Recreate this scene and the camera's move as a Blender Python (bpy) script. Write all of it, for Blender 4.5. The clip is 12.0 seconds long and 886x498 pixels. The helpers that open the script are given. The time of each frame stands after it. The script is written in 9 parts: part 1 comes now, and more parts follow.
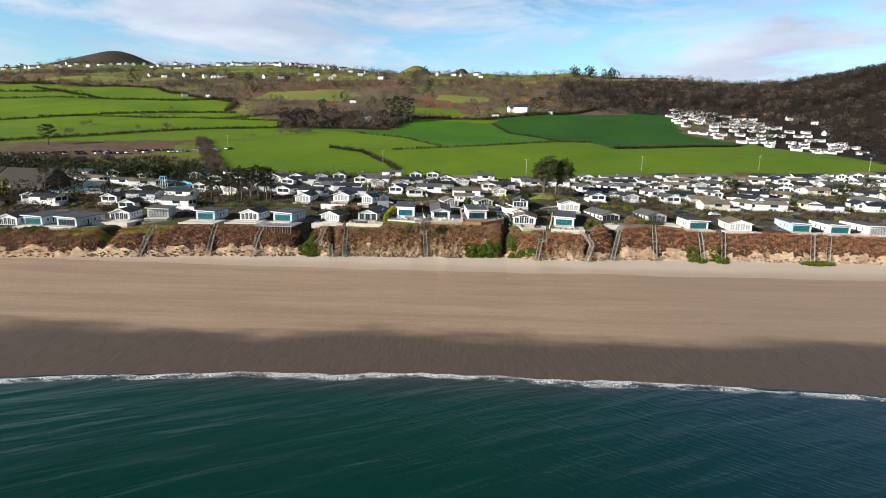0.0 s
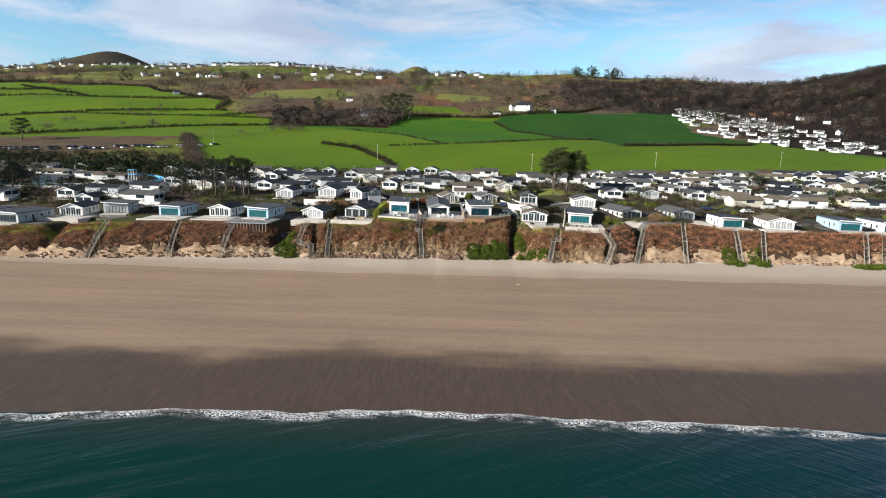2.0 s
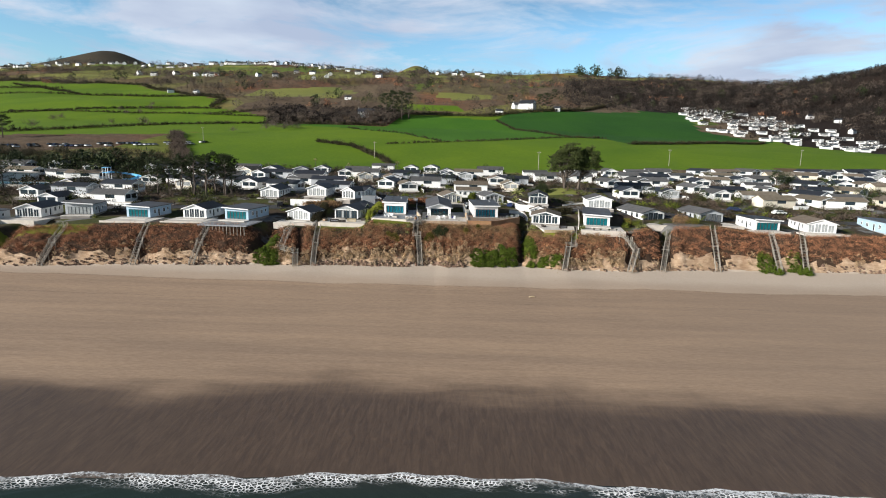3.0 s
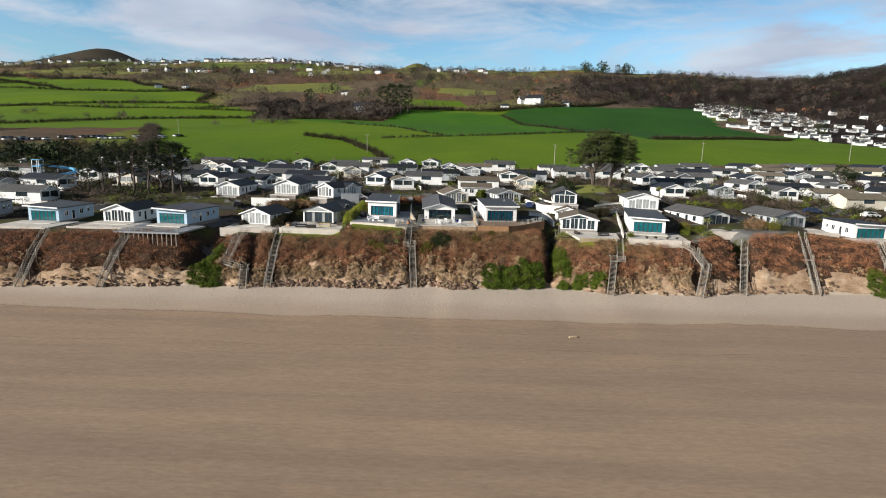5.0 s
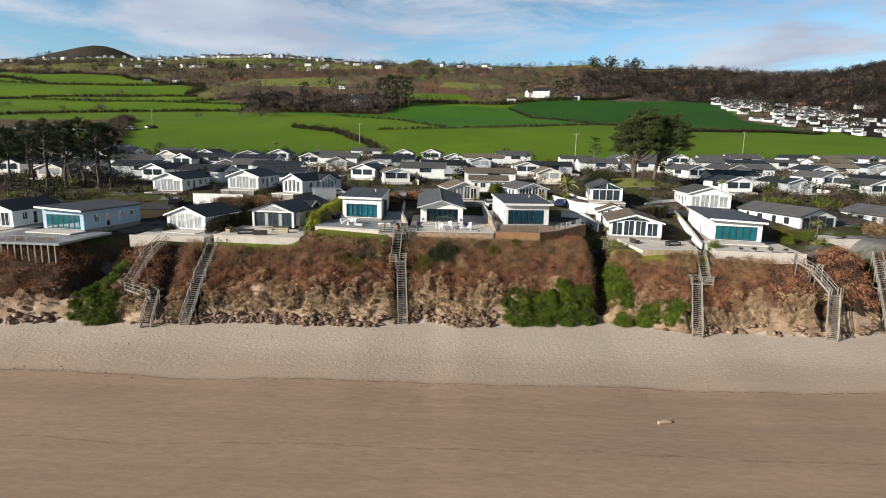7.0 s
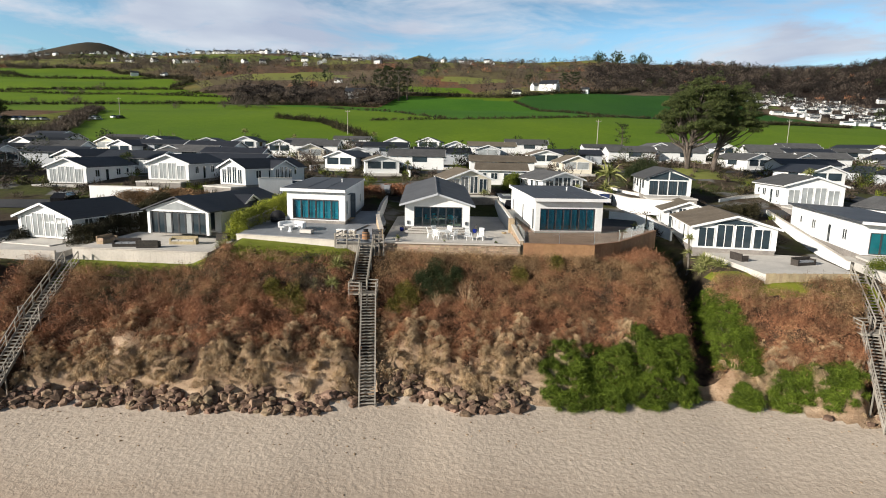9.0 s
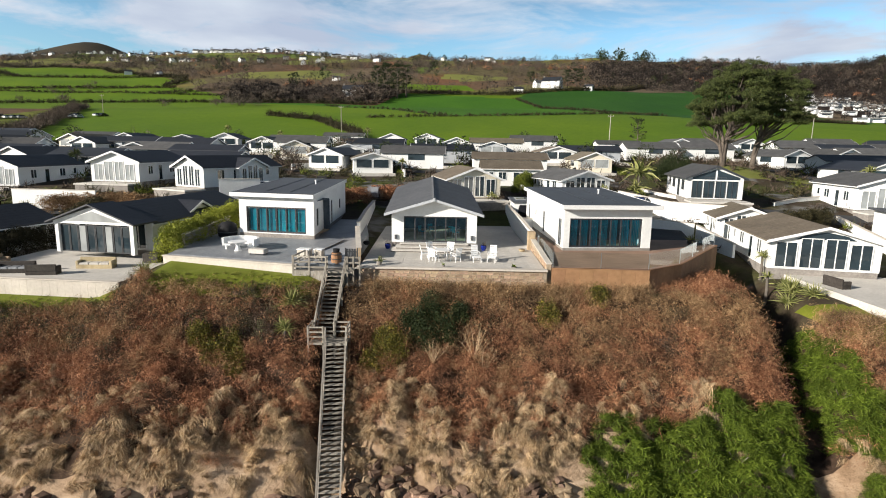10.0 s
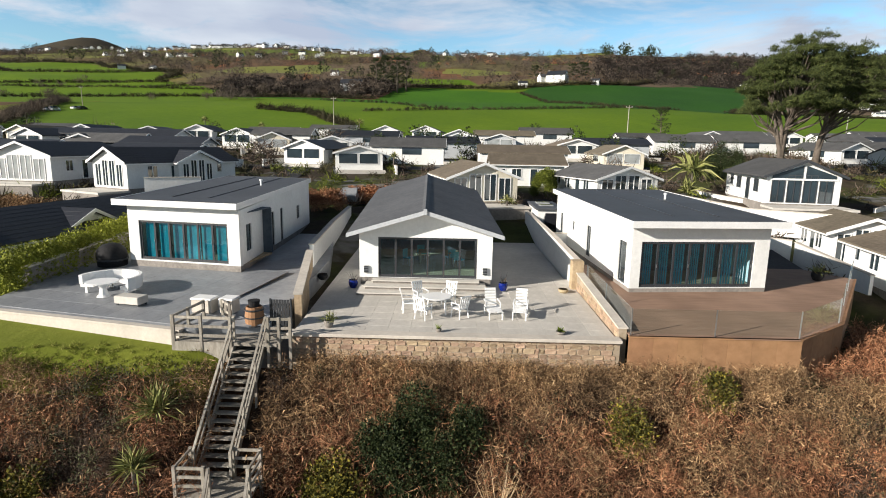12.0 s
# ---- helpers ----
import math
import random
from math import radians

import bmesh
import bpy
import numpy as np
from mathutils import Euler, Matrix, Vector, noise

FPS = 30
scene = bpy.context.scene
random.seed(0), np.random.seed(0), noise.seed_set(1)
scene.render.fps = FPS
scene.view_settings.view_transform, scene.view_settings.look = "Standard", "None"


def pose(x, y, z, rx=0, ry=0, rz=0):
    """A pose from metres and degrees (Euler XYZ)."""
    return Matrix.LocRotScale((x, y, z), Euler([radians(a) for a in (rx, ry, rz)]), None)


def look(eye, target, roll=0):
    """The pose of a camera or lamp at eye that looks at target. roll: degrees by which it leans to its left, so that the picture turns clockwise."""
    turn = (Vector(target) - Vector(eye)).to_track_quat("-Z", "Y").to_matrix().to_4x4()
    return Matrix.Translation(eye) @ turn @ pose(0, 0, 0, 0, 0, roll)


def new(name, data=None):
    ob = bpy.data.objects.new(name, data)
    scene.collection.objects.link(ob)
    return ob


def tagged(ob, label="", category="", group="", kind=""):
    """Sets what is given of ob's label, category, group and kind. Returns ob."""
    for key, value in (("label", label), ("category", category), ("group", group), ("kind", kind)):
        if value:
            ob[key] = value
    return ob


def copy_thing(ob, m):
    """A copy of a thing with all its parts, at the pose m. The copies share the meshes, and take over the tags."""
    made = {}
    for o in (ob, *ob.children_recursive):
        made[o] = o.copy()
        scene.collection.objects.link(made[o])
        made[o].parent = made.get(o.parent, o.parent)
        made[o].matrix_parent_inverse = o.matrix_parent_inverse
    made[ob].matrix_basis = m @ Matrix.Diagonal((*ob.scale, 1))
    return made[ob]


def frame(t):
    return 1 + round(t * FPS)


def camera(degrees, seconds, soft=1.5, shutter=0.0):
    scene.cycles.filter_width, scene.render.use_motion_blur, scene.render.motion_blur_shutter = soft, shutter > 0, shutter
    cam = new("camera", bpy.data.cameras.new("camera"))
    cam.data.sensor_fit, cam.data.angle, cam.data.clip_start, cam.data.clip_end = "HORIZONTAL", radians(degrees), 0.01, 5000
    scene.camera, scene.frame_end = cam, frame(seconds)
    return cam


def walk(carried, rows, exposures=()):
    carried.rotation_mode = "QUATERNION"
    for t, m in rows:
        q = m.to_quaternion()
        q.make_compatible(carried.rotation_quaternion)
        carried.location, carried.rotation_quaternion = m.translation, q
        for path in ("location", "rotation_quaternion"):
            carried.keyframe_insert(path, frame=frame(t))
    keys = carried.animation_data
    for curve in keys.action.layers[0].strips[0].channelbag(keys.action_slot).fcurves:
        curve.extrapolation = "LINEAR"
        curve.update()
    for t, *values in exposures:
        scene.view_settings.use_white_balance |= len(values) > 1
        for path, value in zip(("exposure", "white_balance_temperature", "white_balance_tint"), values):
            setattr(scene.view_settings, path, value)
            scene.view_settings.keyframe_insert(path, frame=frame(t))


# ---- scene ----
cam = camera(76.0, 12.0, 1.0)
PATH = [
    (0, (0.469, -3.277, 39.486), (0.462, -1.313, 39.111), 1.2),
    (0.5, (0.992, 0.414, 37.712), (0.984, 2.378, 37.335), 1.2),
    (1, (0.924, 6.413, 36.281), (0.917, 8.378, 35.909), 1.2),
    (1.5, (0.948, 13.592, 34.882), (0.941, 15.558, 34.515), 1.2),
    (2, (0.792, 22.33, 33.525), (0.786, 24.297, 33.164), 1.3),
    (2.5, (0.697, 31.548, 32.42), (0.691, 33.516, 32.062), 1.3),
    (3, (0.589, 41.405, 31.361), (0.581, 43.372, 31.004), 1.3),
    (5, (0.372, 80.638, 27.087), (0.358, 82.606, 26.734), 1.3),
    (5.5, (0.315, 89.772, 26.063), (0.298, 91.741, 25.709), 1.3),
    (6, (0.301, 99.035, 25.05), (0.282, 101.004, 24.697), 1.3),
    (6.5, (0.129, 107.647, 24.024), (0.108, 109.615, 23.669), 1.2),
    (7, (0.044, 116.309, 23.125), (0.019, 118.277, 22.771), 1.2),
    (9, (0.107, 148.193, 19.48), (0.078, 150.161, 19.126), 1.2),
    (9.5, (0.105, 155.409, 19.167), (0.075, 157.377, 18.812), 1.0),
    (10, (0.024, 162.469, 18.79), (-0.008, 164.437, 18.435), 1.0),
    (10.5, (-0.039, 168.373, 18.558), (-0.07, 170.341, 18.202), 1.0),
    (11, (-0.046, 173.591, 18.322), (-0.079, 175.558, 17.962), 1.0),
    (11.5, (-0.053, 177.109, 18.156), (-0.088, 179.076, 17.795), 1.0),
    (12, (-0.015, 179.048, 18.011), (-0.053, 181.014, 17.646), 1.0),
]
walk(cam, [(t, look(eye, target, roll)) for t, eye, target, roll in PATH], exposures=((0, 0.74, 6250, 10), (2.5, 0.61, 6080, 10), (5, 0.42, 6220, 10), (7, 0.42, 6250, 10), (9.5, 0.55, 6350, 10), (10.5, 0.62, 6360, 10), (12, 0.60, 6380, 10)))

# ---- light ----
SUN_EL, SUN_AZ = 20.0, 210.0      # degrees; azimuth of the sun counted from +x towards +y
sun_dir = Vector((math.cos(radians(SUN_EL)) * math.cos(radians(SUN_AZ)), math.cos(radians(SUN_EL)) * math.sin(radians(SUN_AZ)), math.sin(radians(SUN_EL))))
sun = new("sun", bpy.data.lights.new("sun", "SUN"))
sun.data.energy, sun.data.angle, sun.data.color = 5.4, radians(0.6), (1.0, 0.915, 0.80)
sun.matrix_world = look((0, 0, 300), Vector((0, 0, 300)) - sun_dir)

world = bpy.data.worlds.new("sky")
scene.world = world
world.use_nodes = True
wn, wl = world.node_tree.nodes, world.node_tree.links
wn.clear()
w_out, w_bg = wn.new("ShaderNodeOutputWorld"), wn.new("ShaderNodeBackground")
w_sky = wn.new("ShaderNodeTexSky")
w_sky.sky_type, w_sky.sun_disc = "NISHITA", False
w_sky.sun_elevation, w_sky.sun_rotation = radians(SUN_EL), radians(90 - SUN_AZ)
w_sky.air_density, w_sky.dust_density, w_sky.ozone_density = 1.0, 0.6, 1.5
w_co, w_map = wn.new("ShaderNodeTexCoord"), wn.new("ShaderNodeMapping")
w_map.inputs["Scale"].default_value = (1.0, 1.0, 4.2)
w_map.inputs["Location"].default_value = (3.1, 0.4, 0.2)
w_noise, w_ramp, w_mix = wn.new("ShaderNodeTexNoise"), wn.new("ShaderNodeValToRGB"), wn.new("ShaderNodeMix")
w_noise.inputs["Scale"].default_value, w_noise.inputs["Detail"].default_value, w_noise.inputs["Roughness"].default_value = 3.4, 8, 0.6
w_noise.inputs["Distortion"].default_value = 0.4
w_ramp.color_ramp.elements[0].position, w_ramp.color_ramp.elements[1].position = 0.40, 0.57
w_tone, w_tr = wn.new("ShaderNodeTexNoise"), wn.new("ShaderNodeValToRGB")
w_tone.inputs["Scale"].default_value, w_tone.inputs["Detail"].default_value = 4.0, 5
w_tr.color_ramp.elements[0].position, w_tr.color_ramp.elements[1].position = 0.35, 0.65
w_tr.color_ramp.elements[0].color, w_tr.color_ramp.elements[1].color = (10.6, 12.0, 14.8, 1), (15.4, 16.6, 18.2, 1)
w_mix.data_type = "RGBA"
wl.new(w_co.outputs["Generated"], w_map.inputs["Vector"])
wl.new(w_map.outputs[0], w_noise.inputs["Vector"])
wl.new(w_map.outputs[0], w_tone.inputs["Vector"])
wl.new(w_tone.outputs[0], w_tr.inputs[0])
wl.new(w_noise.outputs[0], w_ramp.inputs[0])
w_sep, w_high, w_cov = wn.new("ShaderNodeSeparateXYZ"), wn.new("ShaderNodeMapRange"), wn.new("ShaderNodeMath")
w_high.inputs[1].default_value, w_high.inputs[2].default_value, w_high.inputs[3].default_value, w_high.inputs[4].default_value = 0.2, 0.4, 1.0, 0.08
w_cov.operation = "MULTIPLY"
wl.new(w_co.outputs["Generated"], w_sep.inputs[0])
wl.new(w_sep.outputs[2], w_high.inputs[0])
wl.new(w_ramp.outputs[0], w_cov.inputs[0])
wl.new(w_high.outputs[0], w_cov.inputs[1])
w_near = wn.new("ShaderNodeMapRange")
w_near.inputs[1].default_value, w_near.inputs[2].default_value, w_near.inputs[3].default_value, w_near.inputs[4].default_value = 0.18, 0.36, 1.0, 0.0
wl.new(w_sep.outputs[2], w_near.inputs[0])
wl.new(w_cov.outputs[0], w_mix.inputs[0])
w_lift = wn.new("ShaderNodeMix")
w_lift.data_type, w_lift.blend_type = "RGBA", "MULTIPLY"
w_lift.inputs[7].default_value = (2.7, 3.4, 3.65, 1)
wl.new(w_near.outputs[0], w_lift.inputs[0])
wl.new(w_sky.outputs[0], w_lift.inputs[6])
wl.new(w_lift.outputs[2], w_mix.inputs[6])
wl.new(w_tr.outputs[0], w_mix.inputs[7])
wl.new(w_mix.outputs[2], w_bg.inputs[0])
wl.new(w_bg.outputs[0], w_out.inputs[0])
w_bg.inputs[1].default_value = 0.031

# ---- materials ----


class Nodes:
    """Short way to wire a material."""

    def __init__(self, name):
        self.m = bpy.data.materials.new(name)
        self.m.use_nodes = True
        self.n, self.l = self.m.node_tree.nodes, self.m.node_tree.links
        self.b = self.n["Principled BSDF"]
        self.co = self.n.new("ShaderNodeTexCoord")

    def put(self, kind, ins=None, **props):
        node = self.n.new("ShaderNode" + kind)
        for key, value in props.items():
            setattr(node, key, value)
        for key, value in (ins or {}).items():
            if isinstance(value, bpy.types.NodeSocket):
                self.l.new(value, node.inputs[key])
            else:
                node.inputs[key].default_value = value
        return node

    def noise(self, scale, detail=4, rough=0.6, space="Object", stretch=None, distort=0.0):
        vec = self.co.outputs[space]
        if stretch:
            vec = self.put("Mapping", {"Vector": vec, "Scale": stretch}).outputs[0]
        return self.put("TexNoise", {"Vector": vec, "Scale": scale, "Detail": detail, "Roughness": rough, "Distortion": distort}).outputs[0]

    def ramp(self, fac, *stops):
        node = self.put("ValToRGB", {0: fac})
        els = node.color_ramp.elements
        while len(els) < len(stops):
            els.new(0.5)
        for el, (pos, c) in zip(els, stops):
            el.position, el.color = pos, (*c, 1) if len(c) == 3 else c
        return node.outputs[0]

    def mix(self, fac, a, b, blend="MIX"):
        node = self.put("Mix", data_type="RGBA", blend_type=blend)
        for key, value in ((0, fac), (6, a), (7, b)):
            if isinstance(value, bpy.types.NodeSocket):
                self.l.new(value, node.inputs[key])
            else:
                node.inputs[key].default_value = (*value, 1) if isinstance(value, tuple) and len(value) == 3 else value
        return node.outputs[2]

    def math(self, op, a, b=0.0, c=0.0):
        node = self.put("Math", operation=op)
        for key, value in enumerate((a, b, c)):
            if isinstance(value, bpy.types.NodeSocket):
                self.l.new(value, node.inputs[key])
            else:
                node.inputs[key].default_value = value
        return node.outputs[0]

    def step(self, v, a, b):
        node = self.put("MapRange", {0: v, 1: a, 2: b}, interpolation_type="SMOOTHSTEP")
        return node.outputs[0]

    def xyz(self, space="Object"):
        return self.put("SeparateXYZ", {0: self.co.outputs[space]}).outputs

    def bump(self, height, strength, distance=0.05):
        node = self.put("Bump", {"Height": height, "Strength": strength, "Distance": distance})
        self.l.new(node.outputs[0], self.b.inputs["Normal"])

    def done(self, colour, rough=0.8, metal=0.0, spec=None):
        for key, value in (("Base Color", colour), ("Roughness", rough), ("Metallic", metal)):
            if isinstance(value, bpy.types.NodeSocket):
                self.l.new(value, self.b.inputs[key])
            else:
                self.b.inputs[key].default_value = (*value, 1) if isinstance(value, tuple) else value
        if spec is None and isinstance(rough, float) and rough > 0.6:
            spec = 0.2
        if spec is not None:
            self.b.inputs["Specular IOR Level"].default_value = spec
        return self.m


def surface(name, dark, light, fine=8.0, broad=0.6, rough=0.8, bump=0.3, dist=0.02, vary=0.0, islands=0.0, metal=0.0, stretch=None, stain=0.25, spec=None):
    """A worn surface: grain at a fine scale, stains at a broad one, and a shift from piece to piece."""
    k = Nodes(name)
    grain = k.noise(fine, 5, 0.65, stretch=stretch)
    col = k.ramp(grain, (0.3, dark), (0.7, light))
    blot = k.ramp(k.noise(broad, 3, 0.5), (0.35, (1 - stain,) * 3), (0.65, (1.0, 1.0, 1.0)))
    col = k.mix(1.0, col, blot, "MULTIPLY")
    rnd = None
    if islands:
        rnd, amount = k.put("NewGeometry").outputs["Random Per Island"], islands
    elif vary:
        rnd, amount = k.put("ObjectInfo").outputs["Random"], vary
    if rnd is not None:
        gain = k.math("MULTIPLY_ADD", rnd, 2 * amount, 1 - amount)
        hue = k.math("MULTIPLY_ADD", k.math("FRACT", k.math("MULTIPLY", rnd, 7.31)), 0.05 * min(1, amount * 2), 0.5 - 0.025 * min(1, amount * 2))
        col = k.put("HueSaturation", {"Hue": hue, "Value": gain, "Color": col}).outputs[0]
    if bump:
        k.bump(grain, bump, dist)
    return k.done(col, rough, metal, spec)


def leafy(name, dark, mid, light, broad=0.15, rough=0.7):
    """Foliage, stems and fronds: every blade its own shade, patches at a broad scale."""
    k = Nodes(name)
    rnd = k.put("NewGeometry").outputs["Random Per Island"]
    col = k.ramp(rnd, (0.0, dark), (0.5, mid), (1.0, light))
    patch = k.ramp(k.noise(broad, 3, 0.6), (0.3, (0.48, 0.48, 0.5)), (0.7, (1.22, 1.17, 1.12)))
    col = k.mix(1.0, col, patch, "MULTIPLY")
    k.done(col, rough, 0.0, 0.2)
    return k.m


def sand_material():
    k = Nodes("beach_sand")
    x, y, _ = k.xyz()
    wob = k.noise(0.02, 4, 0.6, stretch=(1, 2.2, 1))
    wob2 = k.noise(0.11, 5, 0.65, stretch=(0.35, 1.6, 1))
    yy = k.math("ADD", y, k.math("MULTIPLY_ADD", wob, 30.0, -15.0))
    yy = k.math("ADD", yy, k.math("MULTIPLY_ADD", wob2, 9.0, -4.5))
    tan = k.ramp(k.noise(1.6, 6, 0.7, stretch=(0.5, 1.5, 1)), (0.3, (0.272, 0.192, 0.128)), (0.7, (0.36, 0.262, 0.180)))
    streak = k.ramp(k.noise(0.06, 5, 0.7, stretch=(0.25, 3.0, 1)), (0.35, (0.82, 0.82, 0.84)), (0.65, (1.06, 1.05, 1.04)))
    tan = k.mix(1.0, tan, streak, "MULTIPLY")
    grey = k.mix(k.math("MULTIPLY", k.step(x, 5.0, 90.0), 0.35), tan, (0.24, 0.182, 0.135))
    dry = k.ramp(k.noise(3.0, 6, 0.75), (0.3, (0.40, 0.33, 0.26)), (0.7, (0.55, 0.465, 0.375)))
    upper = k.math("ADD", y, k.math("MULTIPLY_ADD", k.noise(0.09, 5, 0.6, stretch=(0.5, 1, 1)), 8.0, -4.0))
    edge = k.math("ADD", y, k.math("MULTIPLY_ADD", k.noise(0.07, 5, 0.6, stretch=(0.6, 0.2, 1)), 5.0, -2.5))
    col = k.mix(k.step(edge, 172.2, 173.6), grey, k.mix(k.step(upper, 174.0, 183.0), grey, dry))
    col = k.mix(k.math("MULTIPLY", k.step(edge, 172.2, 173.2), 0.45), col, dry)
    for at, strong in ((172.4, 0.5), (160.4, 0.35)):
        line = k.math("MULTIPLY", k.step(edge, at - 0.16, at - 0.04), k.step(edge, at + 0.18, at + 0.05))
        line = k.math("MULTIPLY", k.math("MULTIPLY", line, k.step(k.noise(0.9, 4, 0.7), 0.42, 0.56)), strong)
        col = k.mix(line, col, (0.07, 0.052, 0.04))
    runs = k.ramp(k.noise(1.1, 5, 0.65, stretch=(1.5, 0.22, 1), distort=0.8), (0.36, (0.068, 0.048, 0.036)), (0.8, (0.125, 0.087, 0.06)))
    wet = k.step(yy, 124.0, 112.0)
    col = k.mix(wet, col, runs)
    rough = k.math("MULTIPLY_ADD", wet, -0.42, 0.9)
    dimple = k.math("MULTIPLY", k.noise(2.6, 4, 0.6), k.math("MULTIPLY_ADD", k.step(upper, 171.0, 177.0), 7.0, 0.6))
    k.bump(k.math("ADD", dimple, k.noise(6.0, 5, 0.7)), 0.35, 0.035)
    return k.done(col, rough, 0.0, 0.3)


def sea_material():
    k = Nodes("sea_water")
    x, y, _ = k.xyz()
    deep = k.mix(k.step(y, 40.0, 97.0), (0.001, 0.025, 0.018), (0.004, 0.036, 0.028))
    deep = k.mix(k.math("MULTIPLY", k.step(y, 84.0, 99.0), 0.85), deep, (0.035, 0.034, 0.03))
    # Bluer towards +x: sky reflection mixed into the water's base colour.
    deep = k.mix(k.math("MULTIPLY", k.step(x, 0.0, 70.0), 0.75), deep, (0.002, 0.024, 0.044))

    def bands(angle, long, short, detail):
        """Noise drawn out along a crest line that lies at an angle to the shore."""
        spun = k.put("Mapping", {"Vector": k.co.outputs["Object"], "Rotation": (0, 0, radians(-angle))}).outputs[0]
        flat = k.put("Mapping", {"Vector": spun, "Scale": (1 / long, 1 / short, 1)}).outputs[0]
        return k.put("TexNoise", {"Vector": flat, "Scale": 1.0, "Detail": detail, "Roughness": 0.55, "Distortion": 0.35}).outputs[0]

    swell_lines = bands(24, 26.0, 5.0, 3.0)
    ripple = k.math("MULTIPLY", bands(-38, 5.0, 0.75, 3.0), k.math("MULTIPLY_ADD", k.step(x, -60.0, 60.0), 0.2, 0.1))
    k.bump(k.math("ADD", swell_lines, ripple), 1.0, 0.34)
    return k.done(deep, 0.2, 0.0, 0.17)


def foam_material():
    k = Nodes("sea_foam")
    uv = k.put("SeparateXYZ", {0: k.co.outputs["UV"]}).outputs
    lace = k.put("TexVoronoi", {"Vector": k.put("Mapping", {"Vector": k.mix(0.25, k.co.outputs["Object"], k.put("TexNoise", {"Vector": k.co.outputs["Object"], "Scale": 0.6, "Detail": 4.0}).outputs[1], "ADD"), "Scale": (0.9, 1.2, 1)}).outputs[0], "Scale": 2.3}, feature="DISTANCE_TO_EDGE").outputs[0]
    thin = k.step(lace, 0.16, 0.03)
    patch = k.step(k.noise(0.35, 5, 0.7, stretch=(0.5, 1.2, 1)), 0.42, 0.62)
    line = k.math("MULTIPLY", k.step(uv[1], 0.56, 0.95), k.step(uv[1], 1.0, 0.96))
    dense = k.math("MULTIPLY", line, k.step(k.noise(1.6, 7, 0.75), 0.4, 0.62))
    trail = k.math("MULTIPLY", k.math("MULTIPLY", thin, patch), k.math("MULTIPLY", k.step(uv[1], 0.05, 0.5), k.step(uv[1], 1.0, 0.97)))
    a = k.math("MINIMUM", k.math("ADD", dense, trail), 1.0)
    clear = k.put("BsdfTransparent")
    blend = k.put("MixShader", {0: a, 1: clear.outputs[0], 2: k.b.outputs[0]})
    k.l.new(blend.outputs[0], k.n["Material Output"].inputs[0])
    return k.done((0.82, 0.84, 0.84), 0.6)


def field_material(name, dark, light, stripe=0.0, turn=0.0):
    k = Nodes(name)
    fine = k.noise(0.5, 6, 0.7)
    col = k.ramp(fine, (0.3, dark), (0.7, light))
    broad = k.ramp(k.noise(0.013, 4, 0.6, distort=0.6), (0.3, (0.72, 0.78, 0.8)), (0.7, (1.15, 1.06, 0.9)))
    col = k.mix(1.0, col, broad, "MULTIPLY")
    if stripe:
        mp = k.put("Mapping", {"Vector": k.co.outputs["Object"], "Rotation": (0, 0, radians(turn))})
        wv = k.put("TexWave", {"Vector": mp.outputs[0], "Scale": 0.08, "Distortion": 1.5, "Detail": 3.0}).outputs[0]
        col = k.mix(1.0, col, k.ramp(wv, (0.2, (1 - stripe,) * 3), (0.8, (1.0, 1.0, 1.0))), "MULTIPLY")
    k.bump(fine, 0.5, 0.2)
    return k.done(col, 0.9, 0.0, 0.15)


def patchwork_material():
    """Rough winter hillside with small irregular fields."""
    k = Nodes("winter_hillside")
    warp = k.mix(0.06, k.co.outputs["Object"], k.put("TexNoise", {"Vector": k.co.outputs["Object"], "Scale": 0.01, "Detail": 3.0}).outputs[1], "ADD")
    cell = k.put("TexVoronoi", {"Vector": k.put("Mapping", {"Vector": k.co.outputs["Object"], "Scale": (0.007, 0.0045, 0.0)}).outputs[0], "Scale": 1.0}).outputs["Color"]
    pick = k.put("SeparateXYZ", {0: cell}).outputs[0]
    base = k.ramp(pick, (0.0, (0.11, 0.08, 0.055)), (0.3, (0.15, 0.115, 0.075)), (0.5, (0.12, 0.115, 0.045)), (0.7, (0.17, 0.165, 0.06)), (0.86, (0.12, 0.165, 0.035)))
    grain = k.ramp(k.noise(0.12, 6, 0.75), (0.3, (0.55, 0.55, 0.55)), (0.7, (1.25, 1.22, 1.2)))
    rust = k.ramp(k.noise(0.006, 4, 0.6, distort=0.5), (0.5, (1.0, 1.0, 1.0)), (0.68, (1.25, 0.85, 0.72)))
    col = k.mix(1.0, k.mix(1.0, base, grain, "MULTIPLY"), rust, "MULTIPLY")
    k.bump(k.noise(0.3, 5, 0.7), 0.8, 1.2)
    return k.done(col, 0.95, 0.0, 0.1)


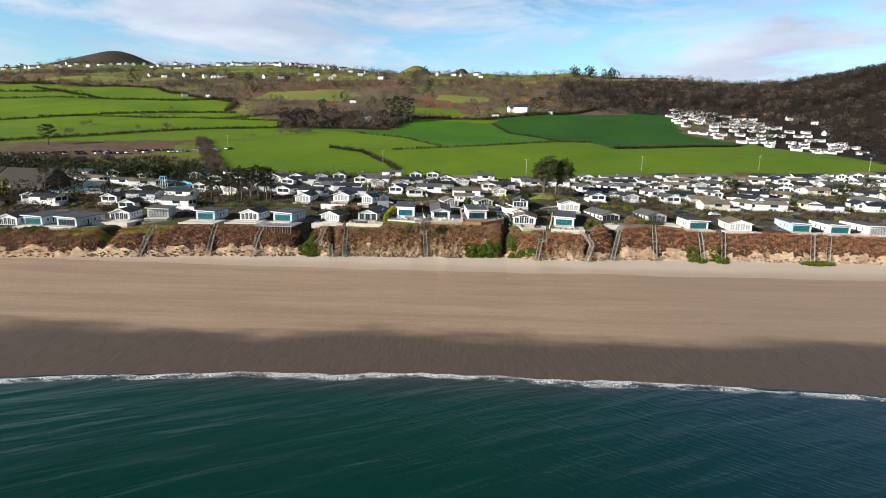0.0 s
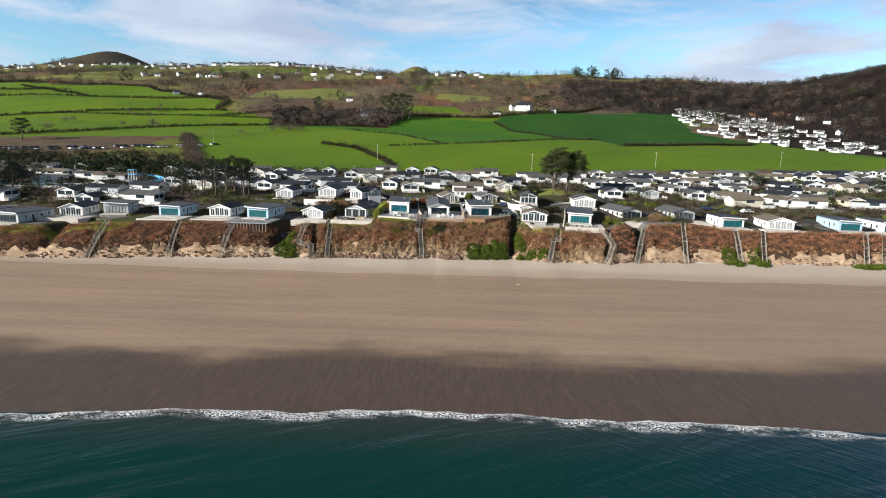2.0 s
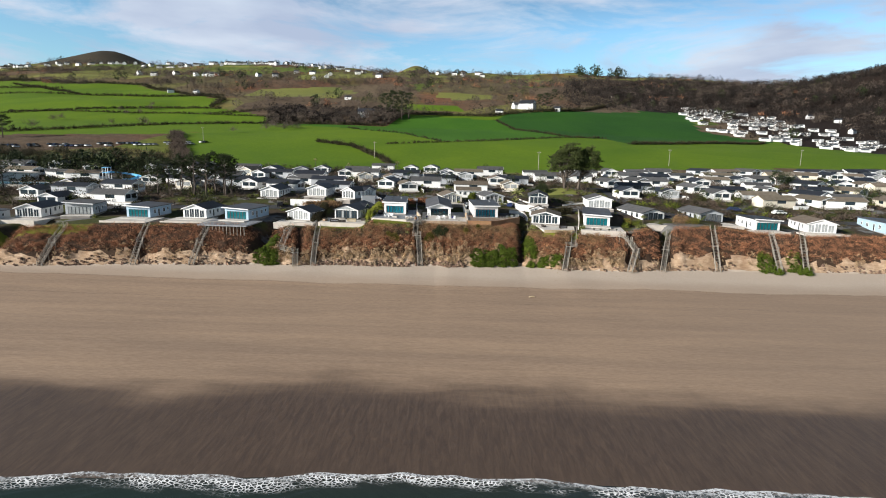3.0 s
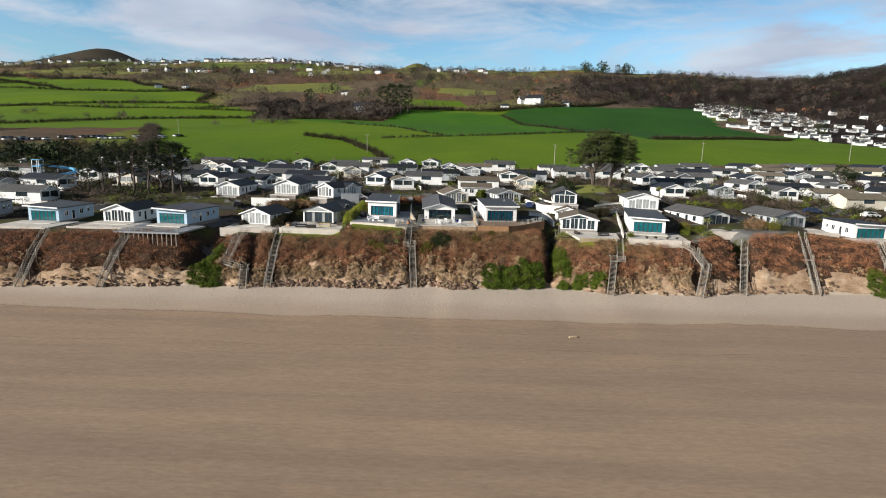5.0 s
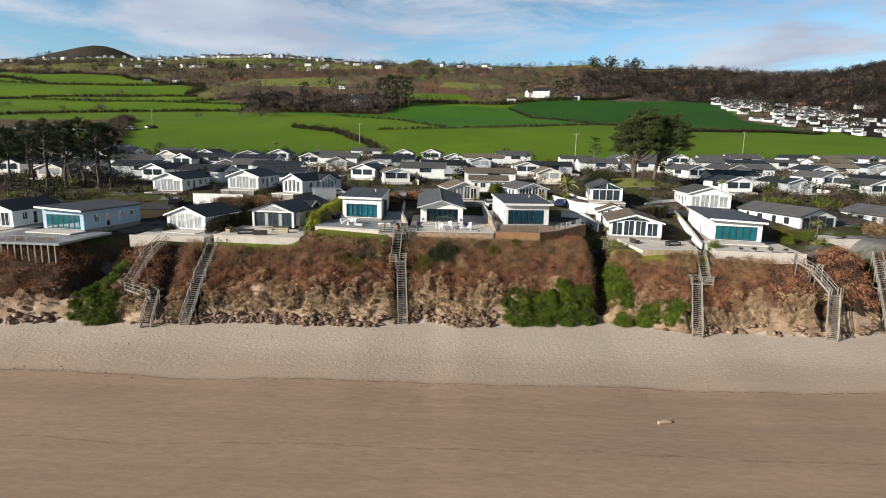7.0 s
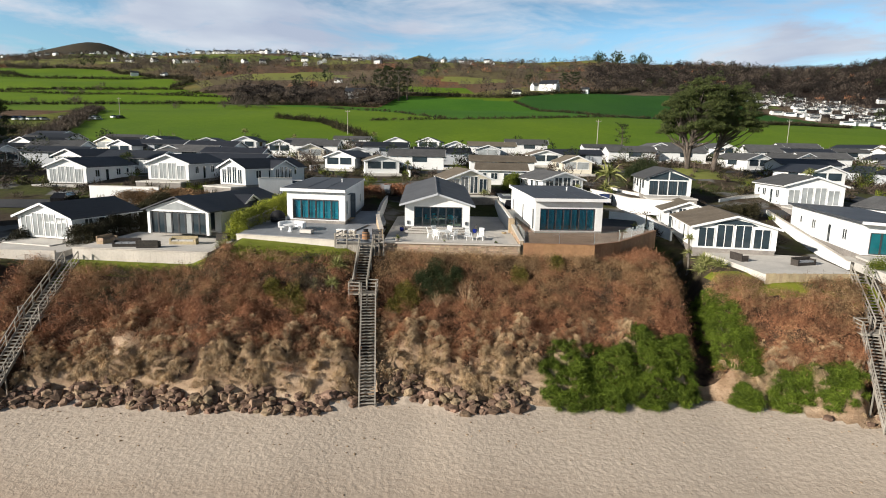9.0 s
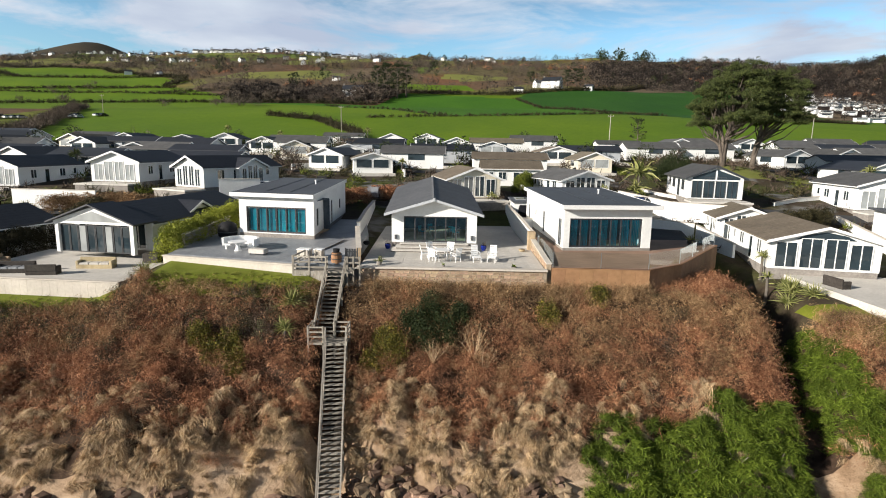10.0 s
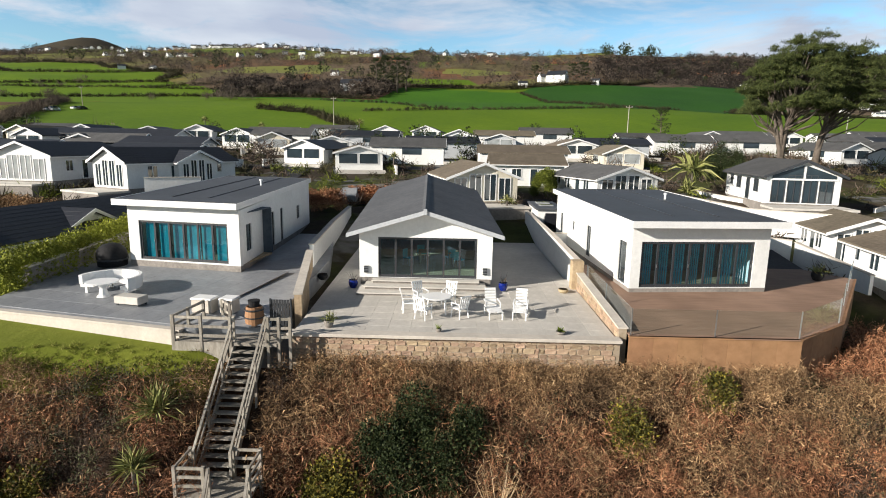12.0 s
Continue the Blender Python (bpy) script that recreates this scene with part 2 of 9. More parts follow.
def verge_material():
    """Village ground: rough grass, gravel and earth in patches."""
    k = Nodes("village_ground")
    fine = k.noise(0.9, 6, 0.75)
    grass = k.ramp(fine, (0.3, (0.032, 0.037, 0.010)), (0.7, (0.072, 0.08, 0.02)))
    earth = k.ramp(fine, (0.3, (0.034, 0.025, 0.017)), (0.7, (0.075, 0.055, 0.037)))
    gravel = k.ramp(fine, (0.3, (0.11, 0.108, 0.105)), (0.7, (0.19, 0.185, 0.175)))
    col = k.mix(k.step(k.noise(0.06, 5, 0.65), 0.42, 0.56), grass, earth)
    col = k.mix(k.step(k.noise(0.1, 4, 0.6, space="Object", stretch=(1, 1, 1.7)), 0.55, 0.63), col, gravel)
    k.bump(fine, 0.5, 0.15)
    return k.done(col, 0.95, 0.0, 0.15)


def soil_material():
    k = Nodes("cliff_earth")
    x, y, z = k.xyz()
    strata = k.noise(0.9, 6, 0.7, stretch=(0.5, 0.5, 1.6))
    col = k.ramp(strata, (0.25, (0.25, 0.175, 0.115)), (0.5, (0.44, 0.33, 0.235)), (0.75, (0.64, 0.52, 0.40)))
    ochre = k.ramp(k.noise(0.25, 4, 0.6), (0.4, (0.75, 0.68, 0.6)), (0.65, (1.08, 1.05, 1.0)))
    col = k.mix(1.0, col, ochre, "MULTIPLY")
    k.bump(k.noise(2.2, 7, 0.75), 0.9, 0.25)
    return k.done(col, 0.95, 0.0, 0.15)


def glass_material(name, tint, rough=0.03):
    k = Nodes(name)
    k.b.inputs["Transmission Weight"].default_value = 0.0
    k.b.inputs["Coat Weight"].default_value = 0.6
    k.b.inputs["Coat Roughness"].default_value = 0.02
    col = k.ramp(k.noise(0.7, 2, 0.5), (0.35, tuple(c * 0.7 for c in tint)), (0.65, tint))
    return k.done(col, rough, 0.0, 0.6)


def clear_glass(name, tint, amount):
    k = Nodes(name)
    clear = k.put("BsdfTransparent", {0: (*tint, 1)})
    shine = k.put("BsdfGlossy", {0: (0.9, 0.95, 1.0, 1), "Roughness": 0.02})
    fres = k.math("MULTIPLY", k.math("POWER", k.put("LayerWeight", {"Blend": 0.5}).outputs["Facing"], 3.0), 0.45)
    blend = k.put("MixShader", {0: k.math("MULTIPLY_ADD", fres, 1.0, amount), 1: clear.outputs[0], 2: shine.outputs[0]})
    k.l.new(blend.outputs[0], k.n["Material Output"].inputs[0])
    return k.m


SAND, SEA, FOAM, SOIL = sand_material(), sea_material(), foam_material(), soil_material()
FIELD_BRIGHT = field_material("pasture_bright", (0.078, 0.146, 0.004), (0.118, 0.195, 0.008))
FIELD_DEEP = field_material("pasture_deep", (0.018, 0.072, 0.008), (0.032, 0.102, 0.012))
FIELD_PALE = field_material("pasture_pale", (0.15, 0.17, 0.04), (0.21, 0.215, 0.065))
HEATH = patchwork_material()
# Heather with cloud shade put into its near-black base colour.
SHADED_HEATH = field_material("shaded_heather", (0.014, 0.0095, 0.008), (0.028, 0.019, 0.015))
MOOR = field_material("moorland", (0.038, 0.034, 0.026), (0.066, 0.058, 0.044))
VERGE = verge_material()
LAWN = field_material("lawn", (0.12, 0.145, 0.014), (0.18, 0.20, 0.028))
WHITE_WALL = surface("white_render", (0.72, 0.72, 0.70), (0.82, 0.82, 0.80), 5, 0.4, 0.75, 0.08, 0.01, vary=0.03, stain=0.08)
CREAM_WALL = surface("cream_cladding", (0.60, 0.55, 0.44), (0.70, 0.65, 0.53), 5, 0.4, 0.7, 0.08, 0.01, vary=0.06, stain=0.1)
GREY_WALL = surface("pale_grey_cladding", (0.42, 0.44, 0.46), (0.52, 0.54, 0.56), 6, 0.4, 0.7, 0.08, 0.01, vary=0.08, stain=0.1)
BLUE_WALL = surface("pale_blue_cladding", (0.36, 0.49, 0.60), (0.45, 0.58, 0.69), 6, 0.4, 0.7, 0.08, 0.01, vary=0.05, stain=0.1)
ROOF_GREY = surface("grey_tile_roof", (0.075, 0.075, 0.077), (0.125, 0.124, 0.122), 4, 0.5, 0.7, 0.4, 0.03, vary=0.22, stain=0.25)
ROOF_DARK = surface("slate_roof", (0.014, 0.016, 0.022), (0.032, 0.036, 0.044), 4, 0.5, 0.55, 0.4, 0.03, vary=0.2, stain=0.25)
ROOF_BROWN = surface("brown_tile_roof", (0.14, 0.115, 0.085), (0.22, 0.185, 0.14), 4, 0.5, 0.8, 0.4, 0.03, vary=0.2, stain=0.25)
ROOF_FELT = surface("grey_membrane_roof", (0.055, 0.06, 0.07), (0.085, 0.09, 0.10), 2.5, 0.3, 0.55, 0.15, 0.02, vary=0.1, stain=0.25)
TRIM_WHITE = surface("white_upvc", (0.74, 0.74, 0.73), (0.82, 0.82, 0.81), 9, 1, 0.4, 0.03, 0.005, stain=0.06)
FRAME_DARK = surface("anthracite_frame", (0.03, 0.033, 0.038), (0.05, 0.053, 0.058), 9, 1, 0.4, 0.03, 0.005, stain=0.1)
PLINTH = surface("plinth_block", (0.22, 0.20, 0.18), (0.34, 0.31, 0.28), 6, 0.7, 0.9, 0.4, 0.02)
PAVING = surface("pale_paving", (0.54, 0.51, 0.46), (0.65, 0.615, 0.56), 4, 0.35, 0.85, 0.15, 0.01, vary=0.05, stain=0.18)
PAVING_GREY = surface("grey_paving", (0.25, 0.262, 0.28), (0.36, 0.374, 0.395), 3, 0.22, 0.5, 0.12, 0.01, vary=0.04, stain=0.4)
TARMAC = surface("tarmac", (0.04, 0.042, 0.046), (0.07, 0.072, 0.076), 6, 0.3, 0.9, 0.3, 0.01)
DECK_BROWN = surface("brown_decking", (0.26, 0.165, 0.115), (0.35, 0.235, 0.165), 3, 0.5, 0.75, 0.2, 0.01, stretch=(0.2, 4, 4), islands=0.12)
DECK_SKIRT = surface("brown_composite_skirt", (0.30, 0.165, 0.085), (0.38, 0.215, 0.115), 3, 0.6, 0.75, 0.15, 0.01, vary=0.1)
WOOD_GREY = surface("weathered_timber", (0.24, 0.215, 0.18), (0.43, 0.40, 0.345), 5, 0.8, 0.85, 0.4, 0.01, vary=0.18, stretch=(2, 2, 0.5))
WOOD_PALE = surface("pale_timber", (0.42, 0.33, 0.20), (0.55, 0.45, 0.29), 4, 0.8, 0.8, 0.2, 0.01, vary=0.12)
WOOD_DARK = surface("dark_timber", (0.035, 0.03, 0.028), (0.075, 0.065, 0.055), 5, 0.8, 0.7, 0.3, 0.01, vary=0.2)
STONE_WALL = surface("sandstone", (0.33, 0.23, 0.155), (0.50, 0.37, 0.255), 5, 1, 0.9, 0.6, 0.03, vary=0.28)
MORTAR = surface("lime_mortar", (0.34, 0.27, 0.19), (0.45, 0.37, 0.28), 9, 1, 0.95, 0.4, 0.01)
COPING = surface("pale_coping", (0.52, 0.47, 0.41), (0.62, 0.57, 0.50), 5, 0.6, 0.85, 0.2, 0.01, stain=0.15)
ROCK = surface("beach_boulder", (0.12, 0.078, 0.052), (0.34, 0.24, 0.165), 2.2, 0.5, 0.9, 0.6, 0.06, vary=0.4)
PLASTIC_WHITE = surface("white_resin", (0.78, 0.78, 0.77), (0.84, 0.84, 0.83), 9, 1, 0.45, 0.02, 0.005, stain=0.05)
POT_BLUE = surface("cobalt_glaze", (0.005, 0.015, 0.16), (0.012, 0.03, 0.26), 6, 2, 0.15, 0.05, 0.01)
METAL = surface("brushed_steel", (0.45, 0.46, 0.47), (0.6, 0.61, 0.62), 20, 2, 0.3, 0.05, 0.003, metal=0.9)
RUBBER = surface("black_rubber", (0.015, 0.015, 0.016), (0.03, 0.03, 0.032), 9, 1, 0.8, 0.1, 0.005)
CURTAIN = surface("teal_blind", (0.02, 0.36, 0.40), (0.045, 0.50, 0.54), 3, 0.6, 0.6, 0.05, 0.01, islands=0.2)
# Even dark blue-grey for the rooms' back walls and ceilings.
INTERIOR = surface("dark_interior", (0.07, 0.09, 0.115), (0.10, 0.125, 0.15), 4, 1, 0.8, 0.05, 0.01)
GLASS_DARK = glass_material("window_glass", (0.03, 0.045, 0.055))
GLASS_TEAL = glass_material("tinted_teal_glass", (0.01, 0.12, 0.14))
GLASS_PALE = glass_material("curtained_glass", (0.36, 0.38, 0.38))
GLASS_CLEAR = clear_glass("clear_glass", (0.66, 0.86, 0.93), 0.05)
GLASS_RAIL = clear_glass("balustrade_glass", (0.93, 0.97, 0.96), 0.03)
BARK = surface("pine_bark", (0.085, 0.068, 0.056), (0.18, 0.148, 0.122), 3, 0.5, 0.95, 0.8, 0.05)
BARK_GREY = surface("grey_bark", (0.10, 0.085, 0.07), (0.20, 0.175, 0.15), 3, 0.5, 0.95, 0.5, 0.04)
NEEDLES = leafy("pine_needles", (0.022, 0.034, 0.010), (0.058, 0.078, 0.022), (0.12, 0.142, 0.042), 0.5)
NEEDLES_DARK = leafy("dark_pine_needles", (0.012, 0.022, 0.008), (0.03, 0.046, 0.015), (0.065, 0.085, 0.028))
EVERGREEN = leafy("evergreen_leaves", (0.05, 0.075, 0.008), (0.12, 0.15, 0.016), (0.19, 0.215, 0.03))
IVY = leafy("bright_green_scrub", (0.03, 0.052, 0.004), (0.088, 0.135, 0.010), (0.175, 0.235, 0.03), 0.5)
BRACKEN = leafy("dead_bracken", (0.085, 0.035, 0.018), (0.33, 0.145, 0.074), (0.60, 0.34, 0.19), 0.5)
BRACKEN_PALE = leafy("bleached_bracken", (0.08, 0.048, 0.026), (0.28, 0.172, 0.088), (0.55, 0.385, 0.21), 0.5)
# Brown litter, darkened further so the gaps between tufts look shaded.
LITTER = surface("shaded_bracken_litter", (0.035, 0.022, 0.014), (0.085, 0.053, 0.034), 3.0, 0.5, 0.95, 0.8, 0.1)
HEDGE_BRIGHT = leafy("laurel_leaves", (0.13, 0.16, 0.014), (0.25, 0.285, 0.028), (0.37, 0.40, 0.06), 0.6)
STRAW = leafy("dry_grass", (0.14, 0.088, 0.045), (0.46, 0.335, 0.19), (0.74, 0.58, 0.38), 0.9)
TWIGS = leafy("bare_twigs", (0.075, 0.06, 0.047), (0.11, 0.088, 0.07), (0.165, 0.135, 0.11), 0.02)
BRAMBLE = leafy("bramble_stems", (0.03, 0.022, 0.016), (0.105, 0.077, 0.055), (0.25, 0.19, 0.145), 0.5)
# Bare wood whose colour is lowered to stand for cloud shade.
TWIGS_SHADED = leafy("bare_wood_shaded", (0.015, 0.012, 0.010), (0.023, 0.0185, 0.015), (0.038, 0.031, 0.026), 0.02)
GORSE = leafy("gorse", (0.035, 0.042, 0.010), (0.12, 0.118, 0.024), (0.33, 0.275, 0.04), 1.2)
PALM_LEAF = leafy("yucca_leaf", (0.10, 0.125, 0.03), (0.24, 0.26, 0.08), (0.42, 0.42, 0.18), 0.5)

# ---- the lie of the land ----
RIDGE_X = [-4000, -1500, -1240, -900, -557, -272, 113, 294, 480, 640, 740, 1000, 4000]
RIDGE_Y = [1800, 1760, 1750, 1650, 1500, 1450, 1360, 1300, 1260, 1250, 1240, 1200, 1200]
RIDGE_Z = [150, 214, 226, 226, 219, 209, 190, 186, 178, 164, 146, 138, 120]
PROFILE_Y = [203, 230, 245, 260, 350, 398, 450, 600, 660, 731, 900, 1285, 1600, 1900, 2600, 3400]
PROFILE_Z = [10.6, 12.4, 13.2, 13.6, 20.5, 26, 33, 48, 60, 75, 104, 150, 192, 225, 190, 60]
CLIFF_D = [0, .10, .16, .30, .45, .70, .88, 1.0, 1.3]
CLIFF_Z = [0, .6, 1.7, 3.6, 5.0, 7.4, 9.2, 10.2, 10.6]


TOP_X = [-400, -150, -120, -100, -85, -60, -40, -24, -20, -9.5, -5.5, 19, 25, 45, 60, 78, 90, 105, 125, 150, 400]
TOP_Z = [6.5, 6.8, 7.8, 8.8, 9, 9, 8.5, 8.6, 10.55, 10.5, 9.55, 9.4, 8.5, 8.6, 10, 10.3, 8.8, 8.4, 8.8, 8.2, 8]


FOOT_X = [-400, -140, -125, -115, -99, -78, -64, -56, -50, -38, -35, -27, -17, -10, -6, -2, 1.4, 8, 15, 20.5, 26, 31, 40, 48.5, 57, 78, 96, 128, 154, 400]
FOOT_Y = [160, 173.3, 175, 176.8, 178.2, 182.2, 183.3, 184.7, 186, 185.2, 186, 187.6, 186.9, 187.1, 188.6, 189.8, 188, 188.6, 189.3, 191, 189, 186.8, 188, 186.6, 189, 191, 191.5, 192, 192, 192]
EDGE_X = [-400, -140, -125, -112, -97, -80, -63, -53, -46, -38, -30, 22, 26, 31, 38, 50, 57, 70, 80, 96, 110, 140, 400]
EDGE_Y = [178, 181, 182, 184.5, 186.5, 190, 191.5, 194, 196, 198.3, 199, 199, 198.2, 197, 196, 195.5, 198, 200.5, 201.5, 201.5, 200.5, 200, 200]


def edge_y(x):
    """Where the cliff top begins."""
    return np.interp(x, EDGE_X, EDGE_Y)


def sstep(a, b, v):
    u = np.clip((v - a) / (b - a), 0, 1)
    return u * u * (3 - 2 * u)


def waves(x, y, s, seed=0.0):
    """Cheap smooth irregularity in about -1..1, of wavelength s."""
    k = 6.283 / s
    return (np.sin(k * (x * .8 + y * .6) + seed * 1.7 + 1.3 * np.sin(k * .61 * (y - x * .4) + seed))
            + np.sin(k * 1.37 * (y * .9 - x * .45) + seed * 2.3 + 1.1 * np.sin(k * .83 * (x + y * .3)))) * .5


def foot_y(x):
    return np.interp(x, FOOT_X, FOOT_Y) + .3 * waves(x, 0 * x, 11, 2)


def ridge_y(x):
    return np.interp(x, RIDGE_X, RIDGE_Y)


def unfar(x, y):
    """Plan of the hills with the ridge drawn out to one straight line at y = 1900."""
    u = np.where(y > 900, 900 + (y - 900) * 1000 / (ridge_y(x) - 900), y)
    return x * u / np.where(np.abs(y) < 1, 1, y), u


def far(x, y):
    """The way back from the straightened plan to the place."""
    v = y
    for _ in range(6):
        v = np.where(y > 900, 900 + (y - 900) * (ridge_y(x * v / y) - 900) / 1000, y)
    return x * v / y, v


GULLIES = ((-111, 5.0), (-49, 5.0), (21.6, 2.9), (61, 3.6))
STAIR_LINES = ((-6.15, -7.75), (-99.7, -98.5), (-78.6, -79.0), (-64.2, -63.2), (-33.8, -35.2), (31.4, 36.5), (48.5, 51.5), (58.2, 63.5), (73.5, 76.4), (90.6, 93.4), (97.7, 102), (129, 134), (134.4, 140), (-37.8, -39.8))


def land(x, y):
    """Height of the ground."""
    x, y = np.asarray(x, float), np.asarray(y, float)
    foot = foot_y(x)
    top = np.interp(x, TOP_X, TOP_Z)
    sea = 96.6 - .0008 * np.minimum(x * x, 40000)
    beach = np.interp(y, [-3000, 40, 98, 166, 187, 190], [-25, -8, -4, -1.8, 0, .1])
    beach = np.interp(y - (sea - 98) * np.clip((187 - y) / 89, 0, 1) - (foot - 187) * np.clip((y - 98) / 89, 0, 1),
                      [-3000, 40, 98, 166, 187, 190], [-25, -8, -4, -1.8, 0, .1])
    edge = edge_y(x)
    d = (y - foot) / (edge - foot)
    cliff = np.interp(d, CLIFF_D, CLIFF_Z) * top / 10.6
    rough = np.clip(1 - np.abs(d - .35) / .45, 0, 1)
    cliff = cliff + rough * (.7 * waves(x, y * .4, 6.5, 1) + .5 * waves(x, y * .7, 2.6, 5) + .5 * waves(x, 0 * y, 17, 9) + .42 * waves(x, y * 1.2, 1.9, 3))
    for gx, gw in GULLIES:
        inside = np.exp(-((x - gx - .12 * (y - 195)) / (gw * .5)) ** 2)
        cut = np.interp(y - foot, [-2, 0, 4, 10, 17, 24], [0, 0, 2.4, 5.0, 4.0, 0])
        cliff = cliff - inside * cut
    for s0, s1 in STAIR_LINES:
        near = np.exp(-((x - s0 - (s1 - s0) * d) / 1.0) ** 4)
        cliff = cliff - near * np.interp(d, [0, .06, .18, .55, .85, 1.0, 1.1], [0, .7, 1.8, 1.5, .9, .5, 0])
    _, u = unfar(x, y)
    prof = np.interp(u, PROFILE_Y, PROFILE_Z)
    ridge = np.interp(x, RIDGE_X, RIDGE_Z) / 225
    prof = prof * (1 + (ridge - 1) * sstep(900, 1900, u))
    prof = prof - .042 * np.clip(x - 100, 0, 300) * sstep(340, 640, y) * (1 - sstep(900, 1900, u))
    prof = prof + 66 * np.exp(-((x + 1000) / 125) ** 2 - ((y - 1800) / 140) ** 2)
    prof = prof + 48 * np.exp(-((x + 84) / 58) ** 2 - ((y - 1600) / 110) ** 2)
    prof = prof + 250 * np.exp(-((x - 50) / 95) ** 2 - ((y - 2200) / 170) ** 2)
    prof = prof + 66 * np.exp(-((x - 820) / 190) ** 2 - ((y - 960) / 260) ** 2)
    prof = prof + sstep(350, 900, y) * (1.6 * waves(x, y, 160, 3)) + sstep(700, 1500, y) * 7 * waves(x, y, 420, 7)
    prof = prof + 2.7 * np.exp(-((x - 47) / 10) ** 2 - ((y - 262) / 9) ** 2)
    back = top + (prof - top) * sstep(206, 240, y)
    z = np.where(d < 0, beach, np.where(y < edge + 3.5, np.minimum(cliff, top), back))
    for gx, gw in GULLIES:
        inside = np.exp(-((x - gx - .12 * (y - 195)) / (gw * .5)) ** 2)
        cut = np.interp(y - foot, [14, 17, 24], [4.6, 4.0, 0])
        z = z - np.where(y >= edge + 3.5, inside * cut, 0)
    return np.maximum(z, beach - .05) if np.ndim(z) else float(max(z, beach - .05))


FIELD_A = ((-134, 326), (-204, 477), (-178, 602), (-60, 609), (-47, 675), (46, 678), (67, 700), (149, 741), (234, 786), (316, 822), (267, 655), (328, 618), (369, 566), (330, 425), (296, 385), (188, 370), (111, 356), (37, 330), (-95, 329))
FIELD_DARK = ((50, 652), (65, 600), (104, 528), (136, 542), (141, 483), (211, 526), (310, 608), (328, 618), (267, 655), (316, 822), (234, 786), (149, 741), (67, 700))
FIELD_MID = ((-178, 602), (-94, 576), (-36, 527), (-4, 469), (53, 494), (104, 528), (65, 600), (50, 652), (-47, 675), (-60, 609))
FIELD_L = ((-206, 479), (-354, 436), (-941, 634), (-1372, 990), (-785, 1015), (-602, 960), (-473, 945), (-382, 846), (-281, 771), (-267, 697), (-188, 651), (-176, 603))
PATCHES = (((-280, 850), (-150, 830), (-140, 960), (-200, 1060), (-290, 960)), ((-60, 720), (20, 715), (10, 770), (-50, 765)), ((-20, 860), (60, 850), (70, 930), (-10, 940)),
           ((-330, 1300), (-160, 1320), (-180, 1450), (-340, 1460)), ((-60, 1450), (230, 1430), (240, 1560), (-40, 1580)), ((480, 1650), (720, 1640), (740, 1800), (500, 1810)), ((-800, 1150), (-560, 1120), (-540, 1260), (-790, 1290)))


def inside(poly, x, y):
    """Which of the points x, y lie in a polygon."""
    hit = np.zeros(np.shape(x), bool)
    for (x0, y0), (x1, y1) in zip(poly, poly[1:] + poly[:1]):
        cross = (y0 > y) != (y1 > y)
        hit ^= cross & (x < (x1 - x0) * (y - y0) / (y1 - y0 + 1e-12) + x0)
    return hit


def steps(*spans):
    """Grid lines: spans of (from, to, step)."""
    out = [np.arange(a, b, s) for a, b, s in spans]
    return np.unique(np.concatenate(out).round(3))


def sheet(name, xs, ys, height, mats, choose):
    gx, gy = np.meshgrid(xs, ys)
    co = np.stack([gx, gy, height(gx, gy)], -1).reshape(-1, 3)
    nx, ny = len(xs), len(ys)
    i = (np.arange(ny - 1)[:, None] * nx + np.arange(nx - 1)).ravel()
    quads = np.stack([i, i + 1, i + nx + 1, i + nx], 1)
    me = bpy.data.meshes.new(name)
    me.vertices.add(len(co))
    me.vertices.foreach_set("co", co.ravel())
    me.loops.add(quads.size)
    me.loops.foreach_set("vertex_index", quads.ravel().astype(np.int32))
    me.polygons.add(len(quads))
    me.polygons.foreach_set("loop_start", np.arange(0, quads.size, 4, dtype=np.int32))
    me.polygons.foreach_set("use_smooth", np.ones(len(quads), bool))
    for m in mats:
        me.materials.append(m)
    if len(mats) > 1:
        mid = co[quads].mean(1)
        me.polygons.foreach_set("material_index", choose(mid[:, 0], mid[:, 1]).astype(np.int32))
    me.update(calc_edges=True)
    return new(name, me)


def line_of(x):
    """The share of the cliff's depth where bare straw gives way to bracken."""
    return .31 + .09 * waves(x, 0 * x, 14, 6) + .05 * waves(x, 0 * x, 4.3, 2)


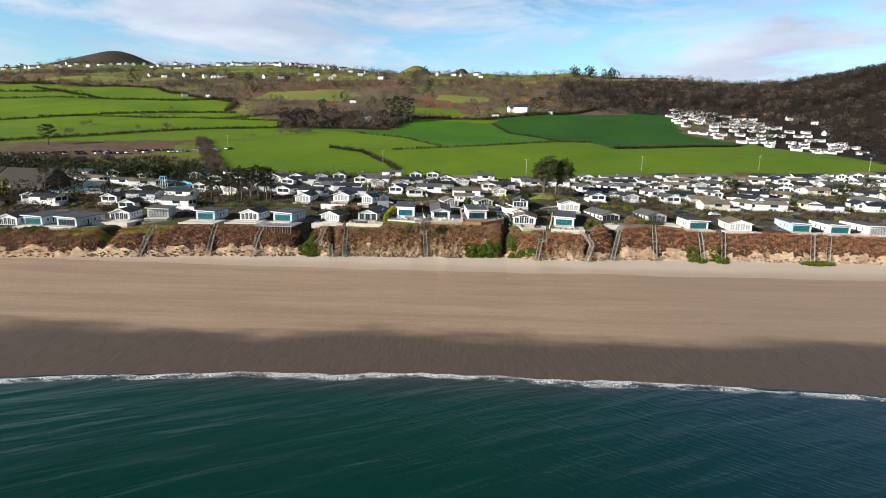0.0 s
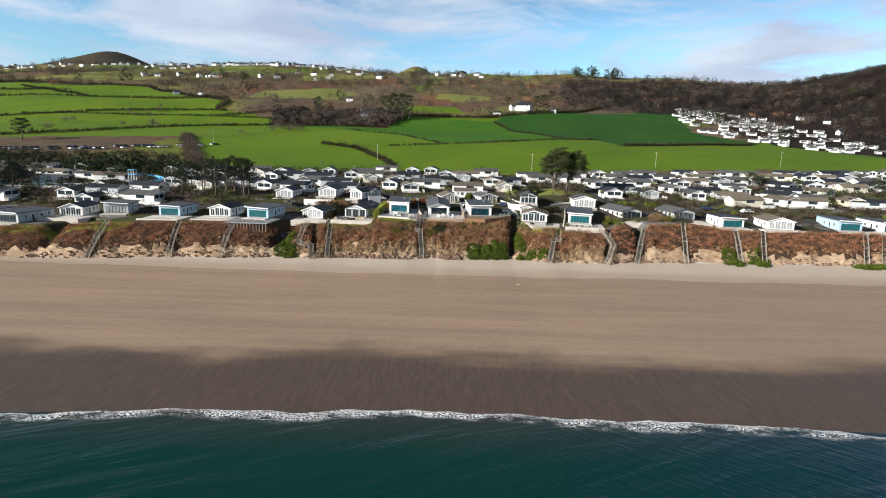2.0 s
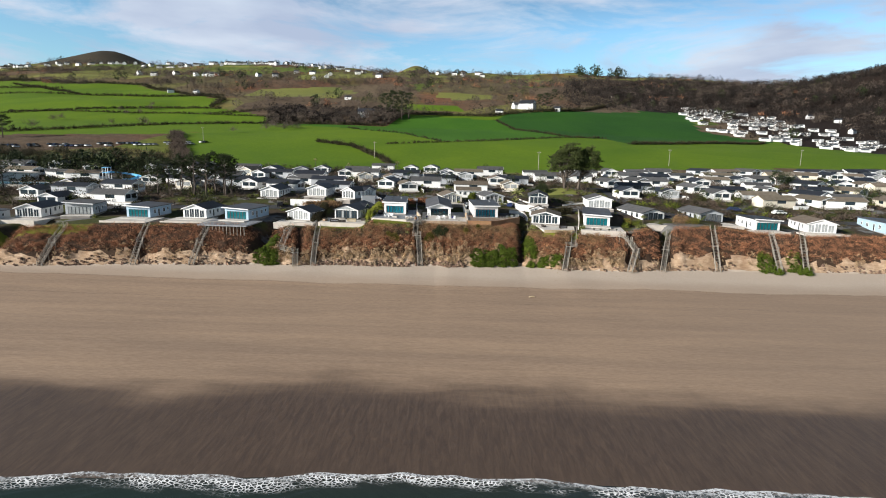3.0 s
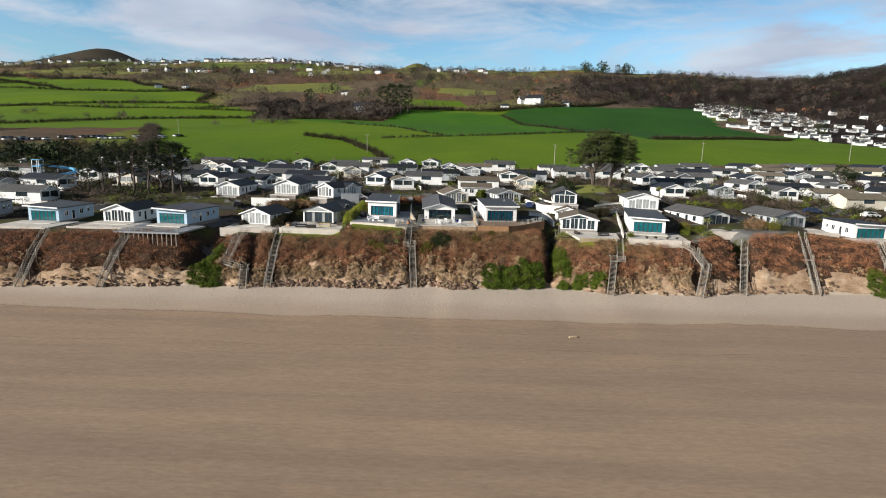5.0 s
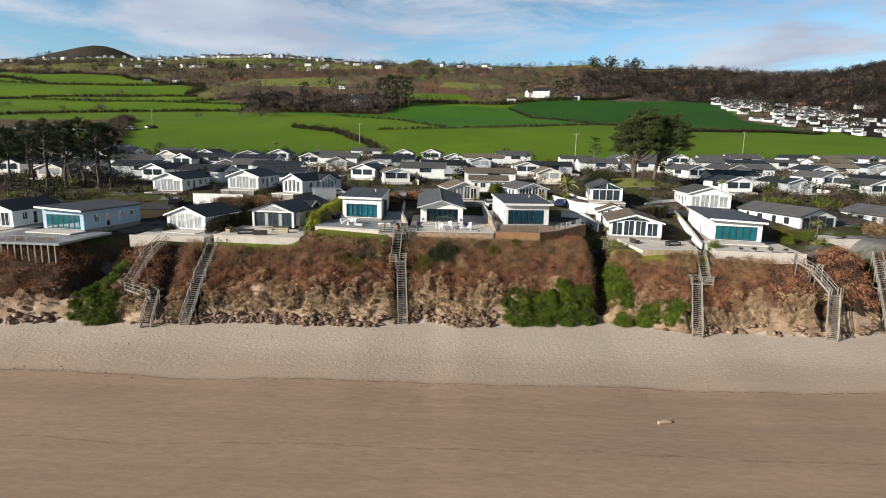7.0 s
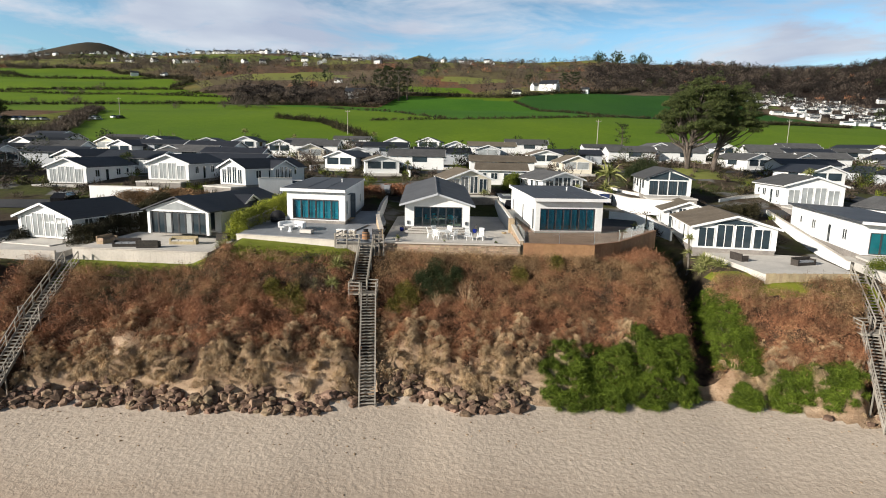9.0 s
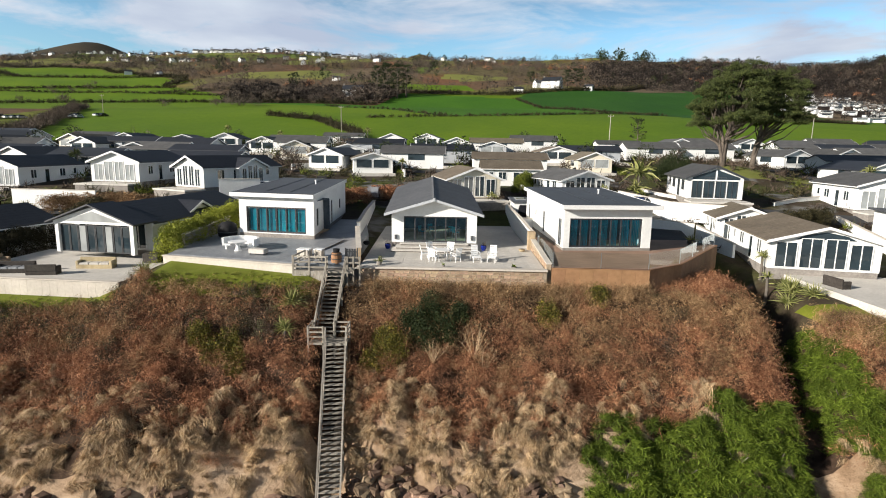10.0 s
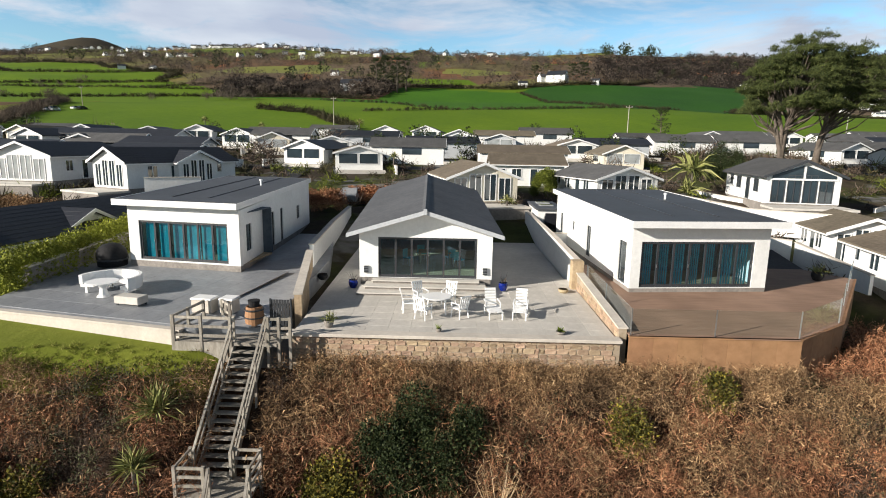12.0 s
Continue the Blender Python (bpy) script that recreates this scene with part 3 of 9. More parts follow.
def zone(x, y):
    foot = foot_y(x)
    edge = edge_y(x)
    d = (y - foot) / (edge - foot)
    out = np.full(x.shape, 2)
    out[d < .02] = 0
    out[(d >= .02) & (y < edge + .5)] = 1
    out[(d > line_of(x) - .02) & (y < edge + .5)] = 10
    lawn = (y > edge - 1.3) & (y < edge + 2.8) & (((x > -20) & (x < -9)) | ((x > -128) & (x < -92)) | ((x > 24.5) & (x < 37)) | ((x > -36) & (x < -22)))
    xu, yu = unfar(x, y)
    out[lawn] = 3
    out[y > 345] = 7
    # Valley side: heath whose colour carries the cloud shade.
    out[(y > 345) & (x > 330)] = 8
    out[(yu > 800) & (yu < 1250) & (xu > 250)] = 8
    out[inside(FIELD_A, x, y)] = 4
    out[inside(FIELD_MID, x, y)] = 9
    out[inside(FIELD_DARK, x, y)] = 5
    out[inside(FIELD_L, x, y)] = 4
    for n, p in enumerate(PATCHES):
        out[inside(p, xu, yu)] = 6 if n != 1 else 4
    strip = (yu > 1250) & (waves(xu, yu * 2.2, 330, 4) > .45) & (xu < 900)
    out[strip] = 6
    out[((x + 1000) / 200) ** 2 + ((y - 1800) / 190) ** 2 < 1] = 11
    out[((x - 50) / 220) ** 2 + ((y - 2200) / 350) ** 2 < 1] = 11
    out[((x - 48) / 14) ** 2 + ((y - 261) / 8) ** 2 < 1] = 6
    out[(y > 323) & (y < 330) & (x > -40) & (x < 70)] = 6
    return out


FIELD_MIDGREEN = field_material("pasture_mid", (0.038, 0.115, 0.007), (0.06, 0.155, 0.012))
ground = sheet("ground", steps((-4000, -1400, 130), (-1400, -420, 22), (-420, -170, 8), (-170, -62, 1.8), (-62, 66, .75), (66, 172, 1.8), (172, 450, 8), (450, 1400, 22), (1400, 4001, 130)),
               steps((-1500, 60, 120), (60, 150, 6), (150, 168, 2), (168, 206, .5), (206, 262, 2), (262, 350, 4), (350, 780, 8), (780, 2500, 22), (2500, 3401, 90)),
               land, [SAND, SOIL, VERGE, LAWN, FIELD_BRIGHT, FIELD_DEEP, FIELD_PALE, HEATH, SHADED_HEATH, FIELD_MIDGREEN, LITTER, MOOR], zone)
tagged(ground, "sandy beach, earth cliff, holiday village ground, green pastures and winter hills", "ground", kind="structure")


def swell(x, y):
    shore = 96.6 - .0008 * np.minimum(x * x, 40000)
    calm = np.clip((shore - y) / 12, 0, 1)
    return -4.0 + calm * (.08 * waves(x * .35, y - .45 * x, 7.5, 4))


water = sheet("water", steps((-3500, -160, 90), (-160, 160, 2.4), (160, 3501, 90)), steps((-1500, 20, 90), (20, 101, 1.0)), swell, [SEA], None)
tagged(water, "dark green sea with small ripples along a sandy beach", "sea", kind="structure")


def foam_line():
    xs = np.arange(-150, 151, 1.0)
    rows = 12
    me = bpy.data.meshes.new("foam")
    verts, uvs, faces = [], [], []
    for x in xs:
        front = 97.4 - .0009 * x * x + .6 * waves(x, 0, 29, 1) + .35 * waves(x, 0, 7, 3)
        width = 3.4 + 1.0 * waves(x, 3, 40, 2)
        for j in range(rows + 1):
            v = j / rows
            y = front - width * (1 - v)
            verts.append((x, y, max(float(land(x, y)), -4.0) + .06 + .14 * math.exp(-((v - .75) / .12) ** 2)))
            uvs.append((x, v))
    n = rows + 1
    for i in range(len(xs) - 1):
        for j in range(rows):
            faces.append((i * n + j, (i + 1) * n + j, (i + 1) * n + j + 1, i * n + j + 1))
    me.from_pydata(verts, [], faces)
    layer = me.uv_layers.new(name="UVMap")
    for loop in me.loops:
        layer.data[loop.index].uv = uvs[loop.vertex_index]
    for p in me.polygons:
        p.use_smooth = True
    me.materials.append(FOAM)
    tagged(new("sea_foam", me), "thin white line of breaking foam at the water's edge", "foam", kind="stuff")


foam_line()


def far_mountain():
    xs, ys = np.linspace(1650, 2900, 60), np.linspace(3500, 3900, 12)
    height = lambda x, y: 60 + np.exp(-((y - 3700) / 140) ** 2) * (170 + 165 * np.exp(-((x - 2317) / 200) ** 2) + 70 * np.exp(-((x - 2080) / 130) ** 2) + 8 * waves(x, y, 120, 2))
    # Haze of distance is put into the hill's blue base colour.
    ob = sheet("backdrop", xs, ys, height, [surface("far_hazed_hill", (0.12, 0.17, 0.26), (0.15, 0.20, 0.30), 0.02, 0.004, 0.95, 0)], None)
    tagged(ob, "distant mountain in painted haze blue behind the valley", "mountain", kind="structure")


far_mountain()

# ---- building tools ----


class Solid:
    """Collects the faces of one part."""

    def __init__(self):
        self.v, self.f = [], []

    def poly(self, *pts):
        n = len(self.v)
        self.v += [tuple(p) for p in pts]
        self.f.append(tuple(range(n, n + len(pts))))
        return self

    def box(self, x0, y0, z0, x1, y1, z1, m=None):
        n = len(self.v)
        pts = [(x, y, z) for z in (z0, z1) for y in (y0, y1) for x in (x0, x1)]
        self.v += [tuple(m @ Vector(p)) for p in pts] if m else pts
        self.f += [tuple(n + i for i in q) for q in ((0, 2, 3, 1), (4, 5, 7, 6), (0, 1, 5, 4), (2, 6, 7, 3), (0, 4, 6, 2), (1, 3, 7, 5))]
        return self

    def soft(self, x0, y0, z0, x1, y1, z1, r=0.02):
        """A box with chamfered upright edges and rim."""
        ring = [(x0 + r, y0), (x1 - r, y0), (x1, y0 + r), (x1, y1 - r), (x1 - r, y1), (x0 + r, y1), (x0, y1 - r), (x0, y0 + r)]
        cx, cy = (x0 + x1) / 2, (y0 + y1) / 2
        n = len(self.v)
        shrink = lambda p: (p[0] + (r if p[0] < cx else -r), p[1] + (r if p[1] < cy else -r))
        for z, pts in ((z0, ring), (z1 - r, ring), (z1, [shrink(p) for p in ring])):
            self.v += [(*p, z) for p in pts]
        for lvl in range(2):
            for i in range(8):
                a, b = n + lvl * 8 + i, n + lvl * 8 + (i + 1) % 8
                self.f.append((a, b, b + 8, a + 8))
        self.f += [tuple(n + 16 + i for i in range(8)), tuple(n + 7 - i for i in range(8))]
        return self

    def beam(self, a, b, w, h=None):
        """A square bar from a to b."""
        a, b, h = Vector(a), Vector(b), h or w
        d = (b - a).normalized()
        side = d.cross(Vector((0, 0, 1)))
        side = side.normalized() if side.length > 1e-3 else Vector((1, 0, 0))
        up = side.cross(d)
        n = len(self.v)
        for p in (a, b):
            for i, j in ((-1, -1), (1, -1), (1, 1), (-1, 1)):
                self.v.append(tuple(p + side * (i * w / 2) + up * (j * h / 2)))
        self.f += [tuple(n + i for i in q) for q in ((0, 1, 2, 3), (7, 6, 5, 4), (0, 4, 5, 1), (1, 5, 6, 2), (2, 6, 7, 3), (3, 7, 4, 0))]
        return self

    def tube(self, pts, radii, sides=8, cap=True):
        """A tapered round limb along points."""
        n0 = len(self.v)
        pts = [Vector(p) for p in pts]
        for k, (p, r) in enumerate(zip(pts, radii)):
            d = (pts[min(k + 1, len(pts) - 1)] - pts[max(k - 1, 0)]).normalized()
            u = d.orthogonal().normalized() if abs(d.z) < .95 else Vector((1, 0, 0)).cross(d).normalized()
            w = d.cross(u)
            for i in range(sides):
                a = 6.28318 * i / sides
                self.v.append(tuple(p + u * (r * math.cos(a)) + w * (r * math.sin(a))))
        for k in range(len(pts) - 1):
            for i in range(sides):
                a, b = n0 + k * sides + i, n0 + k * sides + (i + 1) % sides
                self.f.append((a, b, b + sides, a + sides))
        if cap:
            self.f += [tuple(n0 + sides - 1 - i for i in range(sides)), tuple(n0 + (len(pts) - 1) * sides + i for i in range(sides))]
        return self

    def lathe(self, profile, sides=20, at=(0, 0)):
        return self.tube([(at[0], at[1], z) for _, z in profile], [r for r, _ in profile], sides)

    def extrude(self, outline, y0, y1):
        """An outline in x, z pulled along y."""
        n, k = len(self.v), len(outline)
        self.v += [(x, y0, z) for x, z in outline] + [(x, y1, z) for x, z in outline]
        self.f += [tuple(range(n, n + k)), tuple(n + 2 * k - 1 - i for i in range(k))]
        self.f += [(n + i, n + k + i, n + k + (i + 1) % k, n + (i + 1) % k) for i in range(k)]
        return self

    def slab(self, outline, z0, z1):
        """An outline in x, y raised from z0 to z1."""
        n, k = len(self.v), len(outline)
        self.v += [(x, y, z0) for x, y in outline] + [(x, y, z1) for x, y in outline]
        self.f += [tuple(n + k - 1 - i for i in range(k)), tuple(n + k + i for i in range(k))]
        self.f += [(n + i, n + (i + 1) % k, n + k + (i + 1) % k, n + k + i) for i in range(k)]
        return self

    def mesh(self, name, mat, smooth=False):
        me = bpy.data.meshes.new(name)
        me.from_pydata(self.v, [], self.f)
        bm = bmesh.new()
        bm.from_mesh(me)
        bmesh.ops.recalc_face_normals(bm, faces=bm.faces)
        bm.to_mesh(me)
        bm.free()
        if smooth:
            for p in me.polygons:
                p.use_smooth = True
        me.materials.append(mat)
        return me


def part(name, solid, material, parent, label="", smooth=False):
    ob = new(name, solid.mesh(name, material, smooth) if isinstance(solid, Solid) else solid)
    ob.parent = parent
    return tagged(ob, label) if label else ob


def thing(name, m, label, category, group="", kind=""):
    ob = new(name)
    ob.empty_display_size = 0.2
    ob.matrix_basis = m
    return tagged(ob, label, category, group, kind)


def at_ground(x, y, turn=0.0, lift=0.0):
    return pose(x, y, float(land(x, y)) + lift, 0, 0, turn)


def blades(rng, count, reach, wide, up=0.3, droop=0.3, ball=0.0, height=1.0):
    """A tuft: bent blades from the root, or, with ball, short leaves over a lumpy crown."""
    v, f = [], []
    for _ in range(count):
        a = rng.uniform(0, 6.283)
        el = rng.uniform(up, 1.45)
        d = np.array([math.cos(a) * math.cos(el), math.sin(a) * math.cos(el), math.sin(el)])
        if ball:
            d2 = rng.normal(size=3)
            d2 /= np.linalg.norm(d2)
            d2[2] = abs(d2[2]) * .9 - .15
            root = d2 * np.array([1, 1, height]) * ball * rng.uniform(.55, 1.0)
            d = d2 * .6 + rng.normal(size=3) * .6
            d /= np.linalg.norm(d)
        else:
            root = np.array([rng.normal() * .12, rng.normal() * .12, -.03]) * reach
        side = np.cross(d, [rng.normal(), rng.normal(), rng.normal()])
        side /= np.linalg.norm(side) + 1e-9
        ln, w = reach * rng.uniform(.5, 1.1), wide * rng.uniform(.6, 1.3)
        mid = root + d * ln * .55
        tip = mid + (d - np.array([0, 0, droop])) * ln * .5
        n = len(v)
        v += [root - side * w * .5, root + side * w * .5, mid + side * w * .5, mid - side * w * .5, tip]
        f += [(n, n + 1, n + 2), (n, n + 2, n + 3), (n + 3, n + 2, n + 4)]
    return np.array(v), np.array(f)


def stems(rng, count, size, wide, up=0.0, fall=0.0):
    """A tangle of thin stems: single slivers with roots spread through the tuft."""
    root = rng.normal(size=(count, 3)) * np.array([.3, .3, .16]) * size + np.array([0, 0, .12 * size])
    d = rng.normal(size=(count, 3)) + np.array([0, 0, up])
    d /= np.linalg.norm(d, axis=1)[:, None]
    d[:, 1] -= fall
    d[:, 2] -= fall
    side = np.cross(d, rng.normal(size=(count, 3)))
    side /= np.linalg.norm(side, axis=1)[:, None]
    ln, w = size * rng.uniform(.35, .9, (count, 1)), wide * rng.uniform(.5, 1.4, (count, 1))
    v = np.stack([root - side * w, root + side * w, root + d * ln], 1).reshape(-1, 3)
    return v, np.arange(3 * count).reshape(-1, 3)


def tangle(rng, count, size, wide, up=0.0):
    """Arching dead stalks with small curled side leaves."""
    vs = []
    for _ in range(count):
        root = rng.normal(size=3) * np.array([.3, .3, .14]) * size + np.array([0, 0, .1 * size])
        d = rng.normal(size=3) + np.array([0, 0, up])
        d /= np.linalg.norm(d)
        bend = d * .55 + rng.normal(size=3) * .5 - np.array([0, 0, .45])
        ln, w = size * rng.uniform(.3, .75), wide * rng.uniform(.5, 1.4)
        side = np.cross(d, rng.normal(size=3))
        side /= np.linalg.norm(side) + 1e-9
        p1, p2 = root + d * ln * .55, root + d * ln * .55 + bend * ln * .5
        vs += [root - side * w, root + side * w, p1, p1 - side * w, p1 + side * w, p2]
        for q in (root + d * ln * rng.uniform(.2, .6), p1 + bend * ln * .2):
            a = rng.normal(size=3) * size * .075
            b = rng.normal(size=3) * size * .009
            vs += [q, q + a + b, q + a - b]
    v = np.array(vs)
    return v, np.arange(len(v)).reshape(-1, 3)


def crowns(rng, count, leaf, trunk=.035, low=.28, wide=.5):
    """A small far tree: a round, broken crown of short twigs on a trunk, one unit high."""
    d = rng.normal(size=(count, 3))
    d /= np.linalg.norm(d, axis=1)[:, None]
    lobes = 1 + .22 * np.sin(d[:, :1] * 5 + rng.uniform(0, 6)) * np.sin(d[:, 1:2] * 4 + d[:, 2:] * 5)
    mid = (1 - low) / 2
    p = d * rng.uniform(.45, 1.0, (count, 1)) ** .5 * lobes * np.array([wide, wide, mid]) + np.array([0, 0, low + mid])
    a = d + rng.normal(size=(count, 3)) * .5
    a /= np.linalg.norm(a, axis=1)[:, None]
    b = np.cross(a, rng.normal(size=(count, 3)))
    b /= np.linalg.norm(b, axis=1)[:, None]
    s = leaf * rng.uniform(.6, 1.4, (count, 1))
    v = np.stack([p - b * s * .4, p + b * s * .4, p + a * s], 1).reshape(-1, 3)
    t = trunk
    post = np.array([(-t, 0, -.1), (t, 0, -.1), (0, 0, .75), (0, -t, -.1), (0, t, -.1), (0, 0, .75)])
    return np.concatenate([v, post]), np.arange(3 * count + 6).reshape(-1, 3)


def scatter(name, templates, spots, mat, label, category, kind="stuff", parent=None):
    """Sets tufts at spots (x, y, z, size, turn) and joins them into one object."""
    rng = np.random.default_rng(len(spots))
    vs, fs, n = [], [], 0
    pick = rng.integers(0, len(templates), len(spots))
    for k, (x, y, z, s, turn) in zip(pick, spots):
        v, f = templates[k]
        c, sn = math.cos(turn), math.sin(turn)
        vs.append(np.stack([(v[:, 0] * c - v[:, 1] * sn) * s + x, (v[:, 0] * sn + v[:, 1] * c) * s + y, v[:, 2] * s + z], 1))
        fs.append(f + n)
        n += len(v)
    vs, fs = np.concatenate(vs), np.concatenate(fs)
    me = bpy.data.meshes.new(name)
    me.vertices.add(len(vs))
    me.vertices.foreach_set("co", vs.ravel())
    me.loops.add(fs.size)
    me.loops.foreach_set("vertex_index", fs.ravel().astype(np.int32))
    me.polygons.add(len(fs))
    me.polygons.foreach_set("loop_start", np.arange(0, fs.size, 3, dtype=np.int32))
    me.polygons.foreach_set("use_smooth", np.zeros(len(fs), bool))
    me.update(calc_edges=True)
    me.materials.append(mat)
    ob = new(name, me)
    if parent is not None:
        ob.parent = parent
        return ob
    return tagged(ob, label, category, kind=kind)


RNG = np.random.default_rng(5)
TUFT_BRACKEN = [tangle(RNG, 46, .9, .009, .35) for _ in range(8)]
TUFT_STRAW = [stems(RNG, 70, .3, .008, .1, 1.6) for _ in range(8)]
TUFT_COARSE = [tangle(RNG, 30, .95, .014, .35) for _ in range(6)]
TUFT_TREE = [stems(RNG, 64, .9, .022, .7) for _ in range(8)]
TUFT_CROWN = [crowns(RNG, 100, .12) for _ in range(8)]
TUFT_BARE = [crowns(RNG, 150, .12, .03, .22, .42) for _ in range(6)]
TUFT_FIR = [crowns(RNG, 110, .13, .04, .1, .36) for _ in range(5)]
TUFT_FAR = [crowns(RNG, 74, .125, .02, -.1, .5) for _ in range(8)]
TUFT_WOOD = [stems(RNG, 110, .85, .014, .9) for _ in range(6)]
TUFT_GARDEN = [crowns(RNG, 320, .065, .03, .12, .42) for _ in range(5)]
TUFT_HEDGE = [crowns(RNG, 150, .11, .01, -.3, .5) for _ in range(5)]
TUFT_SHOOT = [stems(RNG, 170, .52, .017, .4, .45) for _ in range(5)]
TUFT_SMALL = [crowns(RNG, 170, .075, .01, -.3, .5) for _ in range(5)]
TUFT_LEAF = [crowns(RNG, 120, .11, .01, -.3, .5) for _ in range(5)]
TUFT_LOW = [stems(RNG, 56, .85, .035, .5) for _ in range(8)]

# ---- lodges ----


def window(parent, x0, x1, z0, z1, y, glass, frame_mat, bars=1, side="front", label=""):
    """A window set on a wall: frame with its panes. side turns it: front (-y), left (-x), right (+x)."""
    def place(s, a0, b0, c0, a1, b1, c1):
        if side == "front":
            s.box(a0, y - b1, c0, a1, y - b0, c1)
        elif side == "left":
            s.box(y - b1, a0, c0, y - b0, a1, c1)
        else:
            s.box(y + b0, a0, c0, y + b1, a1, c1)
    t = .07
    fr = Solid()
    place(fr, x0, -.04, z0, x1, .06, z0 + t)
    place(fr, x0, -.04, z1 - t, x1, .06, z1)
    for i in range(bars + 1):
        u = x0 + (x1 - x0 - t) * i / bars
        place(fr, u, -.04, z0 + t, u + t, .06, z1 - t)
    win = part("window", fr, frame_mat, parent, label)
    for i in range(bars):
        u0 = x0 + (x1 - x0 - t) * i / bars + t
        u1 = x0 + (x1 - x0 - t) * (i + 1) / bars
        pane = Solid()
        place(pane, u0, -.02, z0 + t, u1, .02, z1 - t)
        part("pane", pane, glass, win)
    return win


def gable_roof(w, l, eave, rise, over, thick=.16, y0=None):
    """Two slopes with thickness, ridge along y, open underneath."""
    s = Solid()
    y0 = -over if y0 is None else y0
    y1 = l + over * .6
    x1 = w / 2 + over
    drop = rise * over / (w / 2)
    for k in (-1, 1):
        s.extrude([(0, eave + rise), (k * x1, eave - drop), (k * x1, eave - drop + thick), (0, eave + rise + thick)], y0, y1)
    return s


def tile_rows(w, l, eave, rise, over, thick=.16):
    """Raised courses along the slopes."""
    s = Solid()
    x1 = w / 2 + over
    drop = rise * over / (w / 2)
    n = max(4, int(x1 / .42))
    for k in (-1, 1):
        for i in range(n):
            u0, u1 = i / n, (i + 1) / n
            za, zb = eave + rise - (rise + drop) * u0 + thick, eave + rise - (rise + drop) * u1 + thick
            s.extrude([(k * x1 * u0, za + .004), (k * x1 * u1, zb + .014), (k * x1 * u1, zb + .004)], -over, l + over * .6)
    return s


def lodge(m, w, l, eave=2.55, rise=1.25, walls=None, roof=None, trim=None, style="gable", label="", glass=None, deck=3.0, tiles=False, group="holiday lodges", base=1.6, plain=False):
    """A holiday lodge: the front looks along -y, the floor is z = 0."""
    walls, roof, trim, glass = walls or WHITE_WALL, roof or ROOF_GREY, trim or TRIM_WHITE, glass or GLASS_DARK
    home = thing("holiday_lodge", m, label, "lodge", group)
    h, low = w / 2, -1.3 if plain else 0
    if not plain:
        part("plinth", Solid().box(-h + .06, .06, -base, h - .06, l - .06, 0), PLINTH, home)
    if style == "gable":
        part("wall", Solid().extrude([(-h, low), (h, low), (h, eave), (0, eave + rise), (-h, eave)], 0, l), walls, home)
        part("roof", gable_roof(w, l, eave, rise, .4), roof, home)
        if tiles:
            part("tile_relief", tile_rows(w, l, eave, rise, .4), roof, home)
        x1, drop = h + .4, rise * .4 / h
        if plain:
            part("bargeboard", Solid().extrude([(0, eave + rise + .17), (x1, eave - drop + .17), (x1, eave - drop - .06), (0, eave + rise - .06), (-x1, eave - drop - .06), (-x1, eave - drop + .17)], -.44, -.40), trim, home)
        for k in () if plain else (-1, 1):
            part("bargeboard", Solid().extrude([(0, eave + rise + .17), (k * x1, eave - drop + .17), (k * x1, eave - drop - .06), (0, eave + rise - .06)], -.44, -.40), trim, home)
            if not plain:
                part("gutter", Solid().box(k * x1 - .05, -.4, eave - drop - .04, k * x1 + .05, l + .2, eave - drop + .06), trim, home)
        n = 2 if plain else 4
        for i in range(n):
            a = -h + .45 + (w - .9) * i / n
            b = a + (w - .9) / n - .18
            top = min(eave + rise * (1 - abs((a + b) / 2) / h) - .35, 2.25 + .35 * (i in (1, 2) and not plain))
            window(home, a, b, .12 if not plain else .7, top, 0, glass, trim, 1 if plain else 2)
    else:
        tilt = rise
        part("wall", Solid().extrude([(-h, 0), (h, 0), (h, eave + .15), (-h, eave + .15 + tilt)], 0, l), walls, home)
        part("roof", Solid().extrude([(-h - .5, eave + .2 + tilt + tilt * .5 / w), (h + .5, eave + .2 - tilt * .5 / w), (h + .5, eave + .42 - tilt * .5 / w), (-h - .5, eave + .42 + tilt + tilt * .5 / w)], -.9, l + .3), roof, home)
        part("fascia", Solid().extrude([(-h - .5, eave + .18 + tilt), (h + .5, eave + .18), (h + .5, eave + .46), (-h - .5, eave + .46 + tilt)], -.95, -.902), trim, home)
        n = 6
        for i in range(n):
            a = -h + .7 + (w - 1.4) * i / n
            window(home, a, a + (w - 1.4) / n - .02, .08, 2.2, 0, glass, FRAME_DARK, 1)
    for side in ("left", "right") if plain else ():
        k = -1 if side == "left" else 1
        part("window", Solid().box(k * h - .03, l * .3, .9, k * h + .03, l * .3 + 3.2, 2.05), GLASS_DARK, home)
    for side in () if plain else ("left", "right"):
        for i, (u, du, z0) in enumerate(((.3, 3.2, .9),) if plain else ((.16, 1.1, .9), (.36, .9, .05), (.58, 1.2, .95), (.8, .7, 1.2))):
            window(home, l * u, l * u + du, z0, 2.1, -h if side == "left" else h, GLASS_DARK, trim, 1 if du < 1 or plain else 2, side)
    if deck and plain:
        part("terrace", Solid().box(-h - .3, -deck, -1.2, h + .3, -.02, -.12), PAVING, home)
    elif deck and not plain:
        part("terrace", Solid().box(-h - .3, -deck, -.30, h + .3, -.02, -.12), PAVING, home)
        part("terrace_base", Solid().box(-h - .2, -deck + .1, -base, h + .2, -.04, -.304), PLINTH, home)
    return home


FRONT = [(-20, 24)]


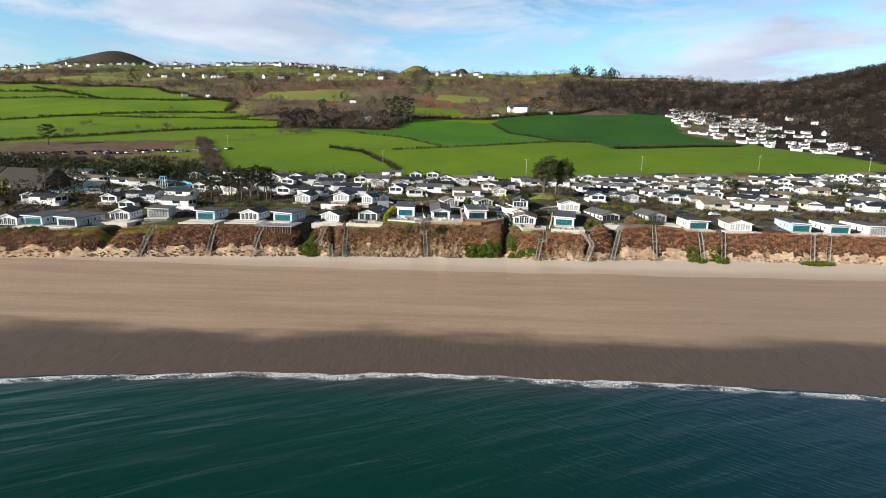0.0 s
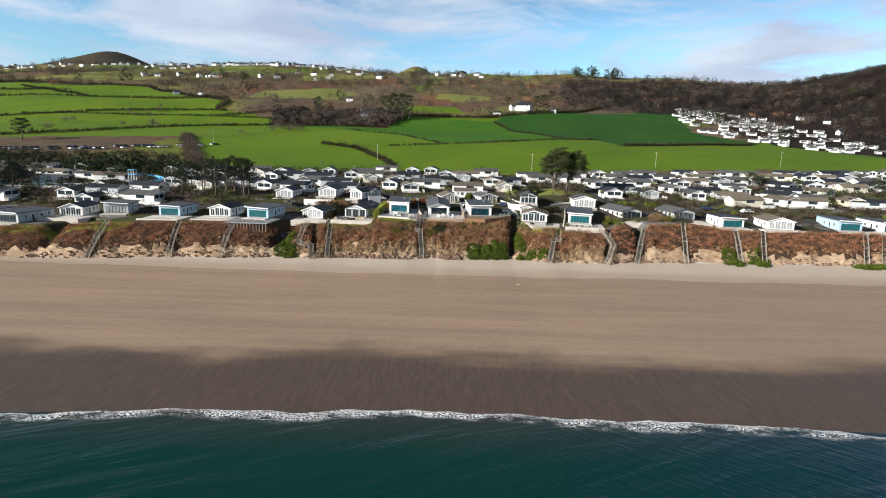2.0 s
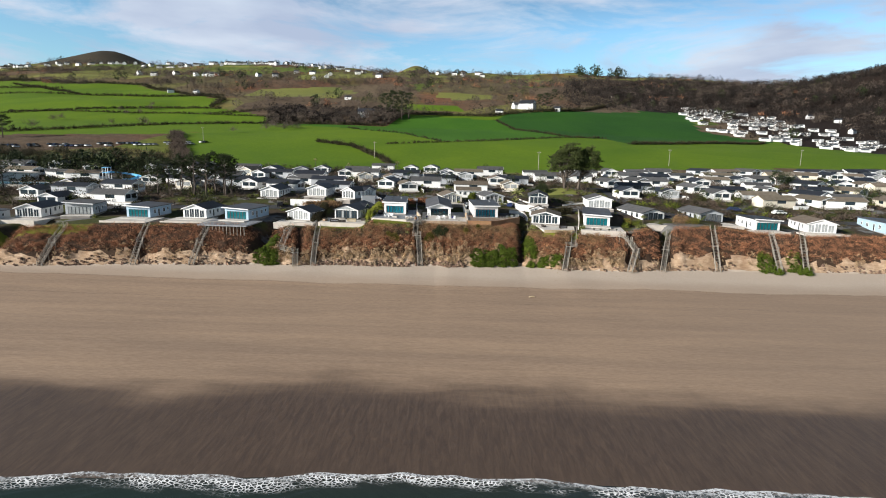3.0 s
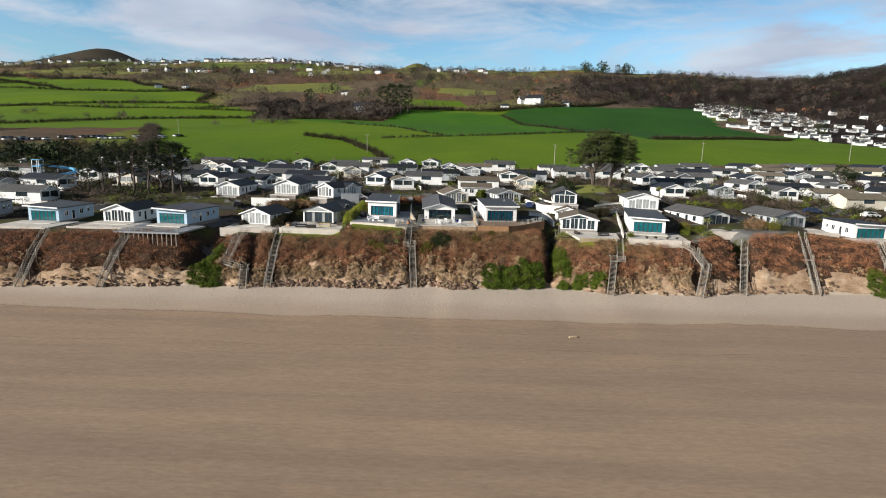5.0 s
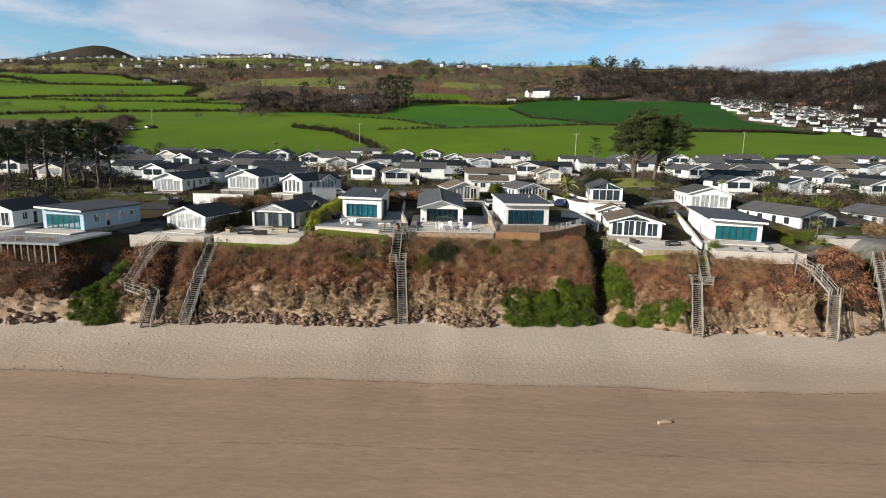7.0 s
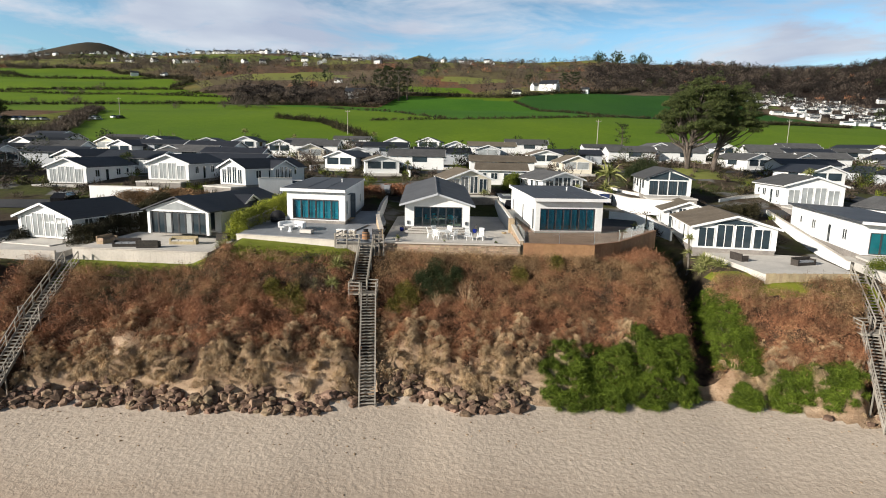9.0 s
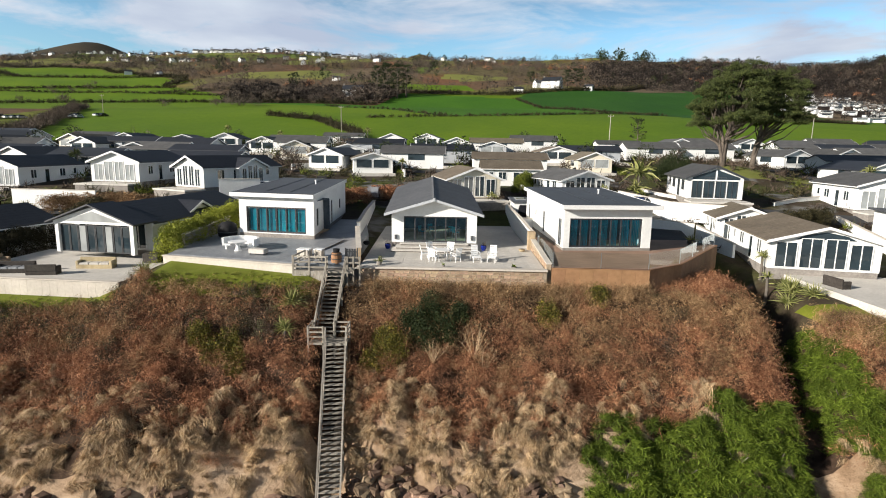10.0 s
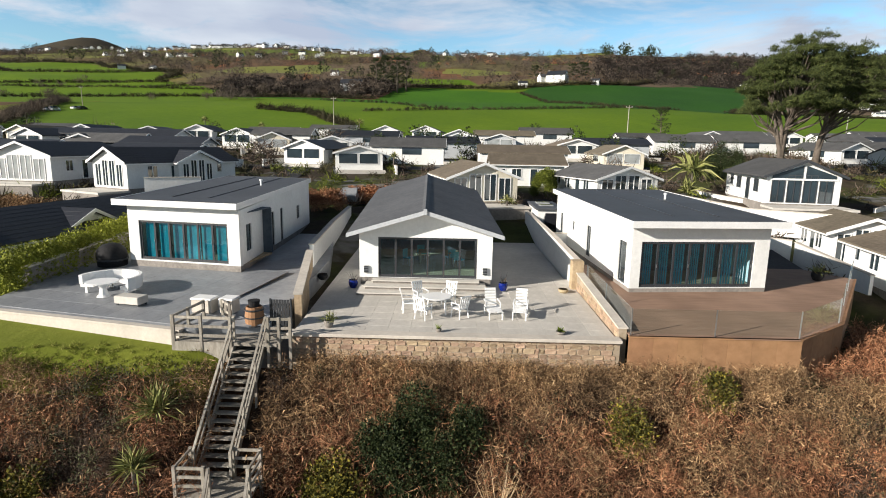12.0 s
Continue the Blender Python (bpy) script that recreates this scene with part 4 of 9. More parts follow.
def sea_lodge(x0, x1, y, z, l, **more):
    """A lodge by the ends of its front wall."""
    FRONT.append((x0 - 2, x1 + 2))
    return lodge(pose((x0 + x1) / 2, y, z), x1 - x0, l, **more)


# Front row along the cliff, west to east; the three by the main stairs are built apart.
TEAL = dict(style="flat", eave=2.6, rise=.35, glass=GLASS_TEAL, walls=BLUE_WALL, roof=ROOF_FELT, label="pale blue flat-roofed lodge with teal glazed folding doors above the cliff")
WHITE_G = dict(label="white gabled holiday lodge with tall front windows above the cliff", roof=ROOF_BROWN)
def turned_lodge(x, y, z, turn, w, l, **more):
    """A lodge by the middle of its front and its turn."""
    FRONT.append((x - w / 2 - 2, x + w / 2 + 2))
    return lodge(pose(x, y, z, 0, 0, turn), w, l, **more)


sea_lodge(-155, -148.5, 191, 7.6, 12, label="white gabled lodge with a grey roof near the cliff edge")
turned_lodge(-143.6, 192, 7.8, -4, 6.8, 13, **TEAL)
turned_lodge(-130.8, 190.5, 7.8, -10, 7.8, 13, style="flat", eave=2.6, rise=.3, walls=GREY_WALL, roof=ROOF_FELT, label="grey flat-roofed lodge with dark folding doors")
turned_lodge(-118.4, 201.2, 8.8, 8, 6.8, 12, **{**WHITE_G, "roof": ROOF_DARK})
turned_lodge(-106.6, 205.6, 9.4, 10, 7.4, 10, style="flat", eave=2.7, rise=.5, walls=GREY_WALL, roof=ROOF_GREY, glass=GLASS_PALE, label="grey cladding lodge with a mono-pitch roof and tall windows")
turned_lodge(-87.6, 202.5, 9.4, -4, 7.0, 11, **TEAL)
turned_lodge(-71.9, 203.6, 9.4, -4, 6.9, 11, tiles=True, **{**WHITE_G, "roof": ROOF_DARK})
turned_lodge(-58.8, 200.9, 9.65, -10, 7.2, 12, **{**TEAL, "label": "pale blue flat-roofed lodge with teal folding doors"})
turned_lodge(-42.7, 206.6, 9.2, -14, 7.2, 9, eave=2.2, rise=1.35, roof=ROOF_DARK, tiles=True, glass=GLASS_PALE, label="white gabled lodge with a dark roof and curtained front windows")
turned_lodge(43.8, 203.0, 9.9, -13, 7.2, 20, **{**TEAL, "walls": WHITE_WALL, "rise": .3, "roof": ROOF_FELT, "label": "white flat-roofed lodge with teal folding doors"})
turned_lodge(64.8, 216.6, 9.9, 14, 7.6, 15, walls=WHITE_WALL, roof=ROOF_GREY, tiles=True, trim=FRAME_DARK, label="long white lodge with grey tiled roof and dark glazed gable")
turned_lodge(83.2, 217.6, 9.9, 8, 7.8, 13, roof=ROOF_GREY, tiles=True, trim=FRAME_DARK, walls=GREY_WALL, label="grey gabled lodge with a dark roof and glazed gable end")
turned_lodge(94.6, 206.6, 9.2, 0, 7.4, 11, **{**TEAL, "walls": WHITE_WALL, "roof": ROOF_DARK, "label": "white flat-roofed lodge with pale teal glazed folding doors above the cliff"})
turned_lodge(109.6, 205.2, 9.0, -8, 8.0, 12, label="low white gabled lodge with arched glazing and a cream roof", roof=ROOF_BROWN, glass=GLASS_PALE)
turned_lodge(132.6, 206.0, 9.0, -8, 7.0, 15, **TEAL)
turned_lodge(146.4, 205.2, 8.8, -4, 7.5, 14, **{**TEAL, "walls": WHITE_WALL, "label": "white flat-roofed lodge with teal glazed doors above the cliff"})
turned_lodge(160.0, 204.2, 8.8, 0, 7.6, 16, style="flat", eave=2.6, rise=.3, walls=WHITE_WALL, roof=ROOF_FELT, glass=GLASS_PALE, label="white flat-roofed lodge with a row of tall windows")

# Lodges of the second rows that stand alone in view.


def gable_glass(home, w, eave, rise):
    """Glazing that fills the gable over the doors, with a white mullion cross."""
    h = w / 2
    for k in (-1, 1):
        part("gable_pane", Solid().extrude([(k * .12, eave - .2), (k * (h - .55), eave - .2), (k * (h - .55), eave + .05), (k * .12, eave + rise * .72)], -.05, -.012), GLASS_DARK, home)
    part("mullion", Solid().box(-.08, -.09, 2.3, .08, -.052, eave + rise * .75), TRIM_WHITE, home)
    part("transom", Solid().box(-h + .4, -.09, eave - .38, h - .4, -.052, eave - .22), TRIM_WHITE, home)


gable_glass(turned_lodge(31.2, 230.8, 13.2, -8, 6.2, 11, eave=2.5, rise=1.3, roof=ROOF_GREY, trim=FRAME_DARK, label="white lodge with a grey roof and a fully glazed projecting gable"), 6.4, 2.5, 1.3)
turned_lodge(51.4, 229.6, 12.3, -5, 8.0, 10, roof=ROOF_GREY, eave=2.8, label="large white lodge with grey tiled roof and curtained windows", glass=GLASS_PALE)
turned_lodge(2.6, 231.0, 12.8, 12, 6.4, 9.5, eave=2.2, walls=CREAM_WALL, roof=ROOF_BROWN, tiles=True, label="cream lodge with a sandy brown tiled roof")
lodge(pose(12.8, 249.6, 13.2, 0, 0, 90), 5.6, 8.6, eave=2.6, rise=1.0, roof=ROOF_BROWN, tiles=True, deck=0, label="white lodge with a brown roof seen along its side")
turned_lodge(16.9, 235.2, 12.7, 18, 6.8, 9, eave=2.2, rise=1.1, roof=ROOF_GREY, tiles=True, label="white lodge with a broad grey roof and a verandah gable")
turned_lodge(-60.4, 236.6, 12.7, -2, 6.4, 13, roof=ROOF_DARK, tiles=True, glass=GLASS_PALE, label="white lodge with dark roof tiles, roof windows and a veranda")
turned_lodge(-44.0, 236.0, 13.6, -4, 6.6, 12, roof=ROOF_DARK, glass=GLASS_PALE, label="white lodge with a navy slate roof and tall curtained windows")
turned_lodge(-32.4, 231.9, 13.4, -27, 5.2, 12.5, eave=2.45, rise=1.2, roof=ROOF_DARK, tiles=True, label="white lodge with dark ribbed roof and tall narrow windows")
lodge(pose(-26.2, 236.8, 13.4, 0, 0, 63), 4.6, 3.4, eave=2.4, rise=1.0, roof=ROOF_DARK, tiles=True, deck=0, label="white side wing with dark ribbed roof tiles")
NAMED = [(30.4, 231), (51.6, 234), (1.0, 236), (15.6, 240), (8.5, 249), (-59.6, 243), (-44, 241), (-30, 238), (-26, 239)]
for x, y, z, turn in ((-61.8, 241.5, 15.82, -2), (-58.8, 241.0, 15.84, -2)):
    sky = thing("roof_window", pose(x, y, z, 0, 21 if x > -59 else -21, turn), "small glazed roof window in a dark tiled roof", "skylight", "roof windows")
    part("frame", Solid().soft(-.42, -.6, 0, .42, .6, .07, .015), FRAME_DARK, sky)
    part("pane", Solid().box(-.34, -.52, .071, .34, .52, .08), GLASS_PALE, sky)

# The rest of the village: a few designs, repeated in loose rows up the slope.
DESIGNS = [dict(w=6.4, l=12, eave=2.25, roof=ROOF_GREY, label="white holiday lodge with a grey tiled roof"), dict(w=6.6, l=12.5, eave=2.25, roof=ROOF_DARK, label="white holiday lodge with a dark slate roof"),
           dict(w=6.2, l=12, eave=2.2, walls=CREAM_WALL, roof=ROOF_BROWN, label="cream holiday lodge with a brown tiled roof", glass=GLASS_PALE), dict(w=6.4, l=13, eave=2.2, walls=GREY_WALL, roof=ROOF_DARK, rise=1.0, label="long pale grey holiday lodge with a low dark roof", glass=GLASS_PALE),
           dict(w=4.2, l=11, walls=WHITE_WALL, roof=ROOF_GREY, eave=2.3, rise=.7, label="narrow white static caravan with a low grey roof"), dict(w=6.8, l=13, eave=2.25, walls=WHITE_WALL, roof=ROOF_BROWN, rise=1.0, label="wide white holiday lodge with a low brown roof")]
made = {}
rnd = random.Random(11)
TAKEN = [(-30, 240, 9), (-44, 241, 10), (-58, 242, 12), (31, 232, 10), (54, 237, 11), (1, 236, 9), (15, 241, 9), (8.5, 249, 9), (46, 262, 17), (-84, 238, 16), (-14, 244, 11), (-62, 270, 11), (-163, 251, 20), (-180, 250, 14), (-127.5, 266, 11), (-132, 256, 8), (-200, 262, 22), (192, 272, 8), (147, 295, 6)]


def free(x, y, r):
    return all((x - a) ** 2 + (y - b) ** 2 > (r * .55 + c) ** 2 for a, b, c in TAKEN)


# west part of the village, then the rows behind the three lodges
SPOTS = [(-172, 230, 8, 0), (-158, 229, 80, 1), (-139, 230, 0, 0), (-121, 236, 84, 3), (-109, 243, 80, 1), (-116, 264, 0, 0), (-157, 294, 5, 5), (-134, 301, 0, 3), (-119, 290, 12, 1), (-106, 288, -10, 0), (-172, 282, 84, 5), (-128, 223, 0, 1), (-103, 227, 84, 0), (-98, 254, 0, 2), (-97, 267, 88, 1), (-104, 276, 0, 4), (-183, 223, 0, 2), (-196, 233, 80, 0)]
SPOTS += [(-36, 260, 84, 3), (-55, 258, 80, 1), (-14, 262, 12, 5), (-23.7, 268.1, -10, 1), (-74.8, 258.3, -12, 1), (-80.5, 285.9, -12, 1), (-79.9, 301.2, 0, 1), (-89.8, 295.9, -8, 2), (-84.7, 280.2, 90, 0), (-67.2, 293.4, 90, 3), (-66.9, 303.6, 10, 3), (-58.1, 307.7, 5, 0), (-36.2, 311.3, 90, 4), (-34.4, 286.5, 10, 2), (-22.1, 281.6, 10, 5), (-25.6, 326, 90, 4), (-17, 317.7, 0, 0), (-7.5, 320, -5, 1), (-76, 268, 90, 3), (-41.1, 274, 90, 3), (0.6, 306, 0, 1), (0.3, 292, 0, 1), (9, 297, 0, 3), (16.5, 267.5, 90, 5), (35.4, 288.5, 90, 3), (47.4, 312, 90, 4), (26, 268.4, 0, 2), (72.2, 318, 90, 0), (80.7, 320.7, 0, 0), (99.3, 325, 90, 4), (111, 327.1, 90, 0), (71.6, 283.4, 12, 0), (85.5, 288.1, 12, 0), (65.8, 302, 90, 0), (83, 275, 90, 3), (86, 258, 5, 3), (102.6, 307.3, 90, 3), (27.3, 319.2, 90, 0), (-52, 288, 84, 1), (-52, 275, 90, 0), (-9, 286, -84, 3), (-62, 273, 5, 1), (60, 316, 0, 0), (96, 291, 90, 0), (103, 272, 10, 0), (70, 256, 0, 1), (92, 309, 90, 0), (17, 309, 90, 5), (-45, 297, 0, 0), (-92, 265, 84, 1), (-88, 312, 90, 4), (52, 300, 90, 0), (112, 290, 0, 1), (-30, 300, 90, 0), (-12, 300, 90, 3), (104, 255, 0, 0), (22, 284, 0, 5), (-2, 276, 90, 0)]
for x, y, _, _ in SPOTS:
    TAKEN.append((x, y, 7))
for row, y0 in enumerate((226, 239, 252, 265, 278, 291, 304, 316)):
    x = -238.0 + 5 * (row % 3)
    while x < 262 + .3 * (y0 - 220):
        x += rnd.uniform(9.5, 13.5)
        y = y0 + rnd.uniform(-3, 3) + max(0, x - 60) * .22 * (row / 8)
        turn = rnd.choice((0, 0, 12, -14, 90, 84, -78, 96, 88, 25, 70))
        limit = 318 if x < 40 else 318 + (x - 40) * .30
        if y > limit or not free(x, y, 9) or (x < -120 and y > 304) or -95 < x < 114:
            continue
        if row == 0 and -66 < x:
            continue
        side_on = abs(turn) > 50
        if any(abs(x - a) < 4.6 + 3.4 * (side_on + (abs(b) > 50)) * .9 + (1.6 if x > 30 else 0) and abs(y - c) < 15.5 - 3.2 * (side_on + (abs(b) > 50)) for a, c, b, _ in SPOTS):
            continue
        SPOTS.append((x, y, turn, rnd.randrange(len(DESIGNS))))
for x, y, turn, n in SPOTS:
    m = at_ground(x, y, turn, .45)
    if n not in made:
        made[n] = lodge(m, deck=2.2, plain=True, **DESIGNS[n])
    else:
        copy_thing(made[n], m)

# ---- the three lodges by the main stairs ----


def along(a, b):
    """The frame of a wall from plan point a to b: x along it, y inwards."""
    a, b = Vector((*a, 0)), Vector((*b, 0))
    d = (b - a).normalized()
    m = Matrix(((d.x, -d.y, 0, a.x), (d.y, d.x, 0, a.y), (0, 0, 1, 0), (0, 0, 0, 1)))
    return m, (b - a).length


def run(a, b, z0, z1, thick=.22, holes=(), trim=0.0):
    """A wall with openings (u0, u1, low, high) that go through it; trim shortens both ends."""
    m, ln = along(a, b)
    s = Solid()
    u, ln = trim, ln - trim
    for u0, u1, lo, hi in sorted(holes):
        s.box(u, 0, z0, u0, thick, z1, m)
        if lo > z0:
            s.box(u0, 0, z0, u1, thick, lo, m)
        s.box(u0, 0, hi, u1, thick, z1, m)
        u = u1
    s.box(u, 0, z0, ln, thick, z1, m)
    return s


def folding_doors(parent, a, b, u0, u1, z0, z1, n, blinds=True, seed=1):
    """A row of glazed folding panels in an opening of the wall a-b, with blinds half drawn behind."""
    m, _ = along(a, b)
    rng = random.Random(seed)
    t = .06
    outer = Solid().box(u0, .05, z0, u1, .17, z0 + t, m).box(u0, .05, z1 - t, u1, .17, z1, m).box(u0, .05, z0 + t, u0 + t, .17, z1 - t, m).box(u1 - t, .05, z0 + t, u1, .17, z1 - t, m)
    doors = part("folding_door", outer, FRAME_DARK, parent, "dark grey aluminium folding doors")
    wide = (u1 - u0 - 2 * t) / n
    for i in range(n):
        a0, a1 = u0 + t + wide * i + .004, u0 + t + wide * (i + 1) - .004
        s = .05
        leaf = Solid().box(a0, .07, z0 + t, a0 + s, .14, z1 - t, m).box(a1 - s, .07, z0 + t, a1, .14, z1 - t, m)
        leaf.box(a0 + s, .07, z0 + t, a1 - s, .14, z0 + t + .08, m).box(a0 + s, .07, z1 - t - .06, a1 - s, .14, z1 - t, m)
        part("door_leaf", leaf, FRAME_DARK, doors)
        pane = part("pane", Solid().box(a0 + s, .095, z0 + t + .08, a1 - s, .115, z1 - t - .06, m), GLASS_CLEAR, doors)
        pane.visible_shadow = False
        if i % 2 == 0:
            part("handle", Solid().box(a1 - .035, .03, z0 + 1.0, a1 - .015, .07, z0 + 1.16, m), METAL, doors, "bright steel handle")
        if blinds:
            cover = rng.uniform(.62, .86)
            c0 = a0 + s + rng.uniform(0, .3) * (1 - cover) * wide
            folds = Solid()
            k = 5
            for j in range(k):
                f0, f1 = c0 + cover * wide * j / k, c0 + cover * wide * (j + 1) / k
                p = [m @ Vector(q) for q in ((f0, .30, z0 + .05), (f1, .36, z0 + .05), (f1, .36, z1), (f0, .30, z1))]
                folds.poly(*p)
            part("blind", folds, CURTAIN, doors, "teal vertical blind half drawn")
    return doors


def room(parent, a, b, z, height, deep, inset=.3):
    """Floor, back wall and ceiling behind a glazed front."""
    m, ln = along(a, b)
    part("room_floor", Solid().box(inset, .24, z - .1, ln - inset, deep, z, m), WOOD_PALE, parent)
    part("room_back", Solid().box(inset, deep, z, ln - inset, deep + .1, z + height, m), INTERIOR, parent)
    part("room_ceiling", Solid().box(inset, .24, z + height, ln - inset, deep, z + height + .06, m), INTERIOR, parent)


def middle_lodge():
    z, y0, y1, x0, x1 = 11.15, 207.6, 224.0, -4.87, 1.97
    home = thing("holiday_lodge", pose(0, 0, 0), "white gabled lodge with grey slate roof and wide glass doors", "lodge", "holiday lodges")
    fl, fr, br, bl = (x0, y0), (x1, y0), (x1, y1), (x0, y1)
    xm, eave, apex = (x0 + x1) / 2, z + 2.38, z + 3.42
    part("plinth", Solid().box(x0 + .05, y0 + .05, 9.6, x1 - .05, y1 - .05, z - .02), PLINTH, home)
    part("front_wall", run(fl, fr, z, z + 2.3, .22, [(.98, 6.06, z + .02, z + 2.12)]), WHITE_WALL, home, "white rendered front wall")
    part("gable", Solid().extrude([(x0, z + 2.302), (x1, z + 2.302), (x1, eave), (xm, apex), (x0, eave)], y0, y0 + .22), WHITE_WALL, home)
    part("side_wall", run(bl, fl, z, eave, .22, [(5, 6, z + 1, z + 2.05), (11, 12, z + 1, z + 2.05)], trim=.242), WHITE_WALL, home)
    part("side_wall", run(fr, br, z, eave, .22, [(6, 7, z + 1, z + 2.05), (12, 12.9, z + .05, z + 2.05)], trim=.242), WHITE_WALL, home)
    part("back_wall", run(br, bl, z, eave), WHITE_WALL, home)
    part("gable", Solid().extrude([(x0, eave), (x1, eave), (xm, apex)], y1 - .22, y1), WHITE_WALL, home)
    for wx, ya, za, zb, side in ((x0, 222, 1, 2.05, "left"), (x0, 216, 1, 2.05, "left"), (x1, 214.3, 1, 2.05, "right"), (x1, 220.3, .05, 2.05, "right")):
        window(home, ya, ya + 1, z + za, z + zb, wx + (.16 if side == "left" else -.16), GLASS_DARK, FRAME_DARK, 1, side)
    folding_doors(home, fl, fr, .98, 6.06, z + .02, z + 2.12, 6, blinds=False)
    room(home, fl, fr, z, 2.28, 8.0)
    over, th, yf = .52, .16, y0 - .75
    drop = (apex - eave) * over / ((x1 - x0) / 2)
    for k, xe in ((-1, x0 - over), (1, x1 + over)):
        slope = Solid().extrude([(xm, apex + .02), (xe, eave - drop + .02), (xe, eave - drop + .02 + th), (xm, apex + .02 + th)], yf, y1 + .4)
        part("roof_slope", slope, ROOF_SLATE, home)
        part("bargeboard", Solid().extrude([(xm, apex + .19), (xe, eave - drop + .19), (xe, eave - drop - .02), (xm, apex - .02)], yf - .05, yf - .003), GREY_WALL, home)
        part("soffit", Solid().extrude([(xm, apex - .01), (xe, eave - drop - .01), (xe, eave - drop + .012), (xm, apex + .012)], yf, y0), TRIM_WHITE, home)
        part("gutter", Solid().tube([(xe, yf, eave - drop + .05), (xe, y1 + .3, eave - drop + .05)], [.06, .06], 8), FRAME_DARK, home)
    part("ridge_cap", Solid().extrude([(xm - .18, apex + .13), (xm, apex + .24), (xm + .18, apex + .13)], yf, y1 + .4), ROOF_SLATE, home)
    part("finial", Solid().box(xm - .09, yf - .12, apex - .02, xm + .09, yf - .052, apex + .26), GREY_WALL, home)
    for u in (x0 + .36, x1 - .36):
        lamp = part("wall_lamp", Solid().box(u - .11, y0 - .09, z + .25, u + .11, y0 - .003, z + .62), METAL, home, "grey louvred wall lamp")
        for i in range(4):
            part("louvre", Solid().box(u - .12, y0 - .11, z + .28 + i * .085, u + .12, y0 - .092, z + .33 + i * .085), FRAME_DARK, lamp)
    for i in range(3):
        step = part("step", Solid().box(-4.1 - .32 * i, 207.1 - .62 * i, 10.2, 1.25 + .32 * i, 207.57, 11.075 - .165 * i), PLINTH, home, "pale stone step")
        part("tread", Solid().soft(-4.17 - .32 * i, 207.03 - .62 * i, 11.077 - .165 * i, 1.32 + .32 * i, 207.576, 11.132 - .165 * i, .015), PAVING, step)
    # the long axis runs a little to the west and the eaves rise with the ground
    for ob in home.children_recursive:
        for v in ob.data.vertices:
            back = max(0, v.co.y - y0)
            v.co.x -= .045 * back
            if v.co.z > eave - .4:
                v.co.z += .05 * back


ROOF_SLATE = surface("slate_tiles", (0.085, 0.088, 0.095), (0.13, 0.133, 0.14), 3, 0.5, 0.65, 0.4, 0.02, stain=0.2)
middle_lodge()


